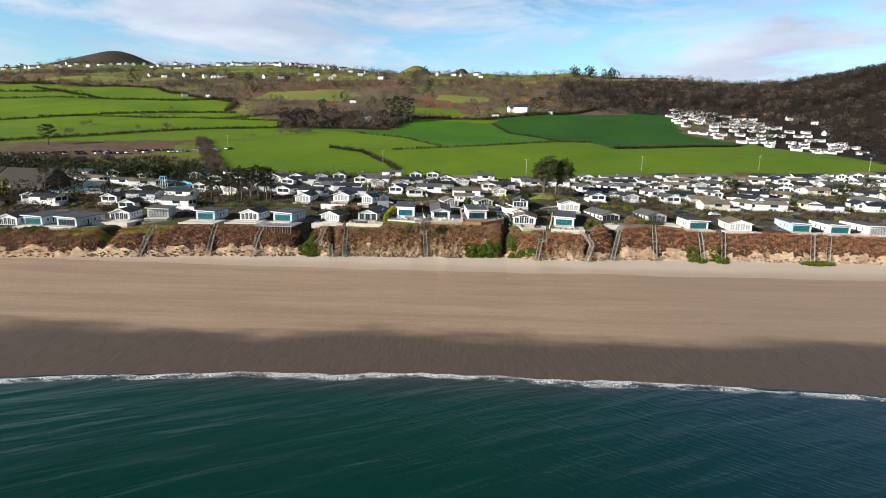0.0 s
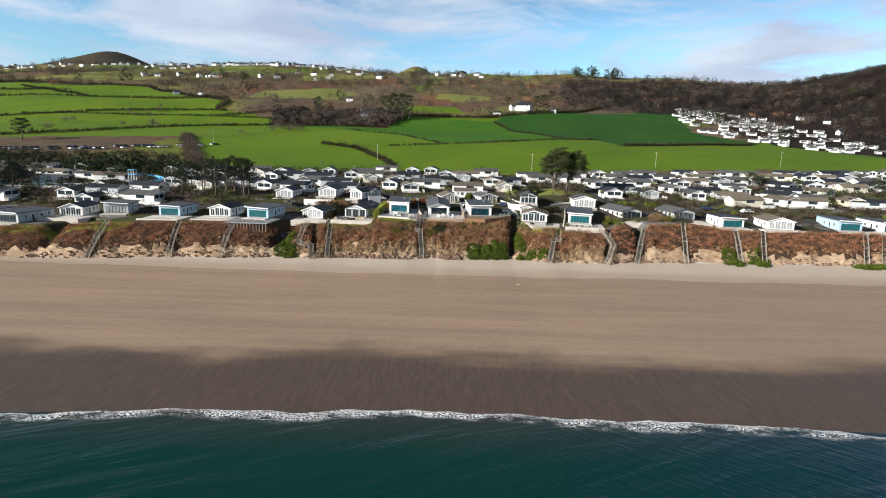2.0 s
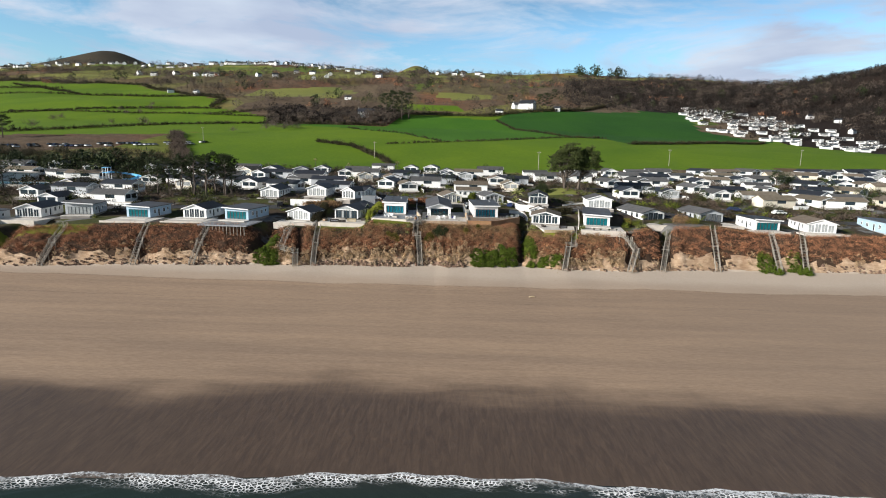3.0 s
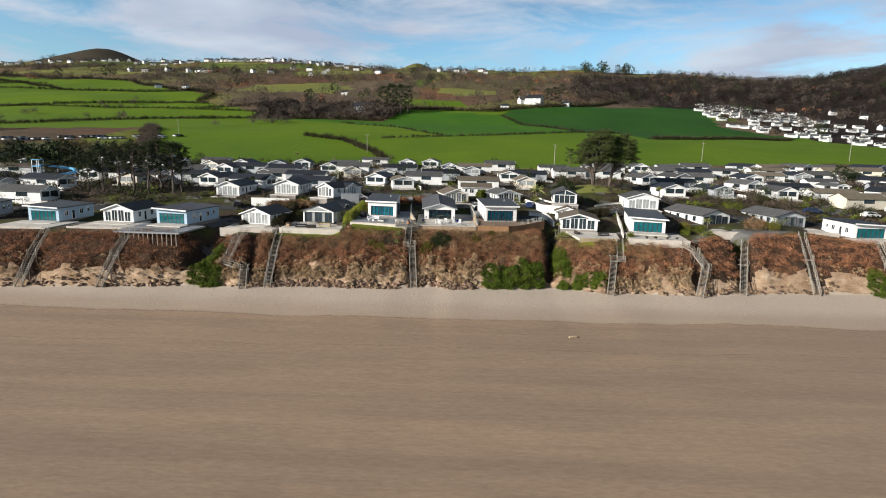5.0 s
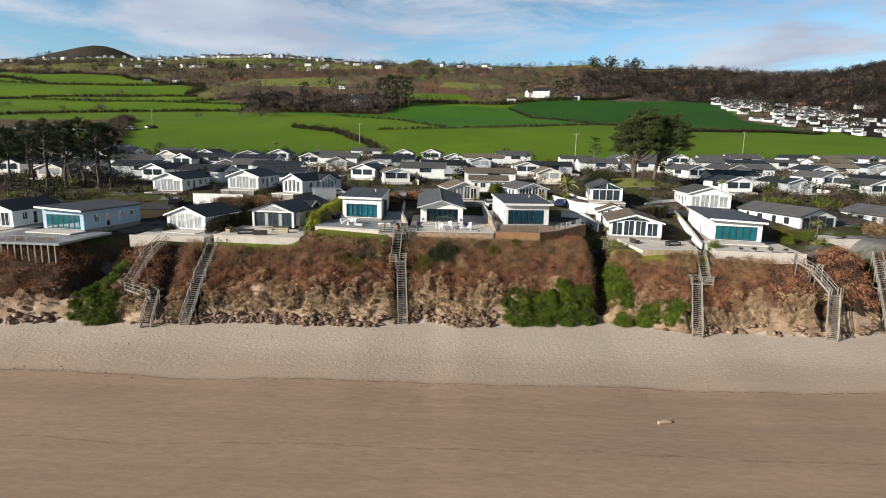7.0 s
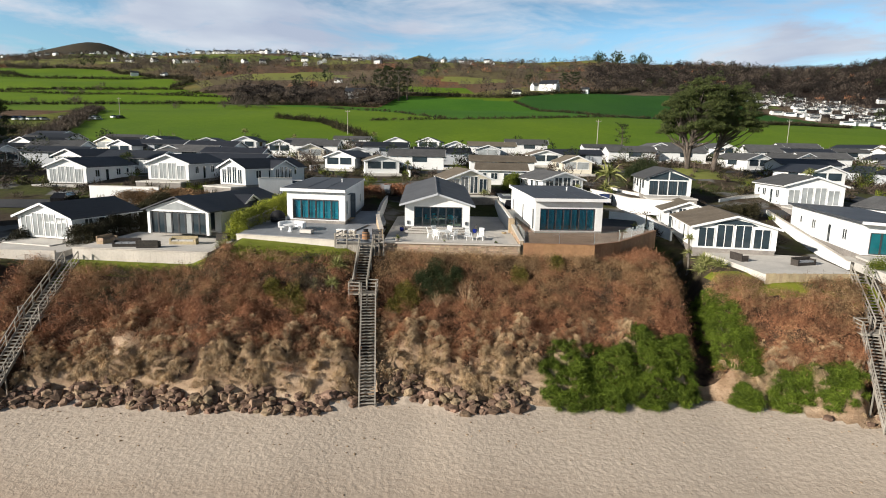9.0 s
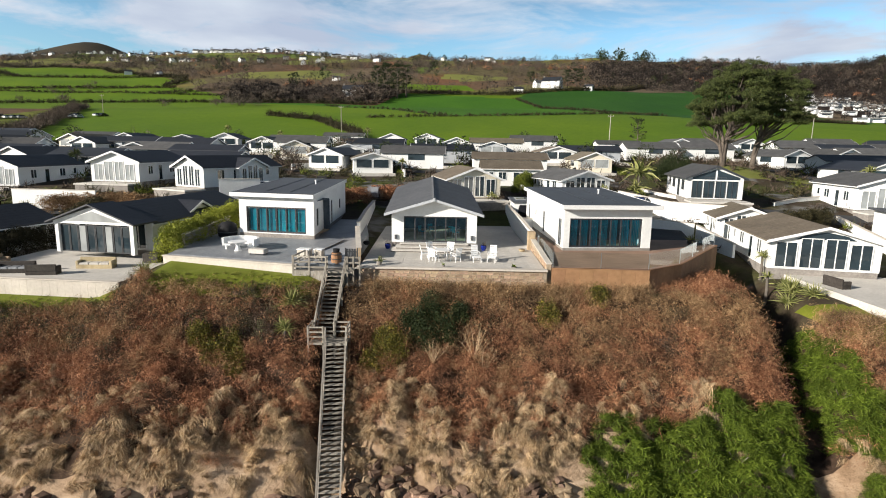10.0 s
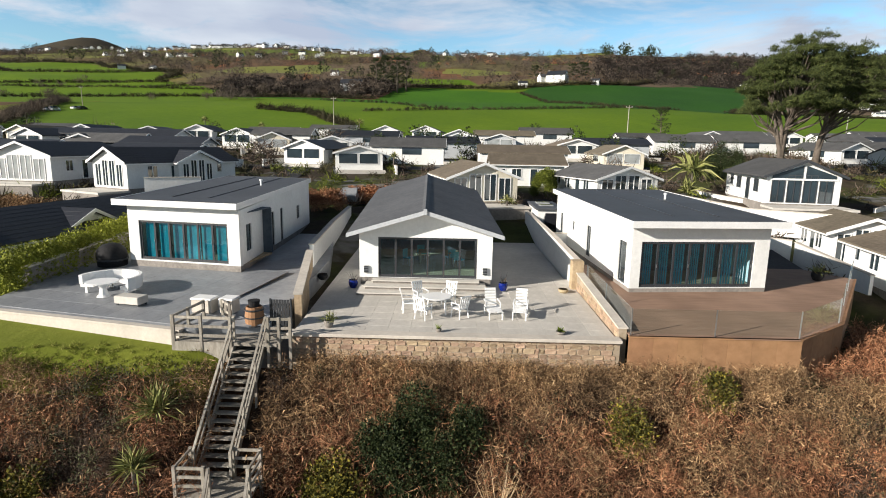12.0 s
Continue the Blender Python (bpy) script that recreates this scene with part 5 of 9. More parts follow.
def flat_lodge(fl, fr, br, bl, z, high, doors, label, n, seed, roof_over, front_over, side_holes, right_holes, lean=0.0):
    """A lodge with a nearly flat roof on a four-cornered plan."""
    home = thing("holiday_lodge", pose(0, 0, 0), label, "lodge", "holiday lodges")
    part("plinth", Solid().slab([fl, fr, br, bl], 9.6, z - .004), PLINTH, home)
    part("front_wall", run(fl, fr, z, z + high, .24, [doors]), WHITE_WALL, home, "white rendered front wall")
    part("side_wall", run(fr, br, z, z + high, .24, right_holes, trim=.242), WHITE_WALL, home)
    part("side_wall", run(bl, fl, z, z + high, .24, side_holes, trim=.242), WHITE_WALL, home)
    part("back_wall", run(br, bl, z, z + high, .24), WHITE_WALL, home)
    for (a, b), holes in (((fr, br), right_holes), ((bl, fl), side_holes)):
        m, _ = along(a, b)
        for u0, u1, lo, hi in holes:
            fr_s = Solid().box(u0, .06, lo, u0 + .06, .14, hi, m).box(u1 - .06, .06, lo, u1, .14, hi, m).box(u0 + .06, .06, lo, u1 - .06, .14, lo + .06, m).box(u0 + .06, .06, hi - .06, u1 - .06, .14, hi, m)
            win = part("window", fr_s, FRAME_DARK, home)
            part("pane", Solid().box(u0 + .06, .09, lo + .06, u1 - .06, .11, hi - .06, m), GLASS_DARK, win)
    folding_doors(home, fl, fr, *doors, n, True, seed)
    room(home, fl, fr, z, high - .3, 4.0)
    # roof slab with a projecting, slightly rising front
    mid = (Vector((*fl, 0)) + Vector((*fr, 0)) + Vector((*br, 0)) + Vector((*bl, 0))) / 4
    f = (Vector((*fl, 0)) + Vector((*fr, 0)) - Vector((*bl, 0)) - Vector((*br, 0))).normalized()
    s = (Vector((*fr, 0)) - Vector((*fl, 0))).normalized()
    lo = [Vector((*fl, 0)) - s * roof_over[0] + f * front_over, Vector((*fr, 0)) + s * roof_over[1] + f * front_over, Vector((*br, 0)) + s * roof_over[1] - f * .3, Vector((*bl, 0)) - s * roof_over[0] - f * .3]
    zs = [z + high + .12 + lean, z + high + .12, z + high + .005, z + high + .005 + lean]
    roof = Solid()
    k = len(roof.v)
    roof.v += [(p.x, p.y, h) for p, h in zip(lo, zs)] + [(p.x, p.y, h + .26) for p, h in zip(lo, zs)]
    roof.f += [(3, 2, 1, 0), (4, 5, 6, 7), (0, 1, 5, 4), (1, 2, 6, 5), (2, 3, 7, 6), (3, 0, 4, 7)]
    part("roof", roof, ROOF_FELT, home, "grey membrane roof with dark panels")
    for i in range(4):
        p, q, h0, h1 = lo[i], lo[(i + 1) % 4], zs[i], zs[(i + 1) % 4]
        d = (q - p).normalized()
        o = Vector((d.y, -d.x, 0)) * .03
        edge = Solid()
        edge.v += [(p + o).to_tuple()[:2] + (h0 - .04,), (q + o).to_tuple()[:2] + (h1 - .04,), (q + o).to_tuple()[:2] + (h1 + .29,), (p + o).to_tuple()[:2] + (h0 + .29,),
                   (p + o * .1).to_tuple()[:2] + (h0 - .04,), (q + o * .1).to_tuple()[:2] + (h1 - .04,), (q + o * .1).to_tuple()[:2] + (h1 + .29,), (p + o * .1).to_tuple()[:2] + (h0 + .29,)]
        edge.f += [(0, 1, 2, 3), (7, 6, 5, 4), (0, 4, 5, 1), (3, 2, 6, 7), (0, 3, 7, 4), (1, 5, 6, 2)]
        part("fascia", edge, TRIM_WHITE if i in (0, 1, 3) else FRAME_DARK, home)
    for u in (.36, .66):
        a, b = lo[0].lerp(lo[1], u), lo[3].lerp(lo[2], u)
        za, zb = zs[0] + (zs[1] - zs[0]) * u + .27, zs[3] + (zs[2] - zs[3]) * u + .27
        seam = Solid().beam((a + (b - a) * .12).to_tuple()[:2] + (za + (zb - za) * .12 + .01,), (b + (a - b) * .03).to_tuple()[:2] + (zb + .01,), .10, .05)
        part("roof_seam", seam, FRAME_DARK, home)
    v = lo[1].lerp(lo[2], .6).lerp(lo[0].lerp(lo[3], .6), .28)
    front = (Vector((*fl, 0)) + Vector((*fr, 0))) / 2
    part("roof_vent", Solid().lathe([(.07, z + high + .2), (.07, z + high + .62), (.11, z + high + .63), (.11, z + high + .74)], 10, (v.x, v.y)), TRIM_WHITE, home, "white flue on the roof")
    for ob in home.children_recursive:
        for c in ob.data.vertices:
            if c.co.z > z + high - .05:
                c.co.z += .022 * max(0, -(c.co - front).dot(f))
    return home


east = flat_lodge((8.72, 206.6), (15.8, 207.35), (15.3, 223.1), (7.8, 222.3), 11.1, 3.05, (.5, 6.35, 11.14, 13.45), "white flat-roofed lodge with teal folding doors and brown deck", 7, 3, (.3, .55), .7,
                  [(1.2, 2.0, 11.3, 13.2), (4.6, 5.1, 12.4, 13.0), (8.0, 8.9, 11.3, 13.2), (13.9, 15.0, 11.15, 13.3)], [(4, 5, 12, 13), (9, 10.5, 12, 13)])
west = flat_lodge((-17.85, 209.4), (-11.3, 208.25), (-11.9, 225.0), (-18.4, 226.0), 11.42, 2.98, (.65, 5.95, 11.5, 13.65), "white flat-roofed lodge with teal blinds behind folding doors", 6, 8, (.6, .1), .5,
                  [(4, 5, 12.2, 13.4), (10, 11.2, 12.2, 13.4)], [(1.1, 2.0, 12.0, 13.5), (5.2, 6.6, 11.4, 13.6), (8.0, 8.7, 11.4, 13.6), (12.5, 13.4, 12.3, 13.3)])

# ---- terraces, steps, walls ----


def stone_face(parent, a, b, z0, z1, seed):
    """Random rubble in rough courses, set nearly flush in a mortar wall, each stone an object."""
    m, ln = along(a, b)
    rng = random.Random(seed)
    shapes = []
    for k in range(16):
        w, h = rng.uniform(.16, .52), rng.choice((.11, .16, .21))
        s = Solid()
        cut = lambda: rng.uniform(.12, .3) * min(w, h)
        c = [cut() for _ in range(4)]
        ring = [(c[0], 0), (w - c[1], rng.uniform(-.01, .01)), (w, c[1]), (w + rng.uniform(-.02, .02), h - c[2]), (w - c[2], h), (c[3], h + rng.uniform(-.01, .01)), (0, h - c[3]), (rng.uniform(-.02, .02), c[0])]
        s.v += [(x, .02, zz) for x, zz in ring] + [(w / 2 + (x - w / 2) * .93, -rng.uniform(.012, .035), h / 2 + (zz - h / 2) * .88) for x, zz in ring]
        s.f += [tuple(range(8, 16))] + [(i, (i + 1) % 8, 8 + (i + 1) % 8, 8 + i) for i in range(8)]
        shapes.append((s.mesh("stone", STONE_WALL), w, h))
    z = z0
    while z < z1 - .08:
        tall = rng.choice((.11, .16, .16, .21, .21))
        tall = min(tall, .21 if z1 - z > .2 else .11)
        row = [q for q in shapes if abs(q[2] - tall) < .01] or shapes[:4]
        u = rng.uniform(-.1, .1)
        while True:
            me, w, h = row[rng.randrange(len(row))]
            if u + w > ln:
                break
            if u >= 0:
                ob = new("stone", me)
                ob.parent = parent
                ob.matrix_basis = m @ Matrix.Translation((u, 0, z + rng.uniform(-.01, .01)))
            u += w + rng.uniform(.012, .035)
        z += tall + .018


patio = thing("terrace", pose(0, 0, 0), "pale paved terrace with a stone retaining wall", "terrace", kind="structure")
part("paving_bed", Solid().slab([(-6.3, 200.2), (6.4, 200.2), (6.1, 226), (-7.0, 226)], 9.3, 10.60), PAVING, patio)
part("retaining_wall", Solid().box(-6.3, 199.93, 8.9, 6.45, 200.19, 10.62), MORTAR, patio)
part("coping", Solid().soft(-6.4, 199.78, 10.622, 6.5, 200.32, 10.74, .015), COPING, patio, "pale concrete coping")
slab_mesh = Solid().soft(0, 0, 0, .895, .895, .045, .004).mesh("paving_slab", PAVING)
for i in range(14):
    for j in range(11):
        x, y = -6.2 + .9 * i, 200.36 + .9 * j
        if y > 207.0 and -4.3 < x < 1.6 or y > 205.9 and -4.9 < x < 2.0:
            continue
        slab_ob = new("paving_slab", slab_mesh)
        slab_ob.parent, slab_ob.location = patio, (x, y, 10.602)
stone_face(patio, (-6.3, 199.93), (6.4, 199.93), 9.35, 10.6, 4)

west_patio = thing("terrace", pose(0, 0, 0), "grey paved terrace with a low pale front wall", "terrace", kind="structure")
wp = [(-20.6, 202.1), (-10.2, 199.75), (-7.3, 200.6), (-7.4, 212), (-9.9, 226), (-20.9, 212)]
m_w, ln_w = along(wp[0], wp[1])
back = m_w.inverted()


def fall(x, y):
    """Height of the sloping paving."""
    return 10.78 + .036 * min(max((back @ Vector((x, y, 0))).y, 0), 8.5)


bed = Solid().slab(wp, 9.4, 10.7)
bed.v = bed.v[:6] + [(x, y, fall(x, y)) for x, y, _ in bed.v[6:]]
part("paving_bed", bed, PAVING_GREY, west_patio, "grey slabs with broad joints")
part("front_wall", Solid().box(0, -.2, 9.6, ln_w - .25, -.004, 10.74, m_w), COPING, west_patio)
part("coping", Solid().box(-.05, -.26, 10.742, ln_w - .2, .06, 10.83, m_w), COPING, west_patio)
big_slab = Solid().soft(0, 0, 0, 1.214, 1.214, .03, .004).mesh("paving_slab", PAVING_GREY)
for i in range(8):
    for j in range(7):
        p = m_w @ Vector((.3 + i * 1.22, .35 + j * 1.22, 0))
        s_ob = new("paving_slab", big_slab)
        s_ob.parent = west_patio
        s_ob.matrix_basis = Matrix.Translation((p.x, p.y, fall(p.x, p.y) + .004)) @ m_w.to_3x3().to_4x4() @ pose(0, 0, 0, math.degrees(math.atan(.036)))

deck = thing("terrace", pose(0, 0, 0), "broad brown composite deck with glass balustrade and brown skirt", "deck", kind="structure")
DECK_LINE = [(6.75, 199.9), (13.35, 199.95), (16.3, 202.1), (22.7, 210.7), (20.5, 214), (6.6, 214)]
for i, (a, b) in enumerate(zip(DECK_LINE[:4], DECK_LINE[1:4])):
    m_d, ln_d = along(a, b)
    n = int(ln_d / .9)
    for j in range(n):
        part("skirt_panel", Solid().box(ln_d * j / n + .003, 0, 8.9, ln_d * (j + 1) / n - .003, .04, 10.84, m_d), DECK_SKIRT, deck)
    part("deck_edge", Solid().box(0, -.03, 10.842, ln_d, .1, 10.90, m_d), DECK_SKIRT, deck)
y = 199.9
while y < 213:
    def edge_x(yy):
        return float(np.interp(yy, [199.9, 202.1, 210.7, 214.0], [13.3, 16.3, 22.7, 20.5]))
    part("deck_board", Solid().box(6.8, y, 10.86, min(edge_x(y), edge_x(y + .19)) - .04, y + .192, 10.9), DECK_BROWN, deck)
    y += .2


def balustrade(pts, z, high, name="glass_balustrade", label="frameless glass balustrade with slim steel posts"):
    rail = thing(name, pose(0, 0, 0), label, "balustrade")
    for a, b in zip(pts, pts[1:]):
        m, ln = along(a, b)
        n = max(1, round(ln / 3.4))
        for i in range(n):
            g = part("pane", Solid().box(ln * i / n + .03, -.008, z + .06, ln * (i + 1) / n - .03, .008, z + high, m), GLASS_RAIL, rail)
            g.visible_shadow = False
            part("post", Solid().box(ln * i / n - .02, -.02, z, ln * i / n + .02, .02, z + high + .02, m), METAL, rail)
        part("post", Solid().box(ln - .02, -.02, z, ln + .02, .02, z + high + .02, m), METAL, rail)
    return rail


balustrade([(6.95, 208.0), (6.85, 200.05), (13.3, 200.1), (16.2, 202.25), (22.4, 210.7)], 10.9, 1.05)


def garden_wall(pts, z0, tops, mat, label, thick=.22, cap=None):
    wall = thing("garden_wall", pose(0, 0, 0), label, "wall", "garden walls")
    for (a, b), (h0, h1) in zip(zip(pts, pts[1:]), zip(tops, tops[1:])):
        m, ln = along(a, b)
        s = Solid()
        s.v += [tuple(m @ Vector(p)) for p in ((0, 0, z0), (ln, 0, z0), (ln, thick, z0), (0, thick, z0), (0, 0, h0), (ln, 0, h1), (ln, thick, h1), (0, thick, h0))]
        s.f += [(3, 2, 1, 0), (4, 5, 6, 7), (0, 1, 5, 4), (1, 2, 6, 5), (2, 3, 7, 6), (3, 0, 4, 7)]
        part("wall_panel", s, mat, wall)
        c = Solid()
        c.v += [tuple(m @ Vector(p)) for p in ((-.02, -.05, h0 + .004), (ln + .02, -.05, h1 + .004), (ln + .02, thick + .05, h1 + .004), (-.02, thick + .05, h0 + .004), (-.02, -.05, h0 + .07), (ln + .02, -.05, h1 + .07), (ln + .02, thick + .05, h1 + .07), (-.02, thick + .05, h0 + .07))]
        c.f += [(3, 2, 1, 0), (4, 5, 6, 7), (0, 1, 5, 4), (1, 2, 6, 5), (2, 3, 7, 6), (3, 0, 4, 7)]
        part("coping", c, cap or COPING, wall)
    return wall


garden_wall([(-6.55, 202.6), (-7.9, 210.0)], 9.6, (11.5, 12.0), STONE_WALL, "sandstone dividing wall between two terraces", .3)
garden_wall([(-7.9, 210.2), (-8.6, 219), (-9.0, 228)], 9.6, (12.3, 12.4, 12.5), WHITE_WALL, "long white rendered wall between two lodges")
low = garden_wall([(6.42, 208.0), (6.48, 200.3)], 9.6, (11.5, 11.05), MORTAR, "low sandstone wall beside the terrace steps", .3)
stone_face(low, (6.42, 208.0), (6.48, 200.3), 10.65, 11.1, 9)
garden_wall([(6.1, 228), (6.3, 216), (6.4, 208.6)], 9.6, (12.4, 12.3, 12.1), WHITE_WALL, "white rendered wall between two lodges")
part("pier", Solid().soft(6.15, 207.9, 10.5, 6.75, 208.5, 12.15, .02), STONE_WALL, low, "square sandstone pier")
garden_wall([(21.5, 237.0), (24.4, 226.8), (31.6, 222.6)], 11.0, (13.5, 13.1, 13.0), WHITE_WALL, "white rendered wall curving round the glazed lodge's plot")
garden_wall([(25.0, 220.6), (25.2, 213.0)], 9.4, (11.3, 10.6), WHITE_WALL, "white rendered boundary wall")
garden_wall([(44.0, 228), (41.2, 214), (38.4, 202.5)], 8.6, (11.7, 10.3, 9.4), WHITE_WALL, "white rendered boundary wall between lodge plots")
garden_wall([(20.8, 223.0), (24.9, 220.8)], 8.6, (11.6, 11.4), WHITE_WALL, "white wall behind the brown deck")
garden_wall([(-50.5, 226.5), (-40.5, 226.0)], 10.5, (13.2, 13.2), WHITE_WALL, "white rendered wall round a raised terrace")
garden_wall([(-27.4, 228.6), (-23.2, 230.6)], 10.5, (14.6, 14.6), WHITE_WALL, "white screen wall beside the lodge")
garden_wall([(-9.5, 229), (6.1, 229.5)], 10, (12.3, 12.3), WOOD_DARK, "dark timber fence behind the lodges", .06, WOOD_DARK)

# lodge with the glazed porch west of the three, and its terrace


def porch_lodge():
    z = 9.85
    home = lodge(pose(-28.4, 209.0, z, 0, 0, -9), 7.4, 15, eave=2.35, rise=1.35, roof=ROOF_DARK, tiles=True, deck=0, label="white lodge with a dark tiled roof and a glazed porch")
    for x in (-3.5, 3.3):
        part("porch_post", Solid().soft(x, -2.2, 0, x + .35, -1.85, 2.35, .02), WHITE_WALL, home)
    part("porch_beam", Solid().extrude([(-3.6, 2.352), (3.75, 2.352), (3.75, 2.55), (.05, 3.75), (-3.6, 2.55)], -2.2, -1.95), WHITE_WALL, home)
    part("porch_roof", gable_roof(7.2, 0, 2.55, 1.35, .42, .12, -2.6), ROOF_DARK, home)
    for i in range(8):
        window(home, -3.12 + .79 * i, -3.12 + .79 * (i + 1) - .03, .05, 2.25, -1.95, GLASS_PALE if i in (2, 5) else GLASS_DARK, FRAME_DARK, 1)
    part("gable_pane", Solid().extrude([(-2.6, 2.58), (2.6, 2.58), (.05, 3.4)], -2.23, -2.204), GLASS_PALE, home)
    lodge(pose(-24.2, 216.0, z, 0, 0, 81), 4.8, 3.6, eave=2.3, rise=1.1, roof=ROOF_DARK, tiles=True, deck=0, label="side wing of the porch lodge with a dark ribbed roof")


porch_lodge()
e_patio = thing("terrace", pose(0, 0, 0), "pale terrace with a whitewashed board front and sunken seating", "terrace", kind="structure")
ep = [(-35.6, 200.2), (-22.3, 199.1), (-22.6, 206.5), (-24.0, 209.0), (-35.0, 210.5)]
part("paving_bed", Solid().slab(ep, 8.2, 9.42), PAVING, e_patio)
m_e, ln_e = along(ep[0], ep[1])
for i in range(24):
    part("board", Solid().box(ln_e * i / 24 + .004, -.06, 7.9, ln_e * (i + 1) / 24 - .004, -.01, 9.40, m_e), COPING, e_patio)
part("coping", Solid().box(-.05, -.12, 9.422, ln_e + .05, .3, 9.50, m_e), COPING, e_patio)


def boxy_sofa(m, w, mat, label, cushion=None):
    sofa = thing("outdoor_sofa", m, label, "sofa")
    part("base", Solid().soft(-w / 2, -.4, 0, w / 2, .4, .3, .03), mat, sofa)
    part("backrest", Solid().soft(-w / 2, .26, .302, w / 2, .42, .75, .03), mat, sofa)
    for k in (-1, 1):
        part("armrest", Solid().soft(k * w / 2 - (.2 if k > 0 else 0), -.4, .302, k * w / 2 + (.2 if k < 0 else 0), .25, .58, .03), mat, sofa)
    n = max(1, round(w / .8))
    for i in range(n):
        part("cushion", Solid().soft(-w / 2 + .22 + (w - .44) * i / n, -.38, .302, -w / 2 + .22 + (w - .44) * (i + 1) / n - .02, .24, .44, .04), cushion or PAVING_GREY, sofa)
    return sofa


boxy_sofa(pose(-31.2, 201.6, 9.422, 0, 0, 10), 2.4, WOOD_DARK, "dark rattan outdoor sofa with grey cushions")
boxy_sofa(pose(-28.9, 201.2, 9.422, 0, 0, 190), 2.0, WOOD_DARK, "dark rattan outdoor sofa with grey cushions")
boxy_sofa(pose(-26.6, 203.6, 9.422, 0, 0, 5), 2.6, WOOD_PALE, "pale timber bench sofa on the terrace", PAVING)
boxy_sofa(pose(-34.2, 203.4, 9.422, 0, 0, 80), 2.0, STONE_WALL, "brick-red outdoor sofa on the terrace", STONE_WALL)
boxy_sofa(pose(34.2, 202.6, 8.962, 0, 0, 20), 2.4, WOOD_DARK, "dark rattan outdoor sofa on the sandy terrace")
boxy_sofa(pose(28.9, 204.4, 8.962, 0, 0, 100), 1.8, WOOD_DARK, "dark rattan outdoor sofa on the sandy terrace")
planter = thing("planter", pose(-23.6, 206.0, 9.422), "dark square planter box", "planter")
part("box", Solid().soft(-.6, -.45, 0, .6, .45, .75, .03), WOOD_DARK, planter)

# cream lodge with the arched gable east of the gully, with its terrace


def arch_lodge():
    z = 9.45
    home = lodge(pose(30.0, 207.9, z, 0, 0, -10), 8.2, 11, eave=2.3, rise=1.15, walls=WHITE_WALL, roof=ROOF_BROWN, tiles=True, deck=0, label="white lodge with a sandy tiled roof and arched gable window")
    part("gable_window", Solid().extrude([(-2.2, 2.5), (2.2, 2.5), (1.5, 2.85), (0, 3.12), (-1.5, 2.85)], -.05, -.004), GLASS_DARK, home)
    lodge(pose(29.6, 219.4, z + .5, 0, 0, -10), 5.4, 6, eave=2.3, rise=1.0, walls=WHITE_WALL, roof=ROOF_BROWN, deck=0, label="white rear wing with a sandy tiled roof")


arch_lodge()
i_patio = thing("terrace", pose(0, 0, 0), "sandy paved terrace behind a pale timber fence", "terrace", kind="structure")
ip = [(28.0, 197.7), (36.6, 198.4), (38.2, 207), (27.2, 210)]
part("paving_bed", Solid().slab(ip, 7.6, 8.96), PAVING, i_patio)
m_i, ln_i = along(ip[0], ip[1])
for i in range(28):
    part("board", Solid().box(ln_i * i / 28 + .006, -.06, 7.8, ln_i * (i + 1) / 28 - .006, -.02, 9.05 + .02 * (i % 3), m_i), WOOD_PALE, i_patio)
part("rail", Solid().box(0, -.015, 8.97, ln_i, .05, 9.05, m_i), WOOD_PALE, i_patio)

j_patio = thing("terrace", pose(0, 0, 0), "pale paved terrace with a white low wall", "terrace", kind="structure")
jp = [(37.9, 196.0), (49.8, 194.9), (51.5, 206), (39.8, 206)]
part("paving_bed", Solid().slab(jp, 7.0, 9.35), PAVING, j_patio)
m_j, ln_j = along(jp[0], jp[1])
part("front_wall", Solid().box(0, -.15, 7.0, ln_j, -.004, 9.5, m_j), COPING, j_patio)

c_patio = thing("terrace", pose(0, 0, 0), "dark deck on stilts with a pale railing over the cliff", "deck", kind="structure")
part("deck", Solid().slab([(-66, 191.2), (-52.6, 190.6), (-51.6, 201), (-66, 203)], 9.0, 9.3), PAVING_GREY, c_patio)
for i in range(14):
    x = -65.6 + .95 * i
    part("post", Solid().box(x, 191.15 - .045 * i, 6.6, x + .14, 191.29 - .045 * i, 8.998), WOOD_GREY, c_patio)
part("handrail", Solid().beam((-66, 191.25, 10.2), (-52.7, 190.65, 10.2), .08), WOOD_GREY, c_patio)
for i in range(10):
    x = -65.9 + 1.45 * i
    part("rail_post", Solid().box(x, 191.23 - .065 * i, 9.302, x + .07, 191.3 - .065 * i, 10.15), WOOD_GREY, c_patio)
for x0, x1, y0, y1, z in ((-157, -126, 184.5, 196, 7.5), (-124.5, -112, 194.5, 206, 8.6), (-93.5, -81, 193.5, 204, 9.2), (-78, -66.5, 195.5, 207, 9.2), (-48, -36.8, 199.6, 208, 9.0), (58.5, 70.5, 207, 219, 9.7), (77, 89, 208.5, 220, 9.7), (89.5, 99.5, 203, 208, 9.0), (103.5, 116, 202.2, 207, 8.8), (126, 165, 201.6, 208, 8.6)):
    t_ob = thing("terrace", pose(0, 0, 0), "paved terrace with a pale low wall along the cliff top", "terrace", kind="structure")
    part("paving_bed", Solid().slab([(x0, y0 + .2), (x1, y0), (x1, y1), (x0, y1)], z - 1.6, z - .02), PAVING, t_ob)
    part("front_wall", Solid().box(x0, y0 - .2, z - 1.6, x1, y0 - .01, z + .25), COPING, t_ob)

# ---- furniture of the terraces ----


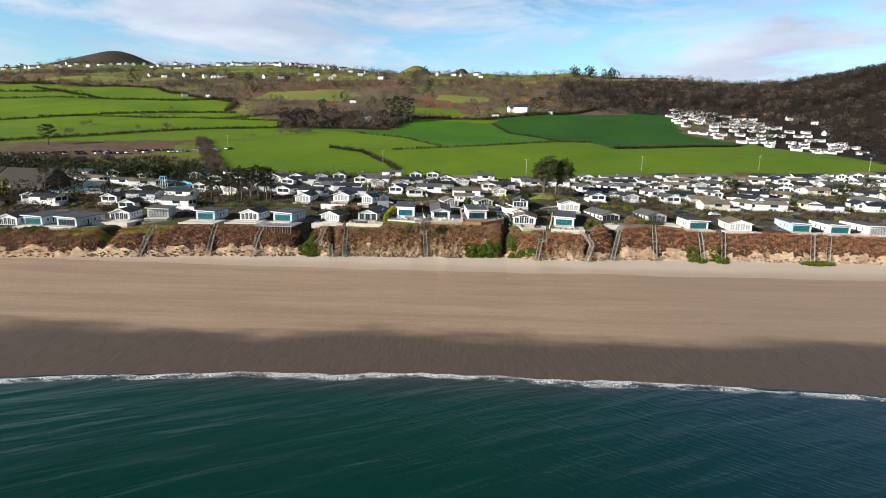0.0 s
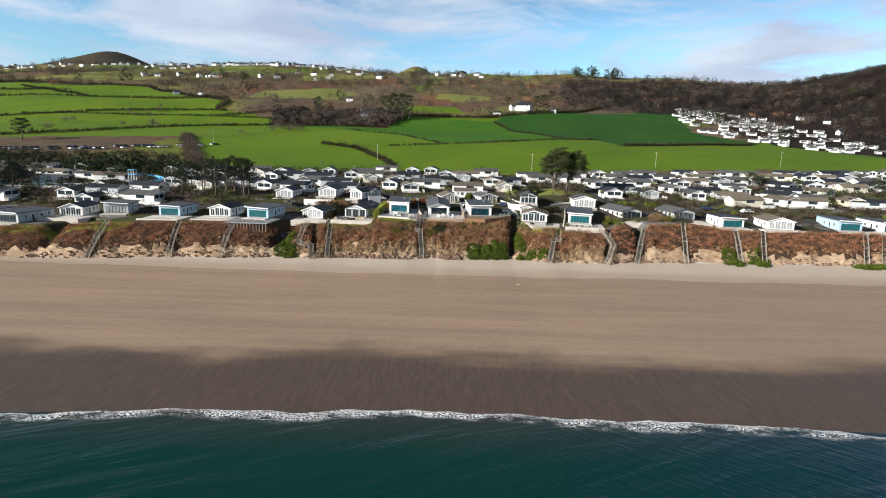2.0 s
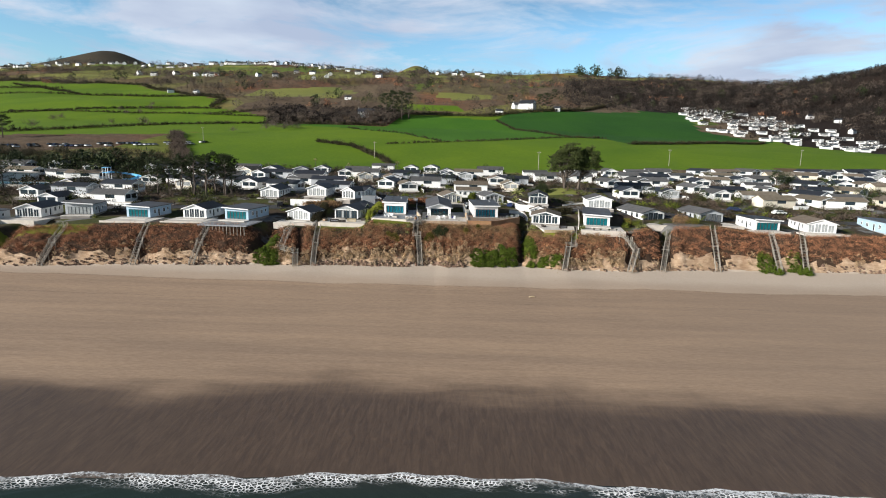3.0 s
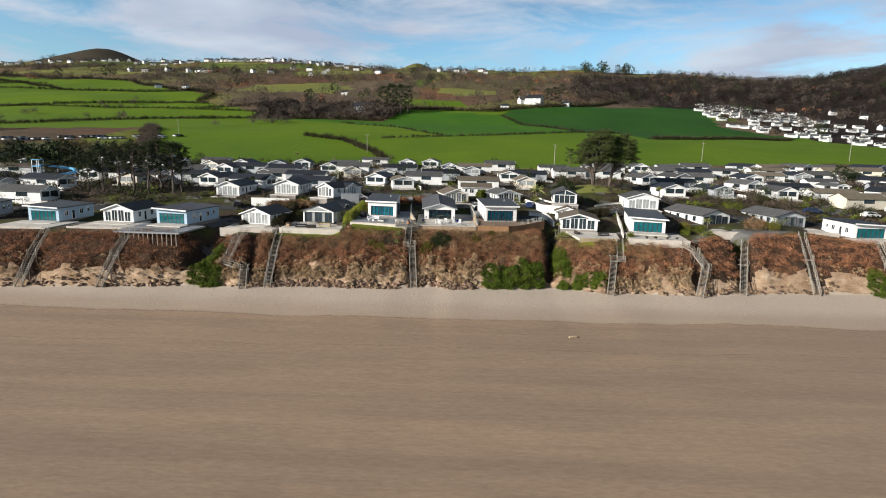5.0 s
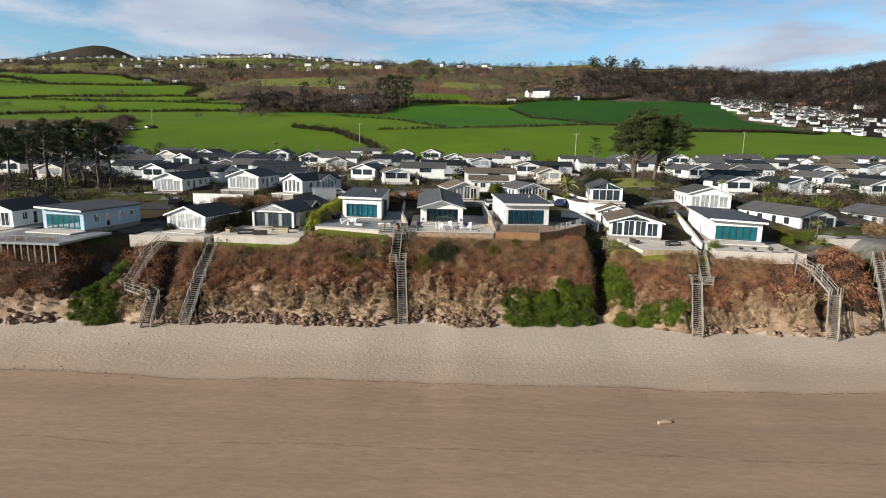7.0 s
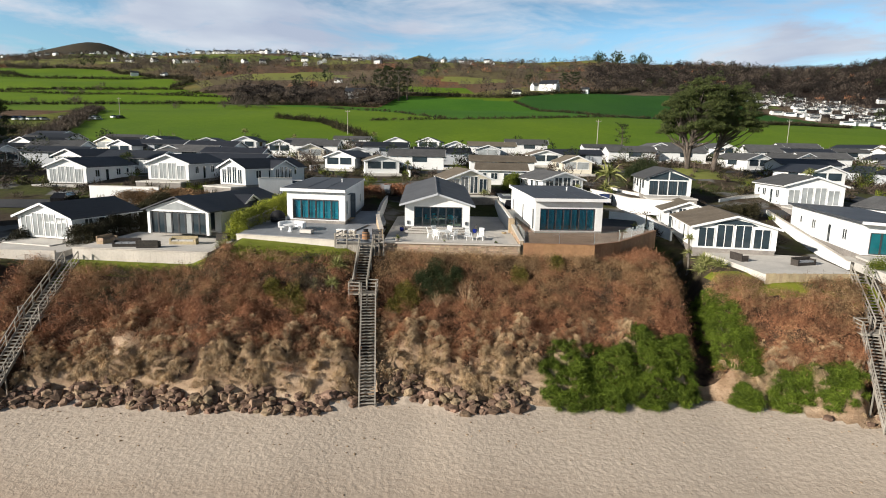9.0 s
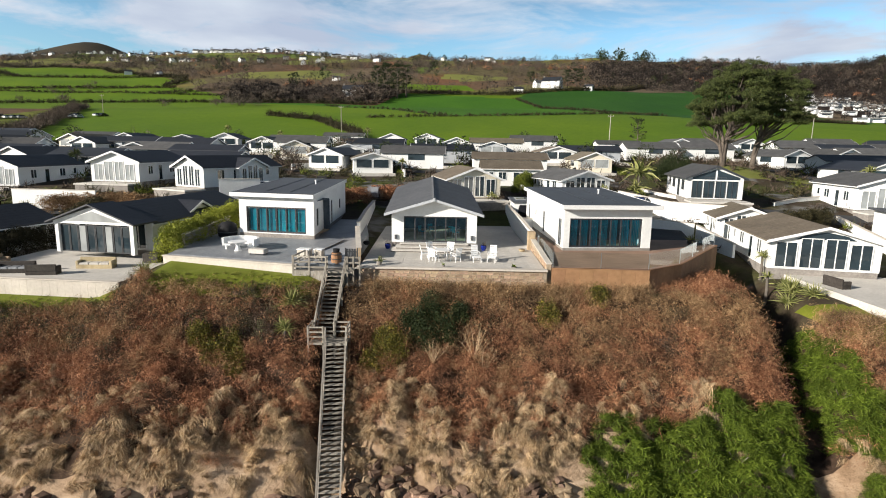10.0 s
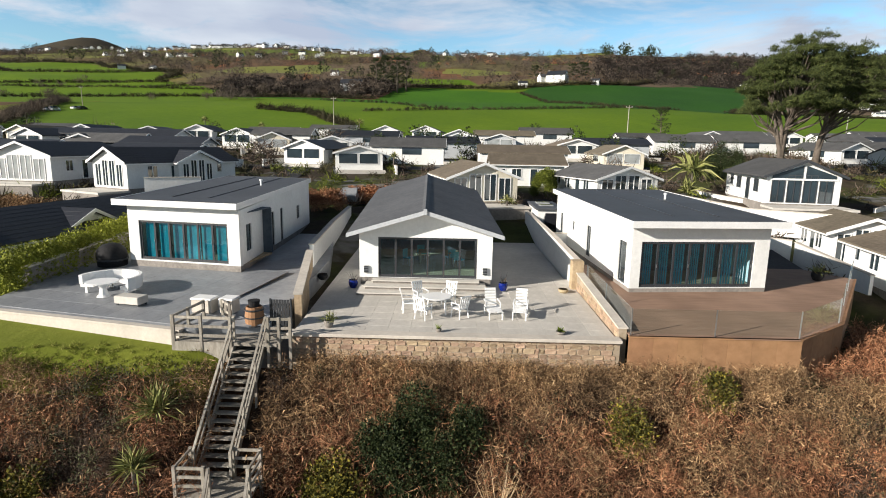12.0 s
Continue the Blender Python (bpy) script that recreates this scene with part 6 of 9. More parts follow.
def resin_chair(m):
    c = thing("garden_chair", m, "white resin garden armchair on the terrace", "chair", "chairs round the terrace table")
    for x, y in ((-.24, -.22), (.24, -.22), (-.22, .24), (.22, .24)):
        part("leg", Solid().beam((x * 1.15, y * 1.15, 0), (x, y, .42), .045), PLASTIC_WHITE, c)
    part("seat", Solid().soft(-.27, -.26, .42, .27, .25, .46, .015), PLASTIC_WHITE, c)
    for i in range(5):
        x = -.22 + .11 * i
        part("slat", Solid().beam((x, .25, .46), (x * 1.1, .40, 1.02), .07, .025), PLASTIC_WHITE, c)
    part("top_rail", Solid().beam((-.28, .395, 1.0), (.28, .395, 1.0), .05, .07), PLASTIC_WHITE, c)
    for k in (-1, 1):
        part("armrest", Solid().beam((k * .28, -.24, .66), (k * .28, .30, .68), .055, .03).beam((k * .28, -.22, .42), (k * .28, -.22, .65), .04), PLASTIC_WHITE, c)
    return c


def lounger(m):
    c = thing("sun_lounger", m, "white resin reclining sun chair on the terrace", "sun lounger", "sun loungers")
    for x in (-.28, .28):
        part("side_rail", Solid().beam((x, -.75, .34), (x, .45, .36), .05, .06), PLASTIC_WHITE, c)
        part("armrest", Solid().beam((x * 1.08, -.15, .60), (x * 1.08, .5, .62), .06, .03).beam((x * 1.08, -.1, .36), (x * 1.08, -.1, .6), .04), PLASTIC_WHITE, c)
    for x, y in ((-.28, -.6), (.28, -.6), (-.3, .4), (.3, .4)):
        part("leg", Solid().beam((x, y - .1, 0), (x, y, .34), .045), PLASTIC_WHITE, c)
    for i in range(7):
        part("slat", Solid().beam((-.27, -.7 + .16 * i, .375), (.27, -.7 + .16 * i, .375), .12, .02), PLASTIC_WHITE, c)
    for i in range(6):
        part("back_slat", Solid().beam((-.25, .47 + .05 * i, .42 + .12 * i), (.25, .47 + .05 * i, .42 + .12 * i), .025, .1), PLASTIC_WHITE, c)
    return c


table = thing("garden_table", pose(-.72, 203.3, 10.65), "white round resin garden table on the terrace", "table")
part("tabletop", Solid().lathe([(.62, .70), (.66, .71), (.66, .735), (.62, .75)], 24), PLASTIC_WHITE, table)
part("leg", Solid().beam((-.42, -.42, 0), (-.34, -.34, .7), .05), PLASTIC_WHITE, table)
for k in ((1, -1), (-1, 1), (1, 1)):
    part("leg", Solid().beam((.42 * k[0], .42 * k[1], 0), (.34 * k[0], .34 * k[1], .7), .05), PLASTIC_WHITE, table)
chair = resin_chair(pose(-1.95, 203.3, 10.65, 0, 0, 100))
for x, y, a in ((-1.25, 202.3, 150), (-1.5, 204.5, 35), (-.2, 204.6, -20), (.3, 202.6, 220)):
    copy_thing(chair, pose(x, y, 10.65, 0, 0, a))
sunbed = lounger(pose(1.75, 203.0, 10.65, 0, 0, 8))
copy_thing(sunbed, pose(2.95, 203.0, 10.65, 0, 0, -10))


def pot(x, y, z, r, h, mat, label, leaves, leaf_mat, size):
    p = thing("flower_pot", pose(x, y, z), label, "flower pot")
    part("pot", Solid().lathe([(r * .6, 0), (r * .95, h * .4), (r, h * .75), (r * .85, h * .92), (r * .95, h), (r * .8, h), (r * .7, h * .85)], 18), mat, p, smooth=False)
    v, f = leaves
    sc = Solid()
    sc.v, sc.f = [tuple(q) for q in (v * size + np.array([0, 0, h * .85]))], [tuple(int(i) for i in t) for t in f]
    part("plant", sc, leaf_mat, p)
    return p


for x, y in ((41.4, 196.3), (43.2, 196.1), (45.4, 195.9), (47.4, 195.8)):
    pot(x, y, 9.352, .22, .4, PLINTH, "grey pot with a dark shrub on the terrace", blades(RNG, 40, .4, .06, .2, .1), NEEDLES_DARK, 1.4)


SPIKY = [blades(RNG, 40, .8, .05, .1, .35) for _ in range(2)]
pot(-5.15, 207.3, 10.65, .24, .42, POT_BLUE, "cobalt blue glazed pot with a dry twiggy plant", blades(RNG, 14, .6, .03, .6, .1), TWIGS, 1.0)
pot(2.55, 207.35, 10.65, .24, .42, POT_BLUE, "cobalt blue glazed pot with a dry twiggy plant", blades(RNG, 14, .6, .03, .6, .1), TWIGS, 1.0)
pot(5.6, 207.2, 10.65, .26, .2, WOOD_PALE, "shallow terracotta bowl beside the wall", blades(RNG, 6, .2, .03, .6, .1), TWIGS, .6)
pot(-7.1, 208.9, 10.65, .28, .3, RUBBER, "black tub by the dividing wall", blades(RNG, 10, .3, .03, .6, .1), TWIGS, .6)
pot(20.2, 210.2, 10.9, .32, .5, RUBBER, "black pot with a spiky yucca on the deck", SPIKY[0], PALM_LEAF, 1.0)
pot(-5.0, 200.9, 10.65, .2, .3, PLINTH, "grey pot with a spiky plant on the terrace", SPIKY[1], PALM_LEAF, .8)
pot(-.55, 200.6, 10.65, .12, .16, PLINTH, "small pot with green shoots on the terrace", blades(RNG, 16, .3, .03, .8, .1), IVY, .9)
pot(4.3, 200.7, 10.65, .2, .12, PLINTH, "low bowl of bright green succulents", blades(RNG, 30, .3, .07, .3, .1), IVY, .8)

bench = thing("curved_bench", pose(-15.9, 204.2, fall(-15.9, 204.2) + .04, 0, 0, -12), "white curved rattan bench round a table", "bench")
turns = [radians(-15 + 17.5 * i) for i in range(13)]
for name, r0, r1, z0, z1 in (("seat", .75, 1.35, .28, .42), ("backrest", 1.22, 1.38, .422, .85)):
    ring = Solid()
    for a in turns:
        c, sn = math.cos(a), math.sin(a)
        ring.v += [(r0 * c, r0 * sn, z0), (r1 * c, r1 * sn, z0), (r1 * c, r1 * sn, z1), (r0 * c, r0 * sn, z1)]
    for i in range(12):
        ring.f += [(4 * i + k, 4 * i + (k + 1) % 4, 4 * i + 4 + (k + 1) % 4, 4 * i + 4 + k) for k in range(4)]
    ring.f += [(0, 1, 2, 3), (51, 50, 49, 48)]
    part(name, ring, PLASTIC_WHITE, bench)

for a in (-10, 60, 130, 190):
    c, s = math.cos(radians(a)), math.sin(radians(a))
    part("leg", Solid().box(c * 1.1 - .06, s * 1.1 - .06, 0, c * 1.1 + .06, s * 1.1 + .06, .28), PLASTIC_WHITE, bench)
rt = thing("garden_table", pose(-15.9, 203.7, fall(-15.9, 203.7) + .04), "round pale glass-topped garden table", "table")
part("tabletop", Solid().lathe([(.66, .66), (.7, .68), (.7, .71), (.66, .72)], 24), PLASTIC_WHITE, rt)
part("pedestal", Solid().lathe([(.3, 0), (.2, .1), (.14, .4), (.3, .66)], 14), PLASTIC_WHITE, rt)
stool = thing("footstool", pose(-14.0, 202.6, fall(-14.0, 202.6) + .04, 0, 0, -12), "grey rattan footstool on the paved terrace", "footstool")
part("seat", Solid().soft(-.62, -.32, .1, .62, .32, .42, .03), PAVING, stool)
for x, y in ((-.55, -.25), (.5, -.25), (-.55, .2), (.5, .2)):
    part("leg", Solid().box(x, y, 0, x + .06, y + .06, .1), FRAME_DARK, stool)
for x, y, w in ((-10.45, 201.9, .9), (-9.4, 201.9, .6)):
    b = thing("storage_box", pose(x, y, fall(x, y) + .04, 0, 0, -8), "grey plastic garden storage box", "storage box")
    part("body", Solid().soft(-w / 2, -.3, 0, w / 2, .3, .55, .03), COPING, b)
    part("lid", Solid().soft(-w / 2 - .03, -.33, .552, w / 2 + .03, .33, .63, .03), PLASTIC_WHITE, b)
barrel = thing("barrel", pose(-7.95, 200.75, 10.6), "weathered oak half barrel with dark hoops", "barrel")
part("staves", Solid().lathe([(.30, 0), (.36, .25), (.38, .45), (.36, .65), (.31, .9), (.26, .9), (.26, .8)], 16), DECK_SKIRT, barrel)
for zz in (.12, .45, .76):
    part("hoop", Solid().lathe([(.375, zz), (.395, zz), (.395, zz + .05), (.375, zz + .05)], 16), FRAME_DARK, barrel)
part("pot", Solid().lathe([(.2, .9), (.24, 1.15), (.2, 1.15)], 14), RUBBER, barrel, "black pot on the barrel")
gate = thing("garden_gate", pose(-6.95, 200.9, 10.6), "dark slatted metal garden gate", "gate")
for i in range(7):
    part("slat", Solid().box(-.38 + .11 * i, -.015, .06, -.29 + .11 * i, .015, 1.15), FRAME_DARK, gate)
for x in (-.42, .4):
    part("post", Solid().soft(x, -.04, 0, x + .07, .04, 1.2, .01), FRAME_DARK, gate)
part("rail", Solid().box(-.35, .018, .2, .4, .05, .28).box(-.35, .018, .9, .4, .05, .98), FRAME_DARK, gate)

# dining set seen through the glass doors of the middle lodge
for x, y, a in ((-2.6, 210.8, 60), (-.2, 211.2, 200), (.3, 210.5, 150), (-1.9, 212.1, 20)):
    dc = thing("dining_chair", pose(x, y, 11.15, 0, 0, a), "turquoise moulded dining chair on thin legs", "chair", "dining chairs indoors")
    part("seat", Solid().soft(-.24, -.24, .42, .24, .24, .48, .03), CURTAIN, dc)
    part("backrest", Solid().beam((-.22, .23, .7), (.22, .23, .7), .05, .42), CURTAIN, dc)
    for u, w in ((-.2, -.2), (.2, -.2), (-.2, .2), (.2, .2)):
        part("leg", Solid().beam((u * 1.1, w * 1.1, 0), (u, w, .42), .03), METAL, dc)
dt = thing("dining_table", pose(-1.1, 211.3, 11.15), "pale wooden dining table indoors", "table")
part("tabletop", Solid().soft(-.95, -.5, .7, .95, .5, .75, .02), WOOD_PALE, dt)
for u, w in ((-.85, -.4), (.85, -.4), (-.85, .4), (.85, .4)):
    part("leg", Solid().box(u - .035, w - .035, 0, u + .035, w + .035, .7), WOOD_PALE, dt)


# small outbuilding, side yard and walls round the east lodge
shed = thing("shed", pose(0, 0, 0), "small white flat-roofed shed with two skylights", "shed")
part("wall", Solid().box(6.75, 225.2, 10.0, 8.75, 230.6, 12.85), WHITE_WALL, shed)
part("roof", Solid().soft(6.6, 225.0, 12.852, 8.9, 230.8, 13.02, .03), ROOF_FELT, shed)
part("door", Solid().box(7.6, 225.14, 10.5, 8.55, 225.198, 12.55), FRAME_DARK, shed, "dark grey door")
for y in (226.6, 228.6):
    part("skylight", Solid().soft(7.1, y, 13.022, 8.3, y + 1.0, 13.12, .04), GLASS_PALE, shed)
# Paved yard in the lodge's shadow; the dark tarmac colour stands for that shade.
yard_floor = thing("terrace", pose(0, 0, 0), "paved side yard coloured dark for the lodge's shade", "yard", kind="structure")
part("paving_bed", Solid().slab([(17.5, 213.2), (21.9, 214.0), (24.0, 222), (26.9, 233), (17.5, 233)], 9.0, 10.62), TARMAC, yard_floor)
garden_wall([(6.7, 218.6), (8.3, 218.9)], 10.2, (11.9, 11.9), WHITE_WALL, "short white screen wall beside the lodge")
garden_wall([(26.5, 244), (27.5, 238.5), (31.0, 234.2), (33.0, 233.4)], 10.6, (13.4, 13.2, 12.7, 12.3), WHITE_WALL, "low white curved wall round the glazed lodge")
garden_wall([(40.0, 233.6), (44, 236), (50, 238.5), (58, 240.5)], 10.6, (12.6, 13.0, 13.3, 13.4), WHITE_WALL, "low white curved wall round the glazed lodge")
garden_wall([(-20.75, 205.6), (-20.6, 209.5), (-20.3, 213.6)], 9.6, (11.7, 11.9, 12.2), PLINTH, "grey block wall beneath the hedge", .25)
grill = thing("covered_grill", pose(-18.9, 209.4, fall(-18.9, 209.4) + .04), "round barbecue under a black cover", "barbecue")
part("cover", Solid().lathe([(.75, 0), (.8, .5), (.72, .9), (.45, 1.15), (.1, 1.25)], 16), RUBBER, grill, smooth=True)
part("strap", Solid().lathe([(.79, .32), (.815, .33), (.815, .40), (.79, .41)], 16), FRAME_DARK, grill)

# ---- stairs down the cliff ----


def stairway(points, wide=1.15, rise=.2, label="weathered timber stairs with handrails down the cliff"):
    """Flights from point to point, foot first, with a landing at every turn."""
    st = thing("cliff_stairs", pose(0, 0, 0), label, "stairs", "beach stairs")
    shifted = len(points) == 4 and points[1][2] == points[2][2]
    for n, (a, b) in enumerate(zip(points, points[1:])):
        if shifted and n == 1:
            continue
        a, b = Vector(a), Vector(b)
        flat = Vector((b.x - a.x, b.y - a.y, 0))
        d = flat.normalized()
        side = Vector((d.y, -d.x, 0)) * (wide / 2)
        rises = max(3, round((b.z - a.z) / rise))
        for k in (-1, 1):
            part("stringer", Solid().beam(a + side * k + Vector((0, 0, -.02)), b + side * k + Vector((0, 0, -.02)), .06, .26), WOOD_GREY, st)
            part("handrail", Solid().beam(a + side * k * 1.06 + Vector((0, 0, 1.0)), b + side * k * 1.06 + Vector((0, 0, 1.0)), .08, .06), WOOD_GREY, st)
            part("mid_rail", Solid().beam(a + side * k * 1.06 + Vector((0, 0, .55)), b + side * k * 1.06 + Vector((0, 0, .55)), .04, .08), WOOD_GREY, st)
            m = max(2, round(flat.length / 1.3))
            for i in range(m + 1):
                p = a.lerp(b, i / m) + side * k * 1.06
                g = float(land(p.x, p.y))
                part("post", Solid().beam((p.x, p.y, min(p.z - .25, g - .1) if i % 2 == 0 else p.z - .2), (p.x, p.y, p.z + 1.02), .085), WOOD_GREY, st)
        for i in range(rises):
            p = a.lerp(b, (i + .5) / rises)
            q, r = p - side, p + side
            part("tread", Solid().beam((q.x, q.y, p.z + .03), (r.x, r.y, p.z + .03), .25, .045), WOOD_GREY, st)
        if n < len(points) - 2 and not shifted:
            part("landing", Solid().box(b.x - wide * .75, b.y - .35, b.z - .06, b.x + wide * .75, b.y + .75, b.z + .02), WOOD_GREY, st)
            for k in (-1, 1):
                part("landing_rail", Solid().beam((b.x + k * wide * .75, b.y - .35, b.z + .95), (b.x + k * wide * .75, b.y + .75, b.z + .95), .07), WOOD_GREY, st)
                part("landing_post", Solid().beam((b.x + k * wide * .75, b.y - .3, float(land(b.x, b.y)) - .2), (b.x + k * wide * .75, b.y - .3, b.z + 1.0), .09), WOOD_GREY, st)
    return st


def top_of(x, y):
    return float(land(x, y)) + .15


def stairs_at(x0, x1, bend=0.0, foot_off=-.6):
    y_top = float(edge_y(x1)) + .8
    yf = float(foot_y(x0)) + foot_off
    zt = top_of(x1, y_top)
    mid_y = yf + (y_top - yf) * .55
    xm = (x0 + x1) / 2 + bend
    zm = max(zt * .58, float(land(xm, mid_y)) + .3)
    return stairway([(x0, yf, .05), (xm, mid_y, zm), (x1, y_top, max(zt, zm + 1.2))], rise=.2 if abs(x0) < 60 else .34)


done_posts = set()
main = stairway([(-6.0, 188.3, .1), (-6.85, 194.9, 7.05), (-7.75, 195.8, 7.05), (-7.7, 199.5, 10.45)], 1.15)
part("landing", Solid().box(-8.5, 194.75, 6.97, -6.2, 195.95, 7.08), WOOD_GREY, main)
for a, b in (((-8.5, 194.8), (-7.6, 194.8)), ((-8.5, 194.8), (-8.5, 195.9)), ((-6.2, 194.8), (-6.2, 195.9)), ((-7.1, 195.95), (-6.2, 195.95))):
    for zz in (7.45, 7.75, 8.05):
        part("landing_rail", Solid().beam((*a, zz), (*b, zz), .05, .09), WOOD_GREY, main)
    for p in {a, b} - done_posts:
        done_posts.add(p)
        part("landing_post", Solid().box(p[0] - .05, p[1] - .05, 6.0, p[0] + .05, p[1] + .05, 8.12), WOOD_GREY, main)
for x0, x1 in STAIR_LINES[1:-1]:
    if not 30 < x0 < 50:
        stairs_at(x0, x1, .25 * (1 if x0 > 0 else -1))
angled = stairway([(31.8, 186.0, .05), (33.9, 192.4, 5.4), (35.3, 193.0, 5.4), (36.4, 198.2, 8.95)], 1.15, .2, "weathered timber stairs with an offset landing down the cliff")
part("landing", Solid().box(33.2, 192.3, 5.32, 36.1, 193.5, 5.43), WOOD_GREY, angled)
for a, b in (((34.6, 192.32), (36.1, 192.32)), ((36.1, 192.32), (36.1, 193.5)), ((33.2, 192.4), (33.2, 193.5)), ((33.2, 193.5), (34.6, 193.5))):
    for zz in (5.8, 6.1, 6.4):
        part("landing_rail", Solid().beam((*a, zz), (*b, zz), .05, .09), WOOD_GREY, angled)
    part("landing_post", Solid().box(b[0] - .05, b[1] - .05, 3.4, b[0] + .05, b[1] + .05, 6.5), WOOD_GREY, angled)
stairway([(48.8, 186.0, .05), (51.5, 190.6, 4.7), (50.2, 193.4, 7.3), (47.9, 194.1, 8.6)], 1.2, .2, "zigzag weathered timber stairs down the cliff")
stairway([(-38.1, 184.3, 0.00), (-39.3, 189.0, 2.70), (-43.2, 190.0, 3.50), (-42.7, 194.4, 7.00), (-42.0, 197.5, 8.60)], 1.2, .2, "zigzag weathered timber stairs down the cliff")

# platform with railing at the head of the main stairs
head = thing("stair_head", pose(0, 0, 0), "weathered timber platform with rails at the stair head", "platform")
part("deck", Solid().slab([(-10.6, 199.3), (-6.6, 199.2), (-6.6, 200.6), (-10.4, 200.8)], 10.38, 10.5), WOOD_GREY, head)
part("skirt", Solid().box(-10.6, 199.25, 9.7, -8.5, 199.3, 10.5), WOOD_GREY, head)
for a, b in (((-10.6, 199.3), (-8.35, 199.25)), ((-10.6, 199.3), (-10.3, 201.4)), ((-6.95, 199.25), (-6.1, 199.3)), ((-9.6, 201.6), (-9.0, 200.9))):
    for zz in (10.75, 11.1, 11.45):
        part("rail", Solid().beam((*a, zz), (*b, zz), .05, .1), WOOD_GREY, head)
    for u in (.03, .5, 1):
        x, y = a[0] + (b[0] - a[0]) * u, a[1] + (b[1] - a[1]) * u
        part("post", Solid().box(x - .05, y - .05, 9.5, x + .05, y + .05, 11.52), WOOD_GREY, head)

# ---- boulders at the cliff foot ----


def boulder_shapes(count, seed):
    """Angular blocks: corners of a jittered cube, cut by a bevel."""
    rng = np.random.default_rng(seed)
    out = []
    for k in range(count):
        bm = bmesh.new()
        bmesh.ops.create_cube(bm, size=1.0)
        bmesh.ops.bevel(bm, geom=bm.edges[:], offset=.2, segments=1, affect="EDGES")
        for v in bm.verts:
            v.co += Vector(rng.normal(size=3) * .085)
            v.co.x *= 1.25
            v.co.z *= .72
        me = bpy.data.meshes.new("boulder")
        bm.to_mesh(me)
        bm.free()
        me.materials.append(ROCK)
        out.append(me)
    return out


rng = np.random.default_rng(21)
shapes = boulder_shapes(12, 3)
count = 0
ROCK_STRETCHES = ((-58, -50, .8), (-34, -7.2, 1.0), (-4.9, 6.5, 1.0), (33, 47, .35), (50, 57, .5))
for x0, x1, dens in ROCK_STRETCHES:
    for i in range(int((x1 - x0) * 6.0 * dens)):
        x = rng.uniform(x0, x1)
        off = rng.uniform(-.4, 1.2)
        y = float(foot_y(x)) + off
        s = rng.uniform(.28, .72) * (1.25 if rng.random() < .12 else 1)
        ob = new("boulder", shapes[rng.integers(0, 12)])
        ob.location = (x, y, float(land(x, y)) + s * .16 + .2 * rng.random() * (off > 0) * (off < 1))
        ob.rotation_euler = (rng.uniform(-.35, .35), rng.uniform(-.35, .35), rng.uniform(0, 6.28))
        ob.scale = (s, s * rng.uniform(.75, 1.1), s * rng.uniform(.8, 1.2))
        tagged(ob, "angular brown boulder at the foot of the earth cliff", "boulder", "boulders at the cliff foot")
        count += 1
rock_v = [np.array([v.co for v in me.vertices]) for me in shapes]
rock_f = []
for me in shapes:
    me.calc_loop_triangles()
    rock_f.append(np.array([t.vertices for t in me.loop_triangles]))
spots = []
for x0, x1, dens in ((-165, -126, .7), (-118, -58, 1.1), (62, 80, .5), (102, 165, .6), (-58, 57, .15), (-34, 6.5, 2.0)):
    for i in range(int((x1 - x0) * 3.6 * dens)):
        x = rng.uniform(x0, x1)
        y = float(foot_y(x)) + rng.uniform(-.1, 1.5)
        s = rng.uniform(.26, .62)
        spots.append((x, y, float(land(x, y)) + s * .15, s, rng.uniform(0, 6.28)))
scatter("boulder_bank", list(zip(rock_v, rock_f)), spots, ROCK, "bank of brown boulders along the cliff foot", "boulders")
spots = []
for i in range(400):
    x = rng.uniform(-60, 60)
    y = float(foot_y(x)) - abs(rng.normal() * 5) - .5
    spots.append((x, y, float(land(x, y)), rng.uniform(.04, .13), rng.uniform(0, 6.28)))
for i in range(260):
    x, y = rng.uniform(-90, 90), rng.normal(172.5, .7)
    spots.append((x, y, float(land(x, y)), rng.uniform(.05, .16), rng.uniform(0, 6.28)))
scatter("beach_pebbles", list(zip(rock_v, rock_f)), spots, ROCK, "scattered pebbles and dark wrack on the sand", "pebbles")
log = thing("driftwood", pose(20.5, 165.9, float(land(20.5, 165.9)), 0, 0, 12), "pale driftwood log lying on the sand", "driftwood")
part("log", Solid().tube([(-.7, 0, .14), (0, .05, .18), (.6, -.03, .13)], [.16, .19, .1], 8), WOOD_PALE, log)
part("branch", Solid().tube([(.1, .05, .2), (.35, .3, .42)], [.06, .03], 6), WOOD_PALE, log)

# ---- plants on the cliff ----


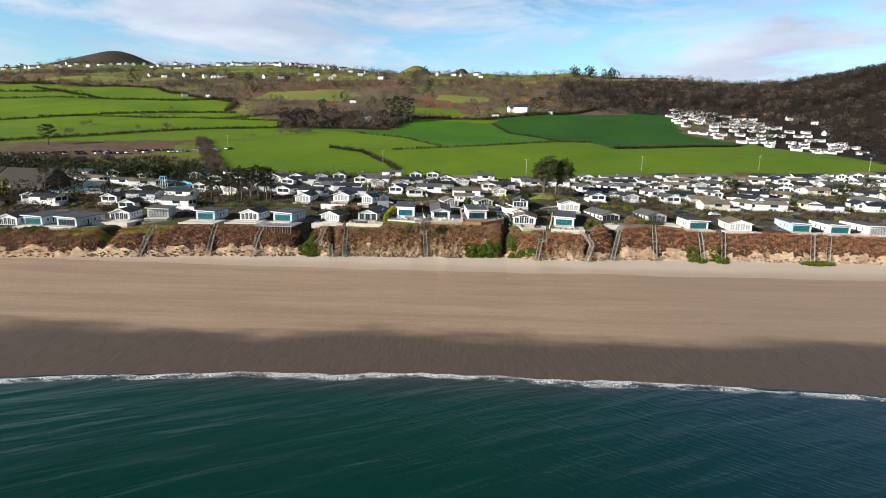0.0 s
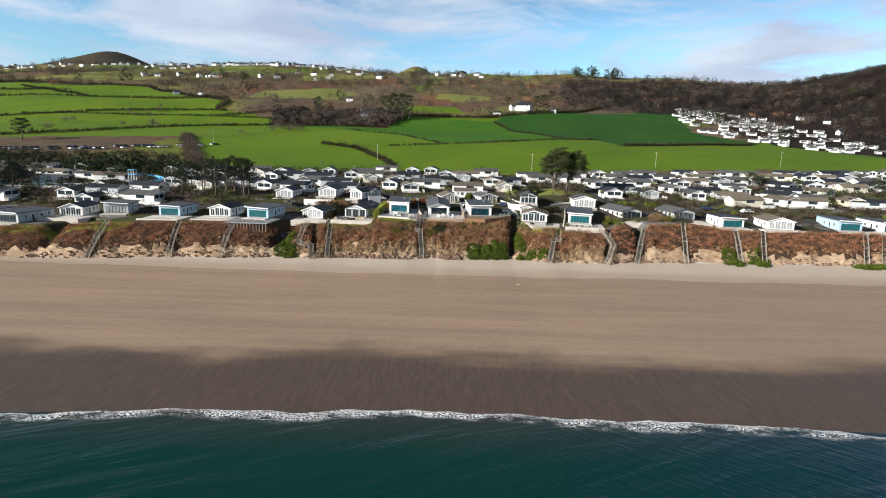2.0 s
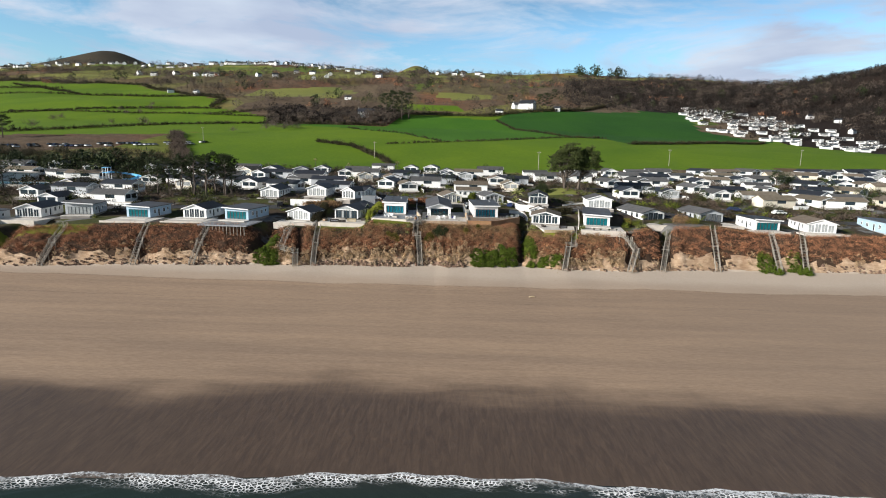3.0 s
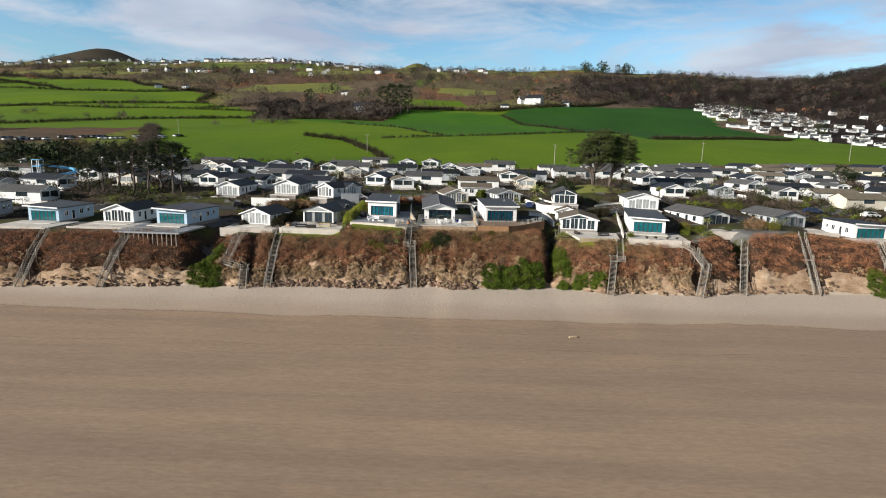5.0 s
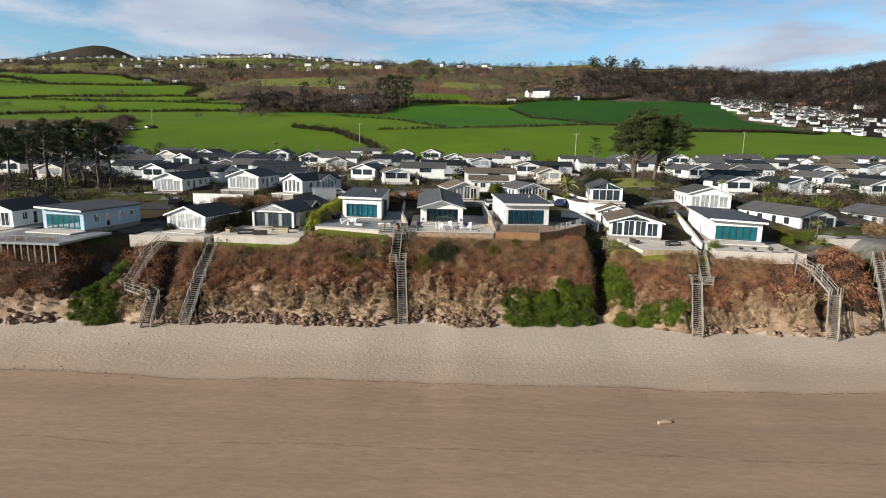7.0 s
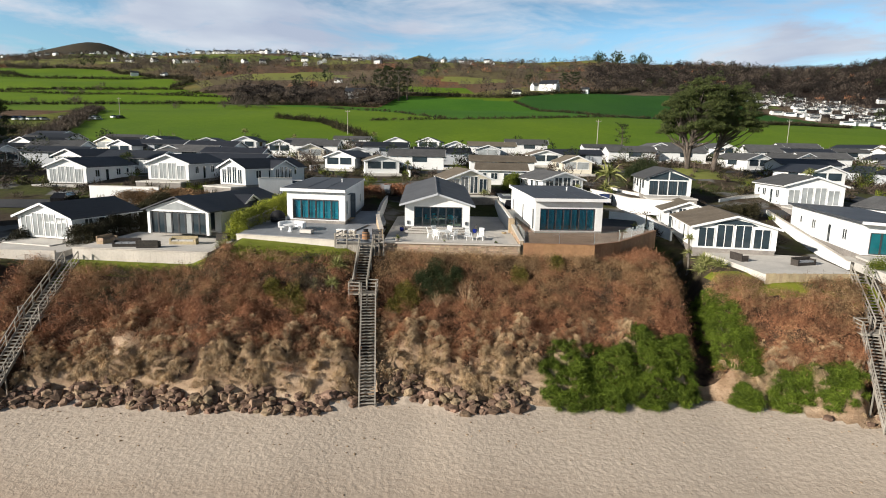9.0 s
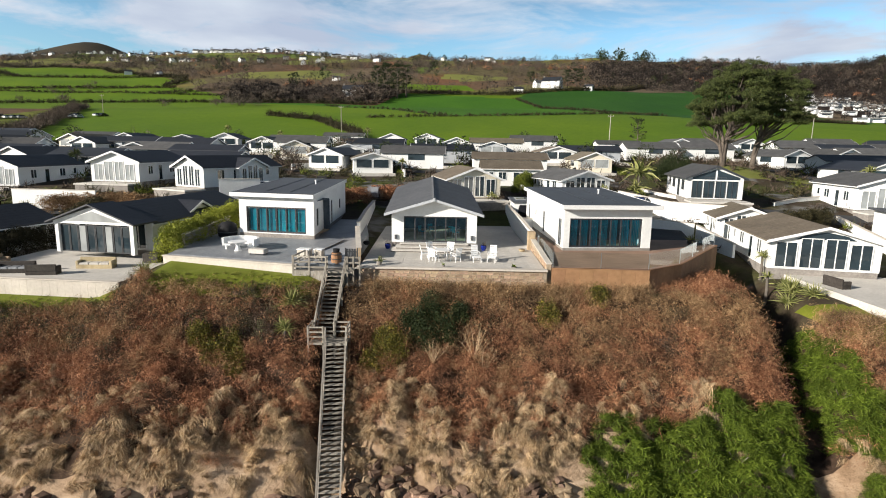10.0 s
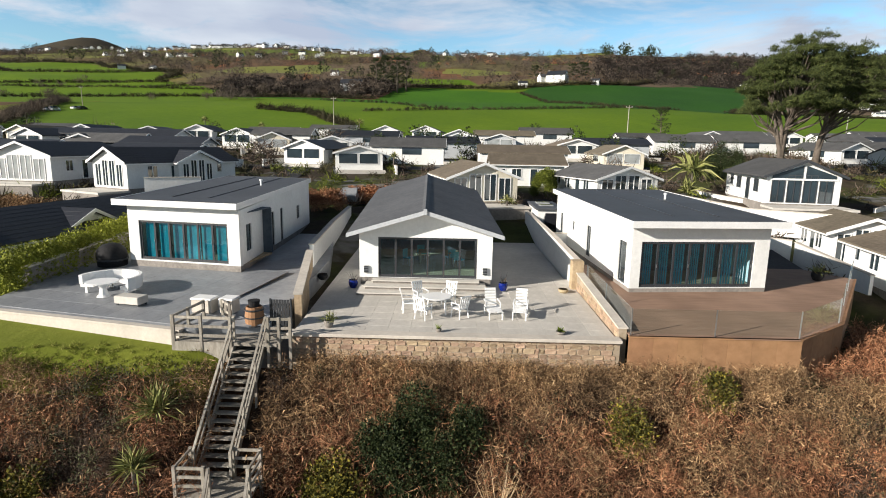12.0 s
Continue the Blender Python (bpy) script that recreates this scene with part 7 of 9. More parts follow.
GREEN_SHRUBS = ((9.6, 190.3, 2.3, 2.0, 1.7, 110), (12.8, 190.8, 2.4, 2.2, 1.8, 120), (15.9, 191.2, 2.2, 2.2, 1.7, 120), (18.5, 191.8, 1.7, 2.2, 1.6, 100), (22.9, 198.0, .9, 2.6, .9, 60), (23.6, 194.9, 1.5, 2.6, 1.2, 90), (24.7, 193.2, 1.2, 1.6, 1.1, 60), (23.6, 190.4, 1.0, 1.1, 1.0, 45), (27.0, 190.2, 1.6, 1.2, 1.2, 60), (30.2, 189.6, 1.6, 1.3, 1.2, 60), (-47.6, 188.6, 2.6, 3.0, 1.5, 90), (-45.0, 187.0, 2.2, 2.6, 1.3, 80), (-46.2, 191.8, 2.0, 2.6, 1.2, 60), (88.5, 192, 3.2, 4, 2.0, 110), (96.5, 192, 3.2, 4, 2.0, 110), (128, 190, 4, 2, 1.6, 90), (133, 190.5, 3, 2, 1.5, 70), (-138, 184, 5, 3, 1.8, 110), (-148, 183.5, 5, 3, 1.8, 110))
GREEN_PLOTS = [(x, y, w, d) for x, y, w, d, h, n in GREEN_SHRUBS if -50 < x < 60]


def cover(count, x0, x1, d0, d1, size, seed, keep=None, top=None):
    """Spots on the cliff face between shares d0 and d1 of its depth."""
    g = np.random.default_rng(seed)
    x = g.uniform(x0, x1, count)
    foot = foot_y(x)
    d = g.uniform(d0, d1, count)
    y = foot + d * (edge_y(x) - foot)
    ok = np.ones(count, bool)
    for gx, gw in GULLIES:
        ok &= np.abs(x - gx - .12 * (y - 195)) > gw * .42
    for s0, s1 in STAIR_LINES:
        ok &= np.abs(x - s0 - (s1 - s0) * d) > .95
    lawn = (y > edge_y(x) - 1.0) & (((x > -20) & (x < -9)) | ((x > 27.5) & (x < 31)) | ((x > -36) & (x < -22)))
    ok &= ~lawn
    for bx, by, bw, bd in GREEN_PLOTS:
        ok &= ((x - bx) / bw) ** 2 + ((y - by) / bd) ** 2 > .8
    if keep is not None:
        ok &= keep(x, y, d, g.random(count))
    x, y = x[ok], y[ok]
    z = land(x, y)
    n = len(x)
    return list(zip(x, y, z, g.uniform(.6, 1.35, n) * size, g.uniform(0, 6.28, n)))


def clumps(spots, high, size=1.7):
    """Lifts tufts into heaps with hollows between them."""
    p = np.array(spots)
    p[:, 2] += high * np.clip(.25 + waves(p[:, 0], p[:, 1] * 1.3, size, 3) + .5 * waves(p[:, 0], p[:, 1], size * .45, 7), -.15, 1.2)
    return [tuple(q) for q in p]


heap = lambda x, y, d, r: (waves(x, y * 1.3, 1.7, 3) + .5 * waves(x, y, .76, 7) > -.85 + r * .5)
shade = lambda x, y: waves(x, y, 9, 4) + .6 * waves(x, y, 3.5, 1) + .9 * (x < -6) * (x > -30) * sstep(192.5, 196.5, y)
near = lambda x, y, d, r: (d > line_of(x) - .12 * r) & heap(x, y, d, r)
russet = lambda x, y, d, r: near(x, y, d, r) & (shade(x, y) < .7 + r * 1.2) & (d + .2 * waves(x, y, 6, 2) < .7 + r * .3)
bleached = lambda x, y, d, r: near(x, y, d, r) & (shade(x, y) < .8 + r * 1.2) & (d + .2 * waves(x, y, 6, 2) > .5 + r * .3)
scatter("bracken", TUFT_BRACKEN, clumps(cover(8600, -38, 44, .28, 1.03, 1.0, 31, russet), .42), BRACKEN, "thicket of dead russet bracken and bramble on the cliff", "bracken")
scatter("bracken", TUFT_BRACKEN, clumps(cover(8600, -38, 44, .4, 1.03, 1.0, 39, bleached), .42), BRACKEN_PALE, "bleached dead bracken and dry stalks on the upper cliff", "bracken")
far_cover = lambda x, y, d, r: d > line_of(x) - .1 * r
spots = cover(3000, -165, -38, .28, 1.1, 1.25, 32, far_cover) + cover(2800, 44, 165, .28, 1.1, 1.25, 33, far_cover)
scatter("bracken", TUFT_COARSE, clumps(spots, .4, 3.0), BRACKEN, "dead brown bracken on the far stretches of cliff", "bracken")
drape = lambda x, y: waves(x, y, 5.5, 3) + waves(x, y, 2.1, 8) * .6
hang = lambda x, y, d, r: (d < line_of(x) + .16 * r + .02) & (drape(x, y) > -.62 + .5 * r * (d < .16))
spots = cover(15500, -45, 52, .12, .55, 1.0, 34, hang) + cover(1200, -160, -45, .1, .5, 1.2, 35, lambda x, y, d, r: waves(x, y, 6, 3) > 0) + cover(1200, 52, 160, .1, .5, 1.2, 36, lambda x, y, d, r: waves(x, y, 6, 3) > .2)
scatter("dry_grass", TUFT_STRAW, clumps(spots, .75, 1.5), STRAW, "pale dry grass hanging over the sandy cliff face", "grass")
dark = lambda x, y, d, r: shade(x, y) > .5 + .6 * r
scatter("bramble", [tangle(RNG, 40, .62, .008, .5) for _ in range(4)], clumps(cover(6200, -38, 45, .42, 1.02, 1.0, 37, dark), .3), BRAMBLE, "dark bramble stems in the bracken", "bramble")
LOW_GREEN = leafy("dark_bramble_leaves", (0.02, 0.026, 0.012), (0.06, 0.07, 0.032), (0.15, 0.155, 0.075), 0.6)
sprig = lambda x, y, d, r: (shade(x, y) > .5 + .8 * r) & (waves(x, y, 1.3, 5) > -.35) & (r < .45 + .5 * (x < -7))
scatter("bramble_leaves", [crowns(RNG, 60, .07, .004, -.1, .36) for _ in range(4)], clumps(cover(7600, -38, 40, .45, 1.0, .75, 38, sprig), .34), LOW_GREEN, "low dark green bramble leaves among the bracken", "bramble")
# Tufts added in the straw's hollows to stand for the shadows of the lumps.
hollow = lambda x, y, d, r: (drape(x, y) < -.6) & (d < line_of(x) + .08)
scatter("bracken", TUFT_BRACKEN, cover(1200, -45, 52, .2, .5, .7, 40, hollow), BRACKEN, "brown growth added to the cliff hollows in place of shade", "bracken")


def bush(x, y, wide, deep, high, mat, label, seed, n=70, name="shrub", tufts=None):
    """A shrub of many leafy tufts over a lumpy mound."""
    g = np.random.default_rng(seed)
    b = thing(name, at_ground(x, y), label, "shrub")
    z0 = float(land(x, y))
    pts = []
    for _ in range(n):
        a, r = g.uniform(0, 6.28), math.sqrt(g.random())
        px, py = math.cos(a) * r * wide, math.sin(a) * r * deep
        lump = .75 + .35 * float(waves(np.array(px + x), np.array(py + y), 2.2, seed))
        h = high * math.sqrt(max(0, 1 - r * r)) * lump * g.uniform(.3, 1)
        pts.append((px, py, float(land(x + px, y + py)) - z0 + h * .85 + .1, g.uniform(.7, 1.25), a))
    scatter("foliage", tufts or TUFT_LEAF, pts, mat, "", "", parent=b)
    stem = Solid()
    for k in range(4):
        a = k * 1.6 + seed
        stem.tube([(0, 0, -.2), (math.cos(a) * wide * .3, math.sin(a) * deep * .3, high * .5)], [.05, .02], 5)
    part("stem", stem, BARK_GREY, b)
    return b


GREEN_LABEL = "dense bright green shrub at the foot of the cliff"
for k, (x, y, w, d, h, n) in enumerate(GREEN_SHRUBS):
    bush(x, y, w, d, h * .8, IVY, GREEN_LABEL, 50 + k, int(n * 1.7), tufts=TUFT_SHOOT)
for k, (x, y, w, h) in enumerate(((-2.3, 196.4, .8, 1.2), (-1.2, 197.2, .8, 1.0), (-1.6, 195.6, .6, .9), (-4.0, 195.6, .7, .9), (-3.2, 195.0, .6, .7), (-4.6, 194.8, .5, .6), (-.4, 196.0, .7, .8), (.6, 197.0, .5, .6), (-15.0, 194.7, .5, .6), (-13.9, 194.2, .5, .5), (-12.6, 193.8, .4, .45), (-13.2, 194.6, .5, .5), (6.2, 197.3, .5, .5), (9.6, 198.4, .4, .4))):
    bush(x, y, w, w * .8, h, GORSE if x < -2.9 or x > 5 else NEEDLES_DARK, "low gorse bush with dull yellow-green tips" if x < -2.9 or x > 5 else "dark evergreen bush in the bracken", 90 + k, int(42 * w + 10), tufts=TUFT_SMALL)
for k, (x, y, s) in enumerate(((-9.9, 196.6, 1.9), (-10.0, 195.2, 1.5), (-21.9, 201.6, 1.7), (-23.0, 207.2, 1.3), (25.6, 204.4, 2.2), (24.6, 203.0, 1.9), (26.4, 203.0, 1.9), (26.0, 205.8, 1.8), (55.5, 201.8, 2.0), (57.4, 203.2, 1.8), (-100.5, 203, 2.0), (-21.2, 205, 1.2))):
    y_ob = thing("yucca", at_ground(x, y, 0, .65 if y < 198 else 0), "spiky pale green yucca rosette on the slope", "yucca", "yuccas")
    v, f = blades(np.random.default_rng(k), 170, .62 * s, .024 * s, -.25, .2)
    sol = Solid()
    sol.v, sol.f = [tuple(q) for q in v + np.array([0, 0, .15])], [tuple(int(i) for i in t) for t in f]
    part("leaves", sol, PALM_LEAF, y_ob)
    part("stem", Solid().tube([(0, 0, -.7), (0, 0, .25)], [.09, .07], 7), BARK_GREY, y_ob)


def bare_shrub(x, y, h, seed, mat=None, name="bare_shrub", label="leafless pale grey shrub on the cliff"):
    g = random.Random(seed)
    b = thing(name, at_ground(x, y), label, "shrub")
    s = Solid()
    for i in range(26):
        a, e = g.uniform(0, 6.28), g.uniform(.8, 1.4)
        p, r = Vector((0, 0, -.1)), .025
        pts, rad = [p.copy()], [r]
        for k in range(4):
            d = Vector((math.cos(a) * math.cos(e), math.sin(a) * math.cos(e), math.sin(e)))
            p = p + d * h / 4 * g.uniform(.7, 1.2)
            pts.append(p.copy())
            rad.append(r * (1 - (k + 1) / 4.6))
            a += g.uniform(-.5, .5)
            if k > 0:
                q = p + Vector((g.uniform(-.3, .3), g.uniform(-.3, .3), g.uniform(.1, .4))) * h * .35
                s.tube([p, q], [.012, .005], 4, False)
        s.tube(pts, rad, 5, False)
    part("branching_stem", s, mat or STRAW, b)
    return b


edge_spots = [(x, y, float(land(x, y)) + h, s, x * 9) for x, y, h, s in ((g_e.uniform(-5.6, 13), g_e.uniform(198.5, 199.6), g_e.uniform(0, .5), g_e.uniform(.7, 1.1)) for g_e in (np.random.default_rng(k) for k in range(420)))]
scatter("bracken", TUFT_BRACKEN, edge_spots, BRACKEN_PALE, "dead bracken heaped against the stone wall", "bracken")
bare_shrub(1.5, 195.0, 2.0, 4)
bare_shrub(2.1, 194.6, 1.6, 5)
bare_shrub(-1.0, 194.6, 1.4, 6)


bush(70.6, 209.5, 2.6, 1.8, 3.2, BRACKEN_PALE, "large bare russet shrub before the lodges", 171, 90)
bush(73.4, 208.5, 1.8, 1.4, 2.2, GORSE, "yellow-green garden shrub before the lodges", 172, 50, tufts=TUFT_SMALL)
bush(155, 303, 4.2, 4.0, 9.0, NEEDLES_DARK, "dark round evergreen tree among the lodges", 173, 170)
for k, (x, y, w, h) in enumerate(((52.6, 204.5, 1.0, 1.3), (54.2, 207.5, 1.1, 1.5), (56.4, 206.4, 1.2, 1.4), (55.0, 211.0, 1.0, 1.4), (38.9, 199.4, .8, 1.4))):
    bush(x, y, w, w, h, GORSE if k % 2 else EVERGREEN, "yellow-green garden shrub beside the terrace", 180 + k, int(34 * w), tufts=TUFT_SMALL)
# rough grass along the lower edge of the lawns, bracken round the deck corner
spots = []
g = np.random.default_rng(8)
for x0, x1, y0 in ((-20.5, -9.2, 198.5), (-36.5, -22.3, 198.3), (27.5, 38, 198.5)):
    for i in range(int((x1 - x0) * 22)):
        x = g.uniform(x0, x1)
        y = y0 + g.normal() * .35
        spots.append((x, y, float(land(x, y)), g.uniform(.3, .6), g.uniform(0, 6.28)))
scatter("rough_grass", [stems(RNG, 40, .5, .02, .6) for _ in range(4)], spots, leafy("rough_grass_blades", (0.09, 0.11, 0.012), (0.17, 0.185, 0.03), (0.27, 0.26, 0.07), 0.6), "rough grass along the lower lawn edge", "grass")
spots = []
for i in range(900):
    x, y = g.uniform(13.5, 22.5), g.uniform(199.4, 212)
    edge = float(np.interp(y, [199.4, 202.1, 210.7, 214.0], [13.3, 16.6, 23.0, 21.5]))
    if x < edge + .3 or x > edge + 4.2 - .28 * (y - 199.4):
        continue
    spots.append((x, y, float(land(x, y)), g.uniform(.9, 1.5), g.uniform(0, 6.28)))
scatter("bracken", TUFT_BRACKEN, spots, BRACKEN, "dead bracken on the bank beside the deck", "bracken")

# ---- trees, hedges and woods ----


def pine(x, y, high, spread, seed, leans=((0, 0),), bare=.45, label="tall umbrella pine with bare trunks and dark needles", z=None, density=1.0, needles=None):
    """A maritime pine: forked trunks, crooked limbs, layered crowns of needle tufts."""
    g = random.Random(seed)
    tree = thing("pine_tree", pose(x, y, (float(land(x, y)) if z is None else z) - .1), label, "tree", "pines")
    tips = []
    for ox, oy in leans:
        top = Vector((ox * spread * .5, oy * spread * .5, high * g.uniform(.86, .95)))
        pts = [Vector((ox * .5, oy * .5, 0))]
        for k in range(1, 7):
            u = k / 6
            pts.append(Vector((ox * .5, oy * .5, 0)).lerp(top, u) + Vector((g.uniform(-.3, .3), g.uniform(-.3, .3), 0)) * (1 if k < 6 else 0))
        r = high * .024
        part("trunk", Solid().tube(pts, [r * (1.25 if k == 0 else 1 - .13 * k) for k in range(7)], 9), BARK, tree, smooth=True)
        limbs = 15
        for i in range(limbs):
            u = bare + (1 - bare) * i / limbs
            k = u * 6
            p = pts[int(k)].lerp(pts[min(6, int(k) + 1)], k - int(k))
            a = i * 2.4 + g.uniform(-.4, .4)
            reach = spread * .5 * (1.05 - .5 * (u - bare) / (1 - bare)) * g.uniform(.65, 1.05)
            e = Vector((math.cos(a) * reach, math.sin(a) * reach, high * (.05 + .07 * g.random())))
            m = p + e * .5 + Vector((0, 0, -.02 * high * g.random()))
            q = p + e
            part("limb", Solid().tube([p, m, q], [r * .4, r * .26, r * .1], 6), BARK, tree)
            tips += [(q, 1.0), (p.lerp(q, .7), .85), (q + Vector((g.uniform(-1, 1), g.uniform(-1, 1), .3)), .8)]
        tips += [(top + Vector((g.uniform(-1.2, 1.2), g.uniform(-1.2, 1.2), g.uniform(-.4, .7))), 1.0) for _ in range(6)]
    spots = []
    for q, s in tips:
        for _ in range(int(13 * density)):
            spots.append((q.x + g.gauss(0, spread * .062), q.y + g.gauss(0, spread * .062), q.z + g.gauss(.2, spread * .028), s * g.uniform(.7, 1.25) * spread * .085, g.uniform(0, 6.28)))
    scatter("crown", [stems(np.random.default_rng(seed + k), 44, 1.0, .042, .5) for k in range(4)], spots, needles or NEEDLES_DARK, "", "", parent=tree)
    return tree


def big_pine(x, y, high, crown, stems_at, seed, pads=46):
    """An old pine: stems forking low, crooked limbs, and flat pads of needles with gaps between. crown: offset x, y, base, radii."""
    g = random.Random(seed)
    tree = thing("pine_tree", pose(x, y, float(land(x, y)) - .15), "tall spreading pine with several bare stems and layered needles", "tree", "pines")
    cx, cy, low, rx, ry = crown
    spines = []
    for sx, sy, top in stems_at:
        pts = []
        for k in range(7):
            u = k / 6
            pts.append(Vector((sx * u ** 1.3 + g.uniform(-.18, .18) * (k > 0), sy * u ** 1.3 + g.uniform(-.18, .18), top * u)))
        part("trunk", Solid().tube(pts, [(.38 - .052 * k) * (1.3 if k == 0 else 1) for k in range(7)], 9), BARK, tree, smooth=True)
        spines.append(pts)
    heads = []
    while len(heads) < pads:
        d = Vector((g.gauss(0, 1), g.gauss(0, 1), abs(g.gauss(0, 1)) - .12)).normalized() * g.uniform(.62, 1.0)
        q = Vector((cx + d.x * rx, cy + d.y * ry, low + max(d.z, -.1) * (high - low)))
        if all((q - h).length > .95 for h in heads) or g.random() < .02:
            heads.append(q)
    spots = []
    for q in heads:
        best = min(spines, key=lambda pts: (pts[4] - q).length)
        u = min(5.9, max(1.6, 6 * (q.z - 1.8) / best[6].z * g.uniform(.6, .85)))
        p = best[int(u)].lerp(best[int(u) + 1], u - int(u))
        bend = p.lerp(q, .55) + Vector((g.uniform(-.5, .5), g.uniform(-.5, .5), -.5))
        part("limb", Solid().tube([p, bend, q], [.15, .09, .035], 6), BARK, tree)
        r = g.uniform(1.1, 2.0)
        for _ in range(46):
            a, t = g.uniform(0, 6.28), math.sqrt(g.random()) * r
            spots.append((q.x + math.cos(a) * t, q.y + math.sin(a) * t, q.z + 1.0 * (1 - (t / r) ** 2) * g.uniform(-.3, 1.1), g.uniform(.5, .9), g.uniform(0, 6.28)))
    scatter("crown", [stems(np.random.default_rng(seed + k), 30, .8, .034, .6) for k in range(5)], spots, NEEDLES, "", "", parent=tree)


big_pine(46.0, 261.5, 18.0, (1.0, 0, 7.6, 6.4, 5.2), ((-1.4, .3, 13.0), (.9, -1.0, 14.6), (2.6, .8, 14.6), (-2.4, 0, 9.0)), 3, 112)
big_pine(51.6, 262.5, 16.2, (3.4, 0, 8.6, 4.4, 4.0), ((1.2, .2, 12.0), (3.6, .5, 13.4)), 8, 60)
for k, (x, y, h) in enumerate(((-97, 240, 12), (-94, 243, 11), (-91, 238, 13), (-89, 241, 12), (-86.5, 237, 14), (-84, 240.5, 13), (-82, 236.5, 14), (-80, 239, 15), (-78, 242, 14.5), (-76, 238, 14), (-75, 241, 13), (-99, 237, 10))):
    pine(x, y, h, 6.4, 20 + k, ((0, 0),), .4, "slender dark pine in a tight group", density=.6)
for k, (x, y, h, s) in enumerate(((-168, 243, 11, 8), (-164, 247, 10, 7), (-172, 240, 12, 8), (-159, 245, 9, 6), (-302, 432, 15, 15), (52.8, 330, 9, 5), (192, 276, 8, 8), (197, 279, 7, 7), (147.5, 297, 7, 7), (215, 286, 9, 9), (-147, 272, 7, 6), (-120, 252, 7, 6))):
    pine(x, y, h, s, 60 + k, ((0, 0),), .3, "dark evergreen pine among the lodges", density=.34)


def palm(x, y, h, s, seed, label="cordyline palm with a spiky green head"):
    p = thing("palm_tree", at_ground(x, y), label, "palm", "garden palms")
    part("trunk", Solid().tube([(0, 0, -.2), (.05, 0, h * .5), (0, .05, h)], [.14, .11, .10], 7), BARK_GREY, p)
    v, f = blades(np.random.default_rng(seed), 90, s, s * .07, -.5, .55)
    crown = Solid()
    crown.v, crown.f = [tuple(q) for q in v + np.array([0, 0, h])], [tuple(int(i) for i in t) for t in f]
    part("fronds", crown, PALM_LEAF, p)


for k, (x, y, h, s) in enumerate(((25.2, 240.5, 3.0, 3.0), (24.4, 239.2, .8, 2.0), (18.6, 233.0, 1.8, .9), (4.6, 229.6, 1.5, .8), (-57.5, 249, 3.6, 1.3), (-60.2, 252, 3.0, 1.1), (-66, 330, 4.2, 1.6), (-24, 322, 4.5, 1.5), (-47, 318, 3.6, 1.3), (-9, 262, 2.4, 1.0), (63, 250, 3, 1.4), (84, 262, 3, 1.3), (25.7, 209.0, 2.0, .8), (58, 206, 2.6, 1.2), (24.4, 205.6, 2.2, .7), (-112, 242, 3, 1.3), (110, 270, 3, 1.3))):
    palm(x, y, h, s, 70 + k)


def hedge(name, pts, size, gap, mat, label, tufts=None, jitter=.5, seed=0, parent=None):
    g = np.random.default_rng(seed + len(pts))
    spots = []
    for (x0, y0), (x1, y1) in zip(pts, pts[1:]):
        ln = math.hypot(x1 - x0, y1 - y0)
        n = int(ln / gap)
        for i in range(n):
            u = (i + g.random()) / n
            x, y = x0 + (x1 - x0) * u + g.normal() * jitter, y0 + (y1 - y0) * u + g.normal() * jitter
            s = size * g.uniform(.55, 1.3)
            spots.append((x, y, float(land(x, y)) + s * .25, s, g.uniform(0, 6.28)))
    return scatter(name, tufts or TUFT_LOW, spots, mat, label, "hedge")


BARE_BROWN = leafy("bare_brown_wood", (0.05, 0.037, 0.028), (0.095, 0.072, 0.054), (0.16, 0.125, 0.096), 0.05)
HEDGE_MAT = leafy("winter_hedge", (0.018, 0.021, 0.008), (0.042, 0.038, 0.017), (0.09, 0.076, 0.036), 0.08)
FIELD_LABEL = "dark winter hedgerow along a field edge"
for k, (pts, size, gap) in enumerate((([(-470, 427), (-348, 442), (-296, 503), (-252, 575), (-174, 603)], 3.0, 1.1), ([(-608, 560), (-462, 632), (-392, 669), (-317, 694), (-252, 685)], 3.2, 1.3), ([(-252, 651), (-198, 691)], 3.4, 1.8), ([(-463, 651), (-357, 653), (-252, 651), (-188, 648)], 2.6, 1.6),
                                      ([(-664, 935), (-483, 802), (-383, 794), (-293, 806)], 4.0, 2.0), ([(-910, 1069), (-602, 960), (-473, 945), (-382, 846), (-281, 771), (-267, 697)], 5, 2.2), ([(-91, 444), (-63, 426), (-37, 373), (-31, 352)], 3.0, .8), ([(-43, 440), (4, 464), (53, 494), (104, 528)], 1.8, 1.1), ([(-94, 576), (-36, 527), (-4, 468)], 2.0, 2.2),
                                      ([(50, 652), (65, 600), (104, 528), (136, 542)], 2.2, 1.3), ([(140, 483), (211, 526), (310, 608)], 2.8, .9), ([(-178, 602), (-115, 606), (-60, 609)], 3.5, 1.5), ([(-47, 675), (46, 679), (67, 700), (149, 741), (281, 942)], 4.5, 1.5), ([(-134, 330), (-204, 477)], 3.6, .7), ([(-95, 331), (-29, 333)], 1.6, 2.0),
                                      ([(-1135, 799), (-792, 834), (-554, 878)], 4, 2.5), ([(-817, 727), (-634, 768), (-483, 802)], 3.4, 2.2))):
    hedge("hedgerow", pts, size, gap, BARE_BROWN if k == 13 else HEDGE_MAT, "bank of brown scrub beside the pasture" if k == 13 else FIELD_LABEL, TUFT_WOOD if k == 13 else None, 2.2 if k == 13 else .6, k)


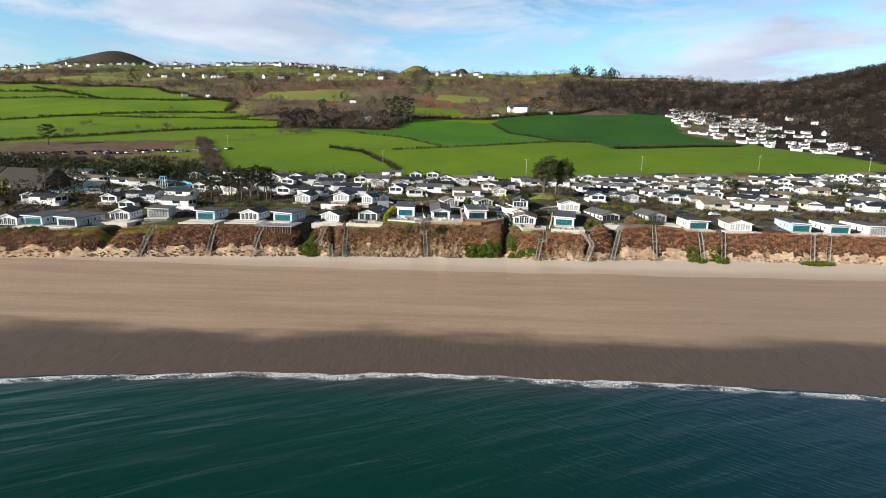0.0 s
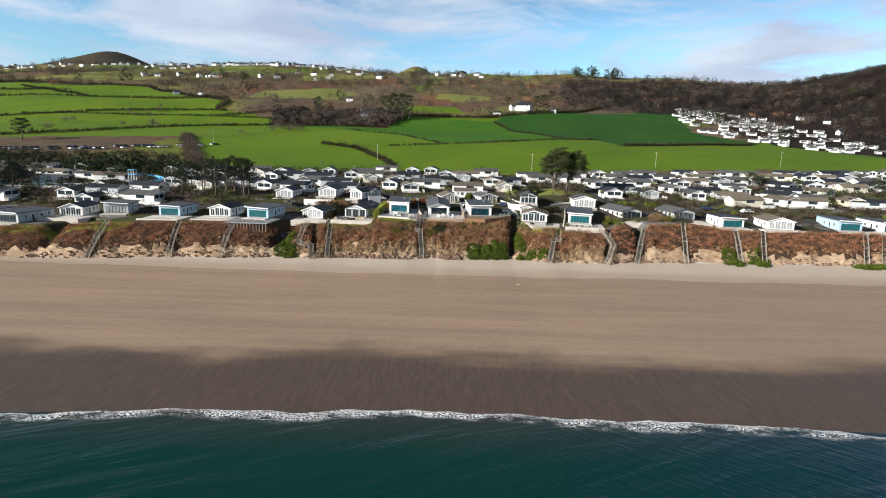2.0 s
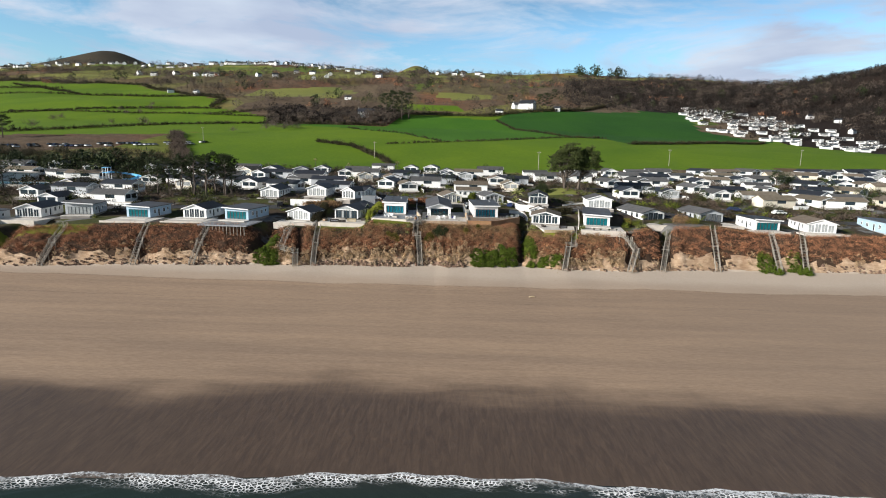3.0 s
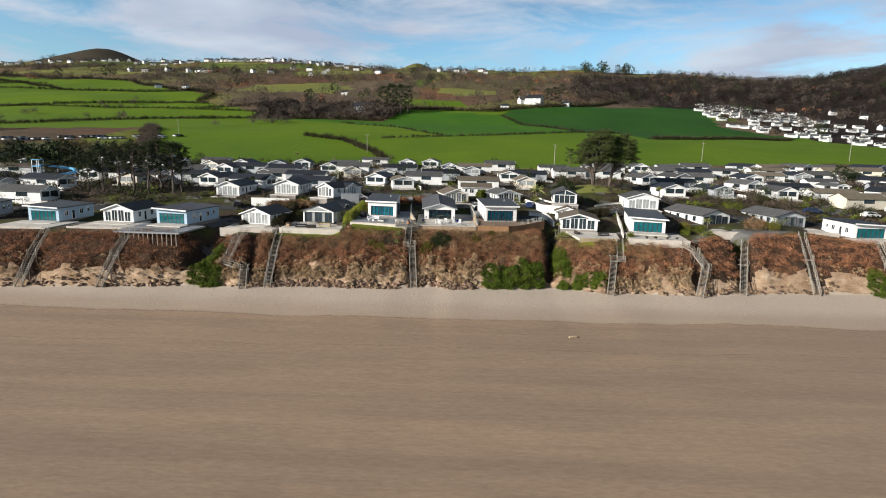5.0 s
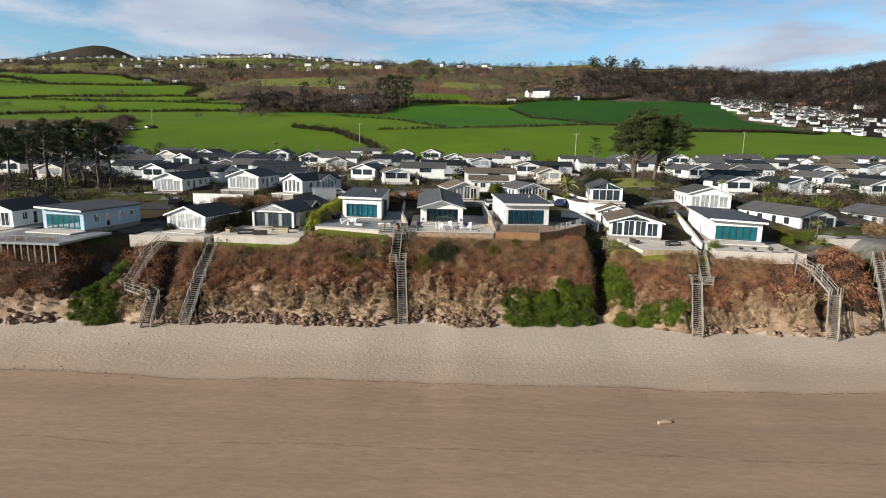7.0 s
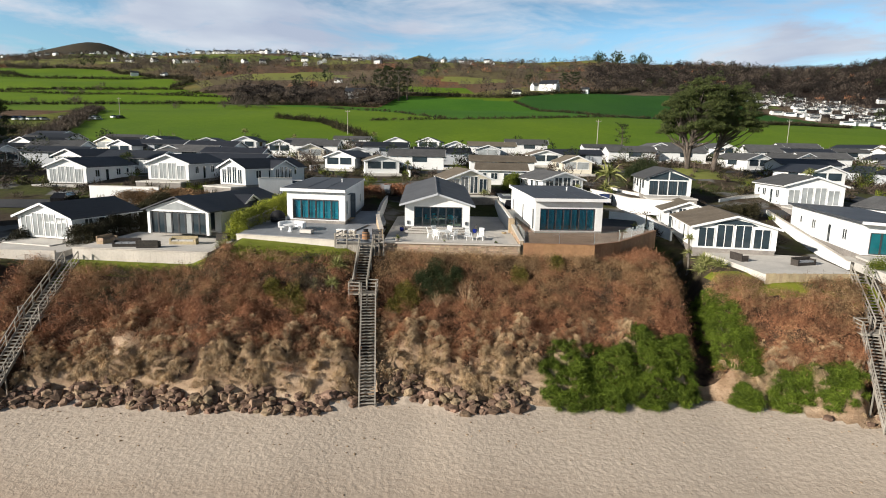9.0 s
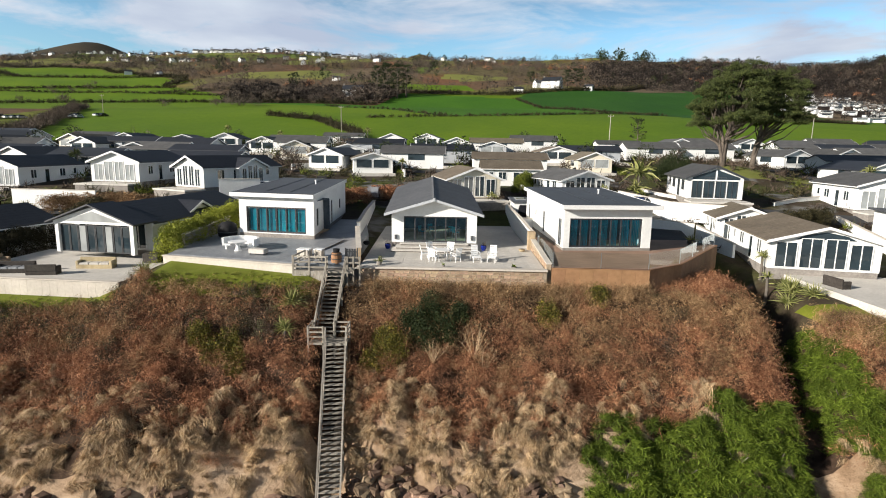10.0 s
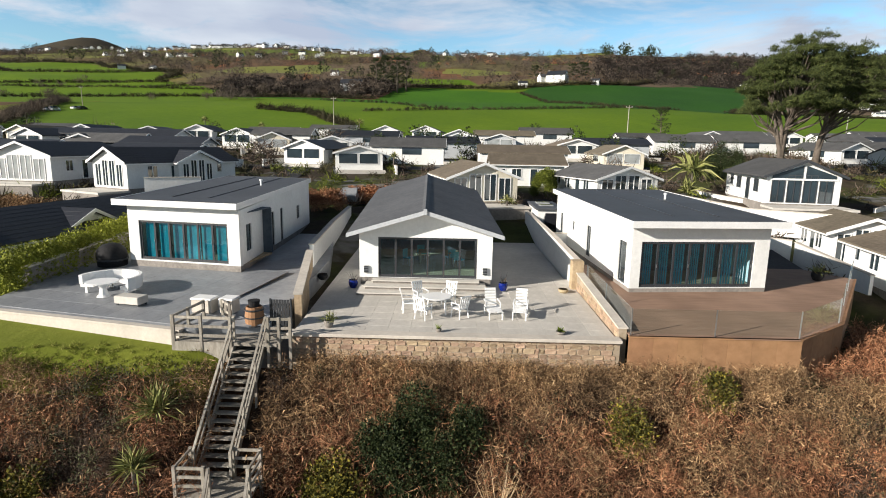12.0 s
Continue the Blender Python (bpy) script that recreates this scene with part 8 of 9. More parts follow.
def wood(name, count, region, size, mat, label, seed, mask=None, tufts=None, lift=.42):
    g = np.random.default_rng(seed)
    x0, x1, y0, y1 = region
    x, y = g.uniform(x0, x1, count), g.uniform(y0, y1, count)
    ok = np.ones(count, bool)
    for poly in (FIELD_A, FIELD_L, *PATCHES):
        ok &= ~inside(poly, x, y)
    if mask is not None:
        ok &= mask(x, y, g.random(count))
    x, y = far(x[ok], y[ok])
    s = size * g.uniform(.55, 1.3, len(x)) * (1 + .25 * waves(x, y, 90, 5))
    return scatter(name, tufts or TUFT_LOW, list(zip(x, y, land(x, y) + s * lift, s, g.uniform(0, 6.28, len(x)))), mat, label, "wood")


near_wood = lambda x, y, r: inside(((-177, 591), (-60, 612), (-47, 674), (-61, 716), (-198, 700)), x, y)
wood("bare_wood", 260, (-205, -40, 585, 700), 6.5, TWIGS_SHADED, "dark leafless wood behind the pasture", 41, near_wood, TUFT_BARE, 0)
wood("bare_wood", 420, (-205, -40, 585, 680), 6.5, TWIGS, "bare grey-brown trees along the field edge", 42, near_wood, TUFT_BARE, 0)
for k, (x, y, h, s) in enumerate(((-65, 651, 27, 14), (-57, 651, 29, 14), (-48, 647, 28, 13), (-60, 663, 27, 13), (-41, 653, 27, 13), (-50, 665, 26, 13), (110, 741, 18, 12), (119, 743, 20, 12), (152, 884, 18, 11), (76, 754, 15, 11))):
    pine(x, y, h, s, 90 + k, ((0, 0),), .2, "tall dark pine in a clump behind the fields", density=.5)
mid = lambda x, y, r: waves(x, y, 150, 2) + .6 * waves(x, y, 60, 6) > -.3 + .8 * r
wood("hill_wood", 7600, (-950, 750, 640, 1500), 7.5, TWIGS, "grey-brown leafless trees covering the hillside", 43, mid, TUFT_FAR, 0)
wood("hill_wood", 1900, (-950, 750, 640, 1900), 8, TWIGS_SHADED, "dark leafless trees in the folds of the hillside", 52, lambda x, y, r: waves(x, y, 110, 4) > .3, TUFT_FAR, 0)
wood("hill_scrub", 4200, (-1500, 1100, 1150, 1900), 7, TWIGS, "brown scrub and bare trees below the ridge", 44, lambda x, y, r: waves(x, y, 210, 9) > -.4 + r * .6, TUFT_FAR, 0)
russet_bank = lambda x, y, r: (((x - 150) / 130) ** 2 + ((y - 1340) / 130) ** 2 < 1) | (((x - 400) / 120) ** 2 + ((y - 1400) / 110) ** 2 < 1) | (waves(x, y, 260, 3) > .72)
wood("hill_bracken", 2200, (-1100, 700, 700, 1700), 6, BRACKEN, "patches of russet bracken on the hillside", 45, russet_bank, None, .1)
# The shaded valley side gets its shade from the tree colour.
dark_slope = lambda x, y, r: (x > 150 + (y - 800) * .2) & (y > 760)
wood("dark_wood", 3600, (150, 1150, 780, 1500), 8.5, TWIGS_SHADED, "leafless wood coloured dark for the shaded valley side", 46, dark_slope, TUFT_FAR, 0)
wood("dark_wood", 1900, (380, 950, 480, 1000), 8.5, TWIGS_SHADED, "bare trees on the valley hill, darkened for cloud shade", 47, lambda x, y, r: x > 425 + (y - 600) * .3, TUFT_FAR, 0)
wood("evergreens", 620, (-1300, 800, 640, 1900), 10, NEEDLES_DARK, "scattered dark evergreen trees on the hills", 48, lambda x, y, r: waves(x, y, 330, 8) + waves(x, y, 70, 3) > .55, TUFT_FIR, 0)
wood("skyline_trees", 170, (-1500, 900, 1840, 1910), 9, TWIGS_SHADED, "wind-bent trees along the skyline", 49, lambda x, y, r: waves(x, y * 0, 160, 1) > .1, TUFT_FAR, 0)
wood("skyline_trees", 60, (330, 520, 1780, 1880), 17, NEEDLES_DARK, "dark conifers on the skyline", 51, lambda x, y, r: waves(x, y * 0, 60, 1) > .2, TUFT_FIR, 0)
g7 = np.random.default_rng(77)
field_trees = [(-330 + g7.normal() * 60, 600 + g7.normal() * 60) for _ in range(15)] + [(-150 + g7.normal() * 10, 560 + g7.normal() * 10) for _ in range(8)]
scatter("field_trees", TUFT_WOOD, [(x, y, float(land(x, y)) + 2, 5 + 3 * g7.random(), g7.uniform(0, 6.28)) for x, y in field_trees], TWIGS, "bare trees standing along the pasture hedges", "trees")
wood("garden_trees", 420, (-330, -140, 308, 372), 4.4, HEDGE_MAT, "dark garden trees and hedges behind the pool", 53, None, TUFT_WOOD, .3)
wood("garden_trees", 110, (-270, -138, 304, 326), 6, NEEDLES_DARK, "row of dark conifers behind the pool", 54, None, TUFT_FIR, 0)
wood("garden_trees", 42, (-200, -120, 288, 304), 5.5, NEEDLES_DARK, "dark evergreen trees round the pool", 56, None, TUFT_FIR, 0)
wood("garden_trees", 45, (-185, -100, 222, 250), 4.0, HEDGE_MAT, "small bare trees by the lodges", 57, None, TUFT_CROWN, 0)
wood("autumn_tree", 5, (-190, -184, 233, 238), 6.5, GORSE, "small trees with orange leaves beside the clubhouse", 58, None, TUFT_CROWN, 0)

# garden shrubs between the lodges
g8 = np.random.default_rng(88)
homes = np.array([(x, y) for x, y, _, _ in SPOTS] + NAMED)
spots_b, spots_g, spots_d = [], [], []


def free_front(x):
    """Keeps shrubs off the lodges of the front row."""
    return any(a < x < b for a, b in FRONT)


for i in range(7600):
    x, y = g8.uniform(-240, 280), g8.uniform(213, 334)
    if y > (322 if x < 40 else 322 + (x - 40) * .3) or (abs(x) < 24 and y < 229) or (28 < x < 66 and 246 < y < 280) and g8.random() < .7:
        continue
    if len(homes) and np.min(np.abs(homes[:, 0] - x) / 6.5 + np.abs(homes[:, 1] - y) / 9) < .9:
        continue
    if -182 < x < -142 and 242 < y < 261 or y < 222 and free_front(x):
        continue
    s = g8.uniform(.9, 2.8) if y > 265 or abs(x) > 75 else g8.uniform(.7, 1.9)
    kind = float(waves(np.array(x), np.array(y), 30, 3)) + g8.normal() * .5
    (spots_b if kind < .1 else spots_d if kind < .75 else spots_g).append((x, y, float(land(x, y)) + s * .2, s, g8.uniform(0, 6.28)))
trees_d = [(x, y, z - .3, s * 1.9, a) for x, y, z, s, a in spots_d[::7] if y > 268 or abs(x) > 75]
scatter("garden_trees", TUFT_GARDEN, trees_d, NEEDLES_DARK, "small dark evergreen trees among the lodges", "trees")
trees_b = [(x, y, z - .3, s * 1.9, a) for x, y, z, s, a in spots_b[::16] if y > 262 or abs(x) > 75]
scatter("garden_trees", TUFT_TREE, [(x, y, z + .3 * s, s * .8, a) for x, y, z, s, a in trees_b], TWIGS, "small bare trees among the lodges", "trees")
for x, y, turn, n in SPOTS:
    for k in (-1, 1):
        if g8.random() < .45:
            continue
        u = radians(turn)
        for i in range(9):
            a, b = k * g8.uniform(4.6, 5.6), g8.uniform(-3, 12)
            px, py = x + a * math.cos(u) - b * math.sin(u), y + a * math.sin(u) + b * math.cos(u)
            s = g8.uniform(.8, 1.5)
            (spots_d if (n + k) % 3 else spots_g).append((px, py, float(land(px, py)) + s * .2, s, g8.uniform(0, 6.28)))
scatter("garden_shrubs", TUFT_LOW, spots_b, BARE_BROWN, "brown winter shrubs between the lodges", "shrubs")
scatter("garden_shrubs", TUFT_LOW, spots_d, HEDGE_MAT, "dark green hedging between the lodges", "shrubs")
scatter("garden_shrubs", TUFT_LOW, spots_g, EVERGREEN, "bright evergreen shrubs between the lodges", "shrubs")


def clipped_hedge(pts, high, wide, seed, label="thick clipped yellow-green hedge beside the terrace", mat=None):
    g = np.random.default_rng(seed)
    spots = []
    for (x0, y0), (x1, y1) in zip(pts, pts[1:]):
        ln = math.hypot(x1 - x0, y1 - y0)
        for i in range(int(ln * 26)):
            u, a, r = g.random(), g.uniform(0, 3.14), g.uniform(.75, 1)
            x, y = x0 + (x1 - x0) * u, y0 + (y1 - y0) * u
            dx, dz = math.cos(a) * wide * r, math.sin(a) ** .7 * high * r
            nx, ny = (y1 - y0) / ln, -(x1 - x0) / ln
            spots.append((x + nx * dx, y + ny * dx, float(land(x, y)) + dz, g.uniform(.6, 1.0), g.uniform(0, 6.28)))
    return scatter("garden_hedge", TUFT_HEDGE, spots, mat or EVERGREEN, label, "hedge", kind="")


clipped_hedge([(-21.6, 204.3), (-21.2, 211.0), (-20.5, 221.0)], 2.3, .95, 5, mat=HEDGE_BRIGHT)
bush(36.5, 258, 2.6, 2.2, 5.6, NEEDLES_DARK, "dark green conifer bush beside the pines", 71, 150)
bush(33.8, 256.5, 1.6, 1.4, 3.2, NEEDLES_DARK, "dark green conifer bush beside the pines", 72, 70)
clipped_hedge([(32.5, 222.6), (41.5, 225.5)], 1.6, .9, 6, "dark clipped hedge below the glazed lodge", HEDGE_MAT)
clipped_hedge([(-10, 232.5), (-2.5, 233)], 1.0, .9, 7, "russet garden hedge behind the lodges", BRACKEN)
clipped_hedge([(8.6, 236.5), (10.5, 244)], 1.8, 1.0, 8)
clipped_hedge([(-34.0, 225.5), (-38.5, 226.5), (-46.0, 224.5)], 1.6, 1.3, 13, "brown winter hedge behind the lodge", BRACKEN_PALE)
clipped_hedge([(-20.4, 226.0), (-10.0, 229.8)], 1.3, 1.0, 14, "russet garden hedge behind the lodges", BRACKEN)
clipped_hedge([(-46, 203.5), (-45, 210)], 1.6, .8, 11, "dark garden hedge beside the lodge", HEDGE_MAT)
clipped_hedge([(-36.9, 202.8), (-37.6, 212.0), (-38.6, 224)], 2.0, 1.1, 12, "dark garden hedge beside the lodge", HEDGE_MAT)

# ---- far buildings, caravans, poles, pool ----


def cottage(m, w, l, h, roof, label, wins=2, group="hill cottages"):
    c = thing("cottage", m, label, "house", group)
    part("wall", Solid().extrude([(-w / 2, -3), (w / 2, -3), (w / 2, h), (0, h + w * .36), (-w / 2, h)], -l / 2, l / 2), WHITE_WALL, c)
    part("roof", Solid().extrude([(0, h + w * .36), (w / 2 + .4, h - .25), (w / 2 + .4, h + .05), (0, h + w * .36 + .3), (-w / 2 - .4, h + .05), (-w / 2 - .4, h - .25)], -l / 2 - .3, l / 2 + .3), roof, c)
    for k in (1,):
        part("chimney", Solid().box(-.5, k * (l / 2 - .7) - .5, h + w * .3, .5, k * (l / 2 - .7) + .5, h + w * .36 + 1.4), PLINTH, c)
    for i in range(wins):
        y = -l / 2 + l * (i + .5) / wins
        part("window", Solid().box(w / 2, y - .5, h * .4, w / 2 + .06, y + .5, h * .8), GLASS_DARK, c)
    return c


COTTAGE_LABEL = "white cottage with a slate roof on the hillside"
house = cottage(at_ground(-530, 1475, 90), 7, 11, 4.5, ROOF_DARK, COTTAGE_LABEL, 0)
grey_house = cottage(at_ground(-480, 1470, 80), 7, 10, 4.0, ROOF_GREY, "white cottage with a grey roof on the hillside", 0)
gh = random.Random(4)
for i in range(128):
    if i < 96:
        x = gh.choice((-1330, -1250, -1130, -1000, -860, -760, -640, -560, -470)) + gh.gauss(0, 45)
        y = 1770 + gh.gauss(0, 55) - 60 * (x < -1050)
    elif i < 108:
        x, y = gh.uniform(-330, 160), gh.uniform(1640, 1850)
    elif i < 119:
        x, y = gh.uniform(-700, -480), 1330 + gh.gauss(0, 14)
    else:
        x, y = gh.uniform(-420, -150), gh.uniform(1280, 1500)
    x, y = (float(v) for v in far(x, y))
    copy_thing(gh.choice((house, grey_house)), at_ground(x, y, gh.choice((70, 90, 110, 20, 150))))
cottage(at_ground(-87, 661, 92), 9, 17, 5, ROOF_DARK, "white farmhouse among dark trees above the pasture", group="farmhouses")
cottage(at_ground(94, 735, 62), 11, 18, 6, ROOF_DARK, "large white farmhouse at the top of the pasture", group="farmhouses")
cottage(at_ground(83, 740, 110), 8, 12, 4, ROOF_GREY, "white outbuilding beside the farmhouse", group="farmhouses")
for x, y in ((58, 701), (129, 733), (-133, 816), (-377, 834), (-346, 843), (471, 802), (488, 772), (458, 700)):
    copy_thing(house, at_ground(x, y, gh.choice((60, 90, 120))) @ Matrix.Scale(.75, 4))


def caravan(m, label):
    c = thing("static_caravan", m, label, "caravan", "static caravans in the valley")
    part("body", Solid().extrude([(-1.9, -1.2), (1.9, -1.2), (1.9, 2.2), (0, 2.7), (-1.9, 2.2)], -5.2, 5.2), WHITE_WALL, c)
    part("roof", Solid().extrude([(0, 2.7), (2.05, 2.16), (2.05, 2.28), (0, 2.85), (-2.05, 2.28), (-2.05, 2.16)], -5.4, 5.4), ROOF_GREY, c)
    for k in (-1,):
        part("window", Solid().box(k * 1.9 - (.05 if k < 0 else 0), -3.5, 1.0, k * 1.9 + (.05 if k > 0 else 0), 3.5, 2.0), GLASS_DARK, c)
    return c


first = None
VALLEY = ((274, 662), (285, 714), (304, 805), (348, 902), (393, 864), (435, 833), (408, 741), (443, 699), (441, 613), (401, 542), (361, 563), (326, 616))
for row in range(23):
    for col in range(20):
        x, y = 270 + col * 12.0 + gh.uniform(-2, 2), 530 + row * 22 + gh.uniform(-2, 2) + col * 1.5
        if not inside(VALLEY, np.array(x), np.array(y)) or gh.random() < .4:
            continue
        m = at_ground(x, y, gh.choice((70, 78, 85, 95, 15)), .7)
        first = first or caravan(m, "white static caravan in a packed valley site")
        copy_thing(first, m) if first.matrix_basis != m else None


wood("valley_trees", 620, (280, 480, 540, 1040), 4.5, TWIGS_SHADED, "dark bare trees between the caravans", 59, lambda x, y, r: inside(VALLEY, x, y), TUFT_CROWN, 0)


def pole(x, y, h=9.5):
    p = thing("utility_pole", at_ground(x, y), "slender pale timber utility pole in the field", "pole", "utility poles")
    part("post", Solid().tube([(0, 0, -.3), (0, 0, h)], [.16, .11], 8), WOOD_GREY, p)
    part("crossarm", Solid().box(-.9, -.06, h - .7, .9, .06, h - .55), WOOD_GREY, p)
    for k in (-.8, 0, .8):
        part("insulator", Solid().lathe([(.06, h - .55), (.08, h - .45), (.04, h - .35)], 8, (k, 0)), PLASTIC_WHITE, p)


for x, y in ((-42, 377), (-167, 436), (49, 346), (128, 372), (213, 388), (291, 392), (240, 905), (300, 905)):
    pole(x, y)

# pool, slide and clubhouse of the village


def pool():
    z = float(land(-165, 250)) + .95
    p = thing("swimming_pool", pose(0, 0, 0), "turquoise outdoor swimming pool with a pale surround", "pool")
    part("surround", Solid().slab([(-182, 243), (-150, 246), (-140, 254), (-150, 261), (-182, 258)], z - 1.5, z), PAVING, p)
    k = Nodes("pool_water")
    k.bump(k.noise(1.2, 3, 0.5), 0.3, 0.1)
    part("water", Solid().slab([(-179, 245.5), (-153, 248), (-146, 253.5), (-153, 258), (-179, 255.5)], z + .002, z + .04), k.done(k.ramp(k.noise(0.3, 3, 0.5), (0.3, (0.12, 0.45, 0.62)), (0.7, (0.2, 0.6, 0.75))), 0.08), p)


pool()
BLUE_PLASTIC = surface("blue_slide_plastic", (0.12, 0.45, 0.78), (0.2, 0.56, 0.86), 4, 0.6, 0.3, 0.03, 0.01)
slide = thing("water_slide", at_ground(-127.5, 266, 0, -1.0), "pale blue spiral water slide on a tower", "water slide")
pts = [(-5.4 * math.cos(a * .55) * (1 + .03 * a), 4.6 * math.sin(a * .55), 5.2 - .36 * a) for a in range(12)]
chute = Solid()
for a, b in zip(pts, pts[1:]):
    chute.beam(a, b, 1.3, .12)
    for k in (-1, 1):
        d = Vector((b[0] - a[0], b[1] - a[1], 0)).normalized()
        o = Vector((d.y, -d.x, 0)) * (.65 * k) + Vector((0, 0, .3))
        chute.beam(Vector(a) + o, Vector(b) + o, .1, .6)
part("chute", chute, BLUE_PLASTIC, slide)
for i in range(0, 12, 2):
    part("support", Solid().tube([(pts[i][0], pts[i][1], -.5), pts[i]], [.14, .14], 8), PLASTIC_WHITE, slide)
part("tower_floor", Solid().box(-7.4, -1.2, 4.9, -5.0, 1.2, 5.15), BLUE_PLASTIC, slide)
part("tower_roof", Solid().box(-7.4, -1.2, 7.0, -5.0, 1.2, 7.2), BLUE_PLASTIC, slide)
for x, y in ((-7.3, -1.1), (-5.1, -1.1), (-7.3, 1.1), (-5.1, 1.1)):
    part("tower_leg", Solid().box(x - .08, y - .08, -.6, x + .08, y + .08, 7.0), PLASTIC_WHITE, slide)
CLUB_ROOF = surface("purple_brown_roof", (0.024, 0.014, 0.02), (0.042, 0.026, 0.034), 3, 0.3, 0.8, 0.4, 0.03)
club = thing("clubhouse", at_ground(-205, 262, 80), "large clubhouse with a steep purple-brown roof", "building")
part("wall", Solid().extrude([(-9, -2), (9, -2), (9, 3.6), (0, 9.5), (-9, 3.6)], -14, 14), WOOD_DARK, club)
part("roof", gable_roof(18, 28, 3.6, 5.9, .8, .3, -.5), CLUB_ROOF, club)
club.children[-1].location.y = -14
for i in range(6):
    part("window", Solid().box(-9.06, -11 + 4 * i, .8, -9.0, -9 + 4 * i, 2.6), GLASS_PALE, club)
hall = thing("pavilion", at_ground(-172, 268, 0, .3), "low white curved pavilion beside the pool", "building")
part("wall", Solid().slab([(9 * math.cos(radians(a)), 5 * math.sin(radians(a))) for a in range(0, 360, 20)], -1, 2.6), WHITE_WALL, hall)
part("roof", Solid().slab([(9.6 * math.cos(radians(a)), 5.6 * math.sin(radians(a))) for a in range(0, 360, 20)], 2.602, 2.95), COPING, hall)

# parked cars


def car(m, paint, label):
    c = thing("car", m, label, "car", "parked cars")
    side = [(-2.1, .3), (2.1, .3), (2.15, .75), (1.3, .92), (.75, 1.42), (-1.2, 1.45), (-1.95, .95), (-2.15, .8)]
    body = Solid()
    n = len(side)
    for y, sh in ((-.88, 1), (.88, 1)):
        body.v += [(x, y * (.82 if z > 1 else 1), z) for x, z in side]
    body.f += [tuple(range(n)), tuple(2 * n - 1 - i for i in range(n))] + [(i, n + i, n + (i + 1) % n, (i + 1) % n) for i in range(n)]
    part("body", body, paint, c)
    part("windscreen", Solid().poly((1.27, -.72, .95), (1.27, .72, .95), (.80, .66, 1.39), (.80, -.66, 1.39)), GLASS_DARK, c)
    for k in (-1, 1):
        part("side_window", Solid().poly((1.0, k * .885, .98), (.62, k * .76, 1.36), (-1.1, k * .76, 1.38), (-1.5, k * .885, .98)), GLASS_DARK, c)
    for x in (-1.35, 1.35):
        for k in (-1, 1):
            part("wheel", Solid().tube([(x, k * .72, .32), (x, k * .92, .32)], [.32, .32], 14), RUBBER, c)
    return c


PAINTS = [(surface("silver_paint", (0.42, 0.43, 0.44), (0.48, 0.49, 0.5), 9, 1, 0.3, 0, metal=0.5), "silver"), (surface("navy_paint", (0.02, 0.03, 0.08), (0.03, 0.045, 0.11), 9, 1, 0.25, 0), "dark blue"), (PLASTIC_WHITE, "white"), (surface("black_paint", (0.012, 0.012, 0.014), (0.02, 0.02, 0.022), 9, 1, 0.2, 0), "black")]
cars = []
for n, (x, y, a, k) in enumerate(((-9.6, 233, 80, 0), (8.2, 226, 85, 3), (22.5, 231, 60, 1), (-24, 236, 15, 2))):
    cars.append(car(at_ground(x, y, a, .02), PAINTS[k][0], PAINTS[k][1] + " car parked between the lodges"))
def far_car(m, paint, label):
    c = thing("car", m, label, "car", "parked cars")
    part("body", Solid().extrude([(-2.1, .25), (2.1, .25), (2.15, .75), (1.3, .92), (-1.95, .95), (-2.15, .8)], -.88, .88), paint, c)
    part("cabin", Solid().extrude([(1.25, .925), (.75, 1.42), (-1.2, 1.45), (-1.9, .955)], -.74, .74), GLASS_DARK, c)
    return c


yard = [far_car(at_ground(-314 - 3 * k, 373 + 6 * k, 80, .03), p, n + " car in the car park behind the trees") for k, (p, n) in enumerate(PAINTS)]
for i in range(58):
    x, y = -310 + i * 2.6 + gh.uniform(-.4, .4), 372 + (i * 2.8) * .3 + gh.choice((0, 8))
    copy_thing(yard[gh.randrange(4)], at_ground(x, y, gh.choice((75, 80, 84)), .03))
for i in range(46):
    x, y = gh.uniform(-120, 240), gh.uniform(217, 320)
    if len(homes) and np.min(np.abs(homes[:, 0] - x) / 6.5 + np.abs(homes[:, 1] - y) / 9.5) < 1.0 or not free(x, y, 4) or abs(x) < 24 and y < 232:
        continue
    copy_thing(cars[gh.randrange(4)], at_ground(x, y, gh.choice((0, 90, 85, 20, 100)), .02))


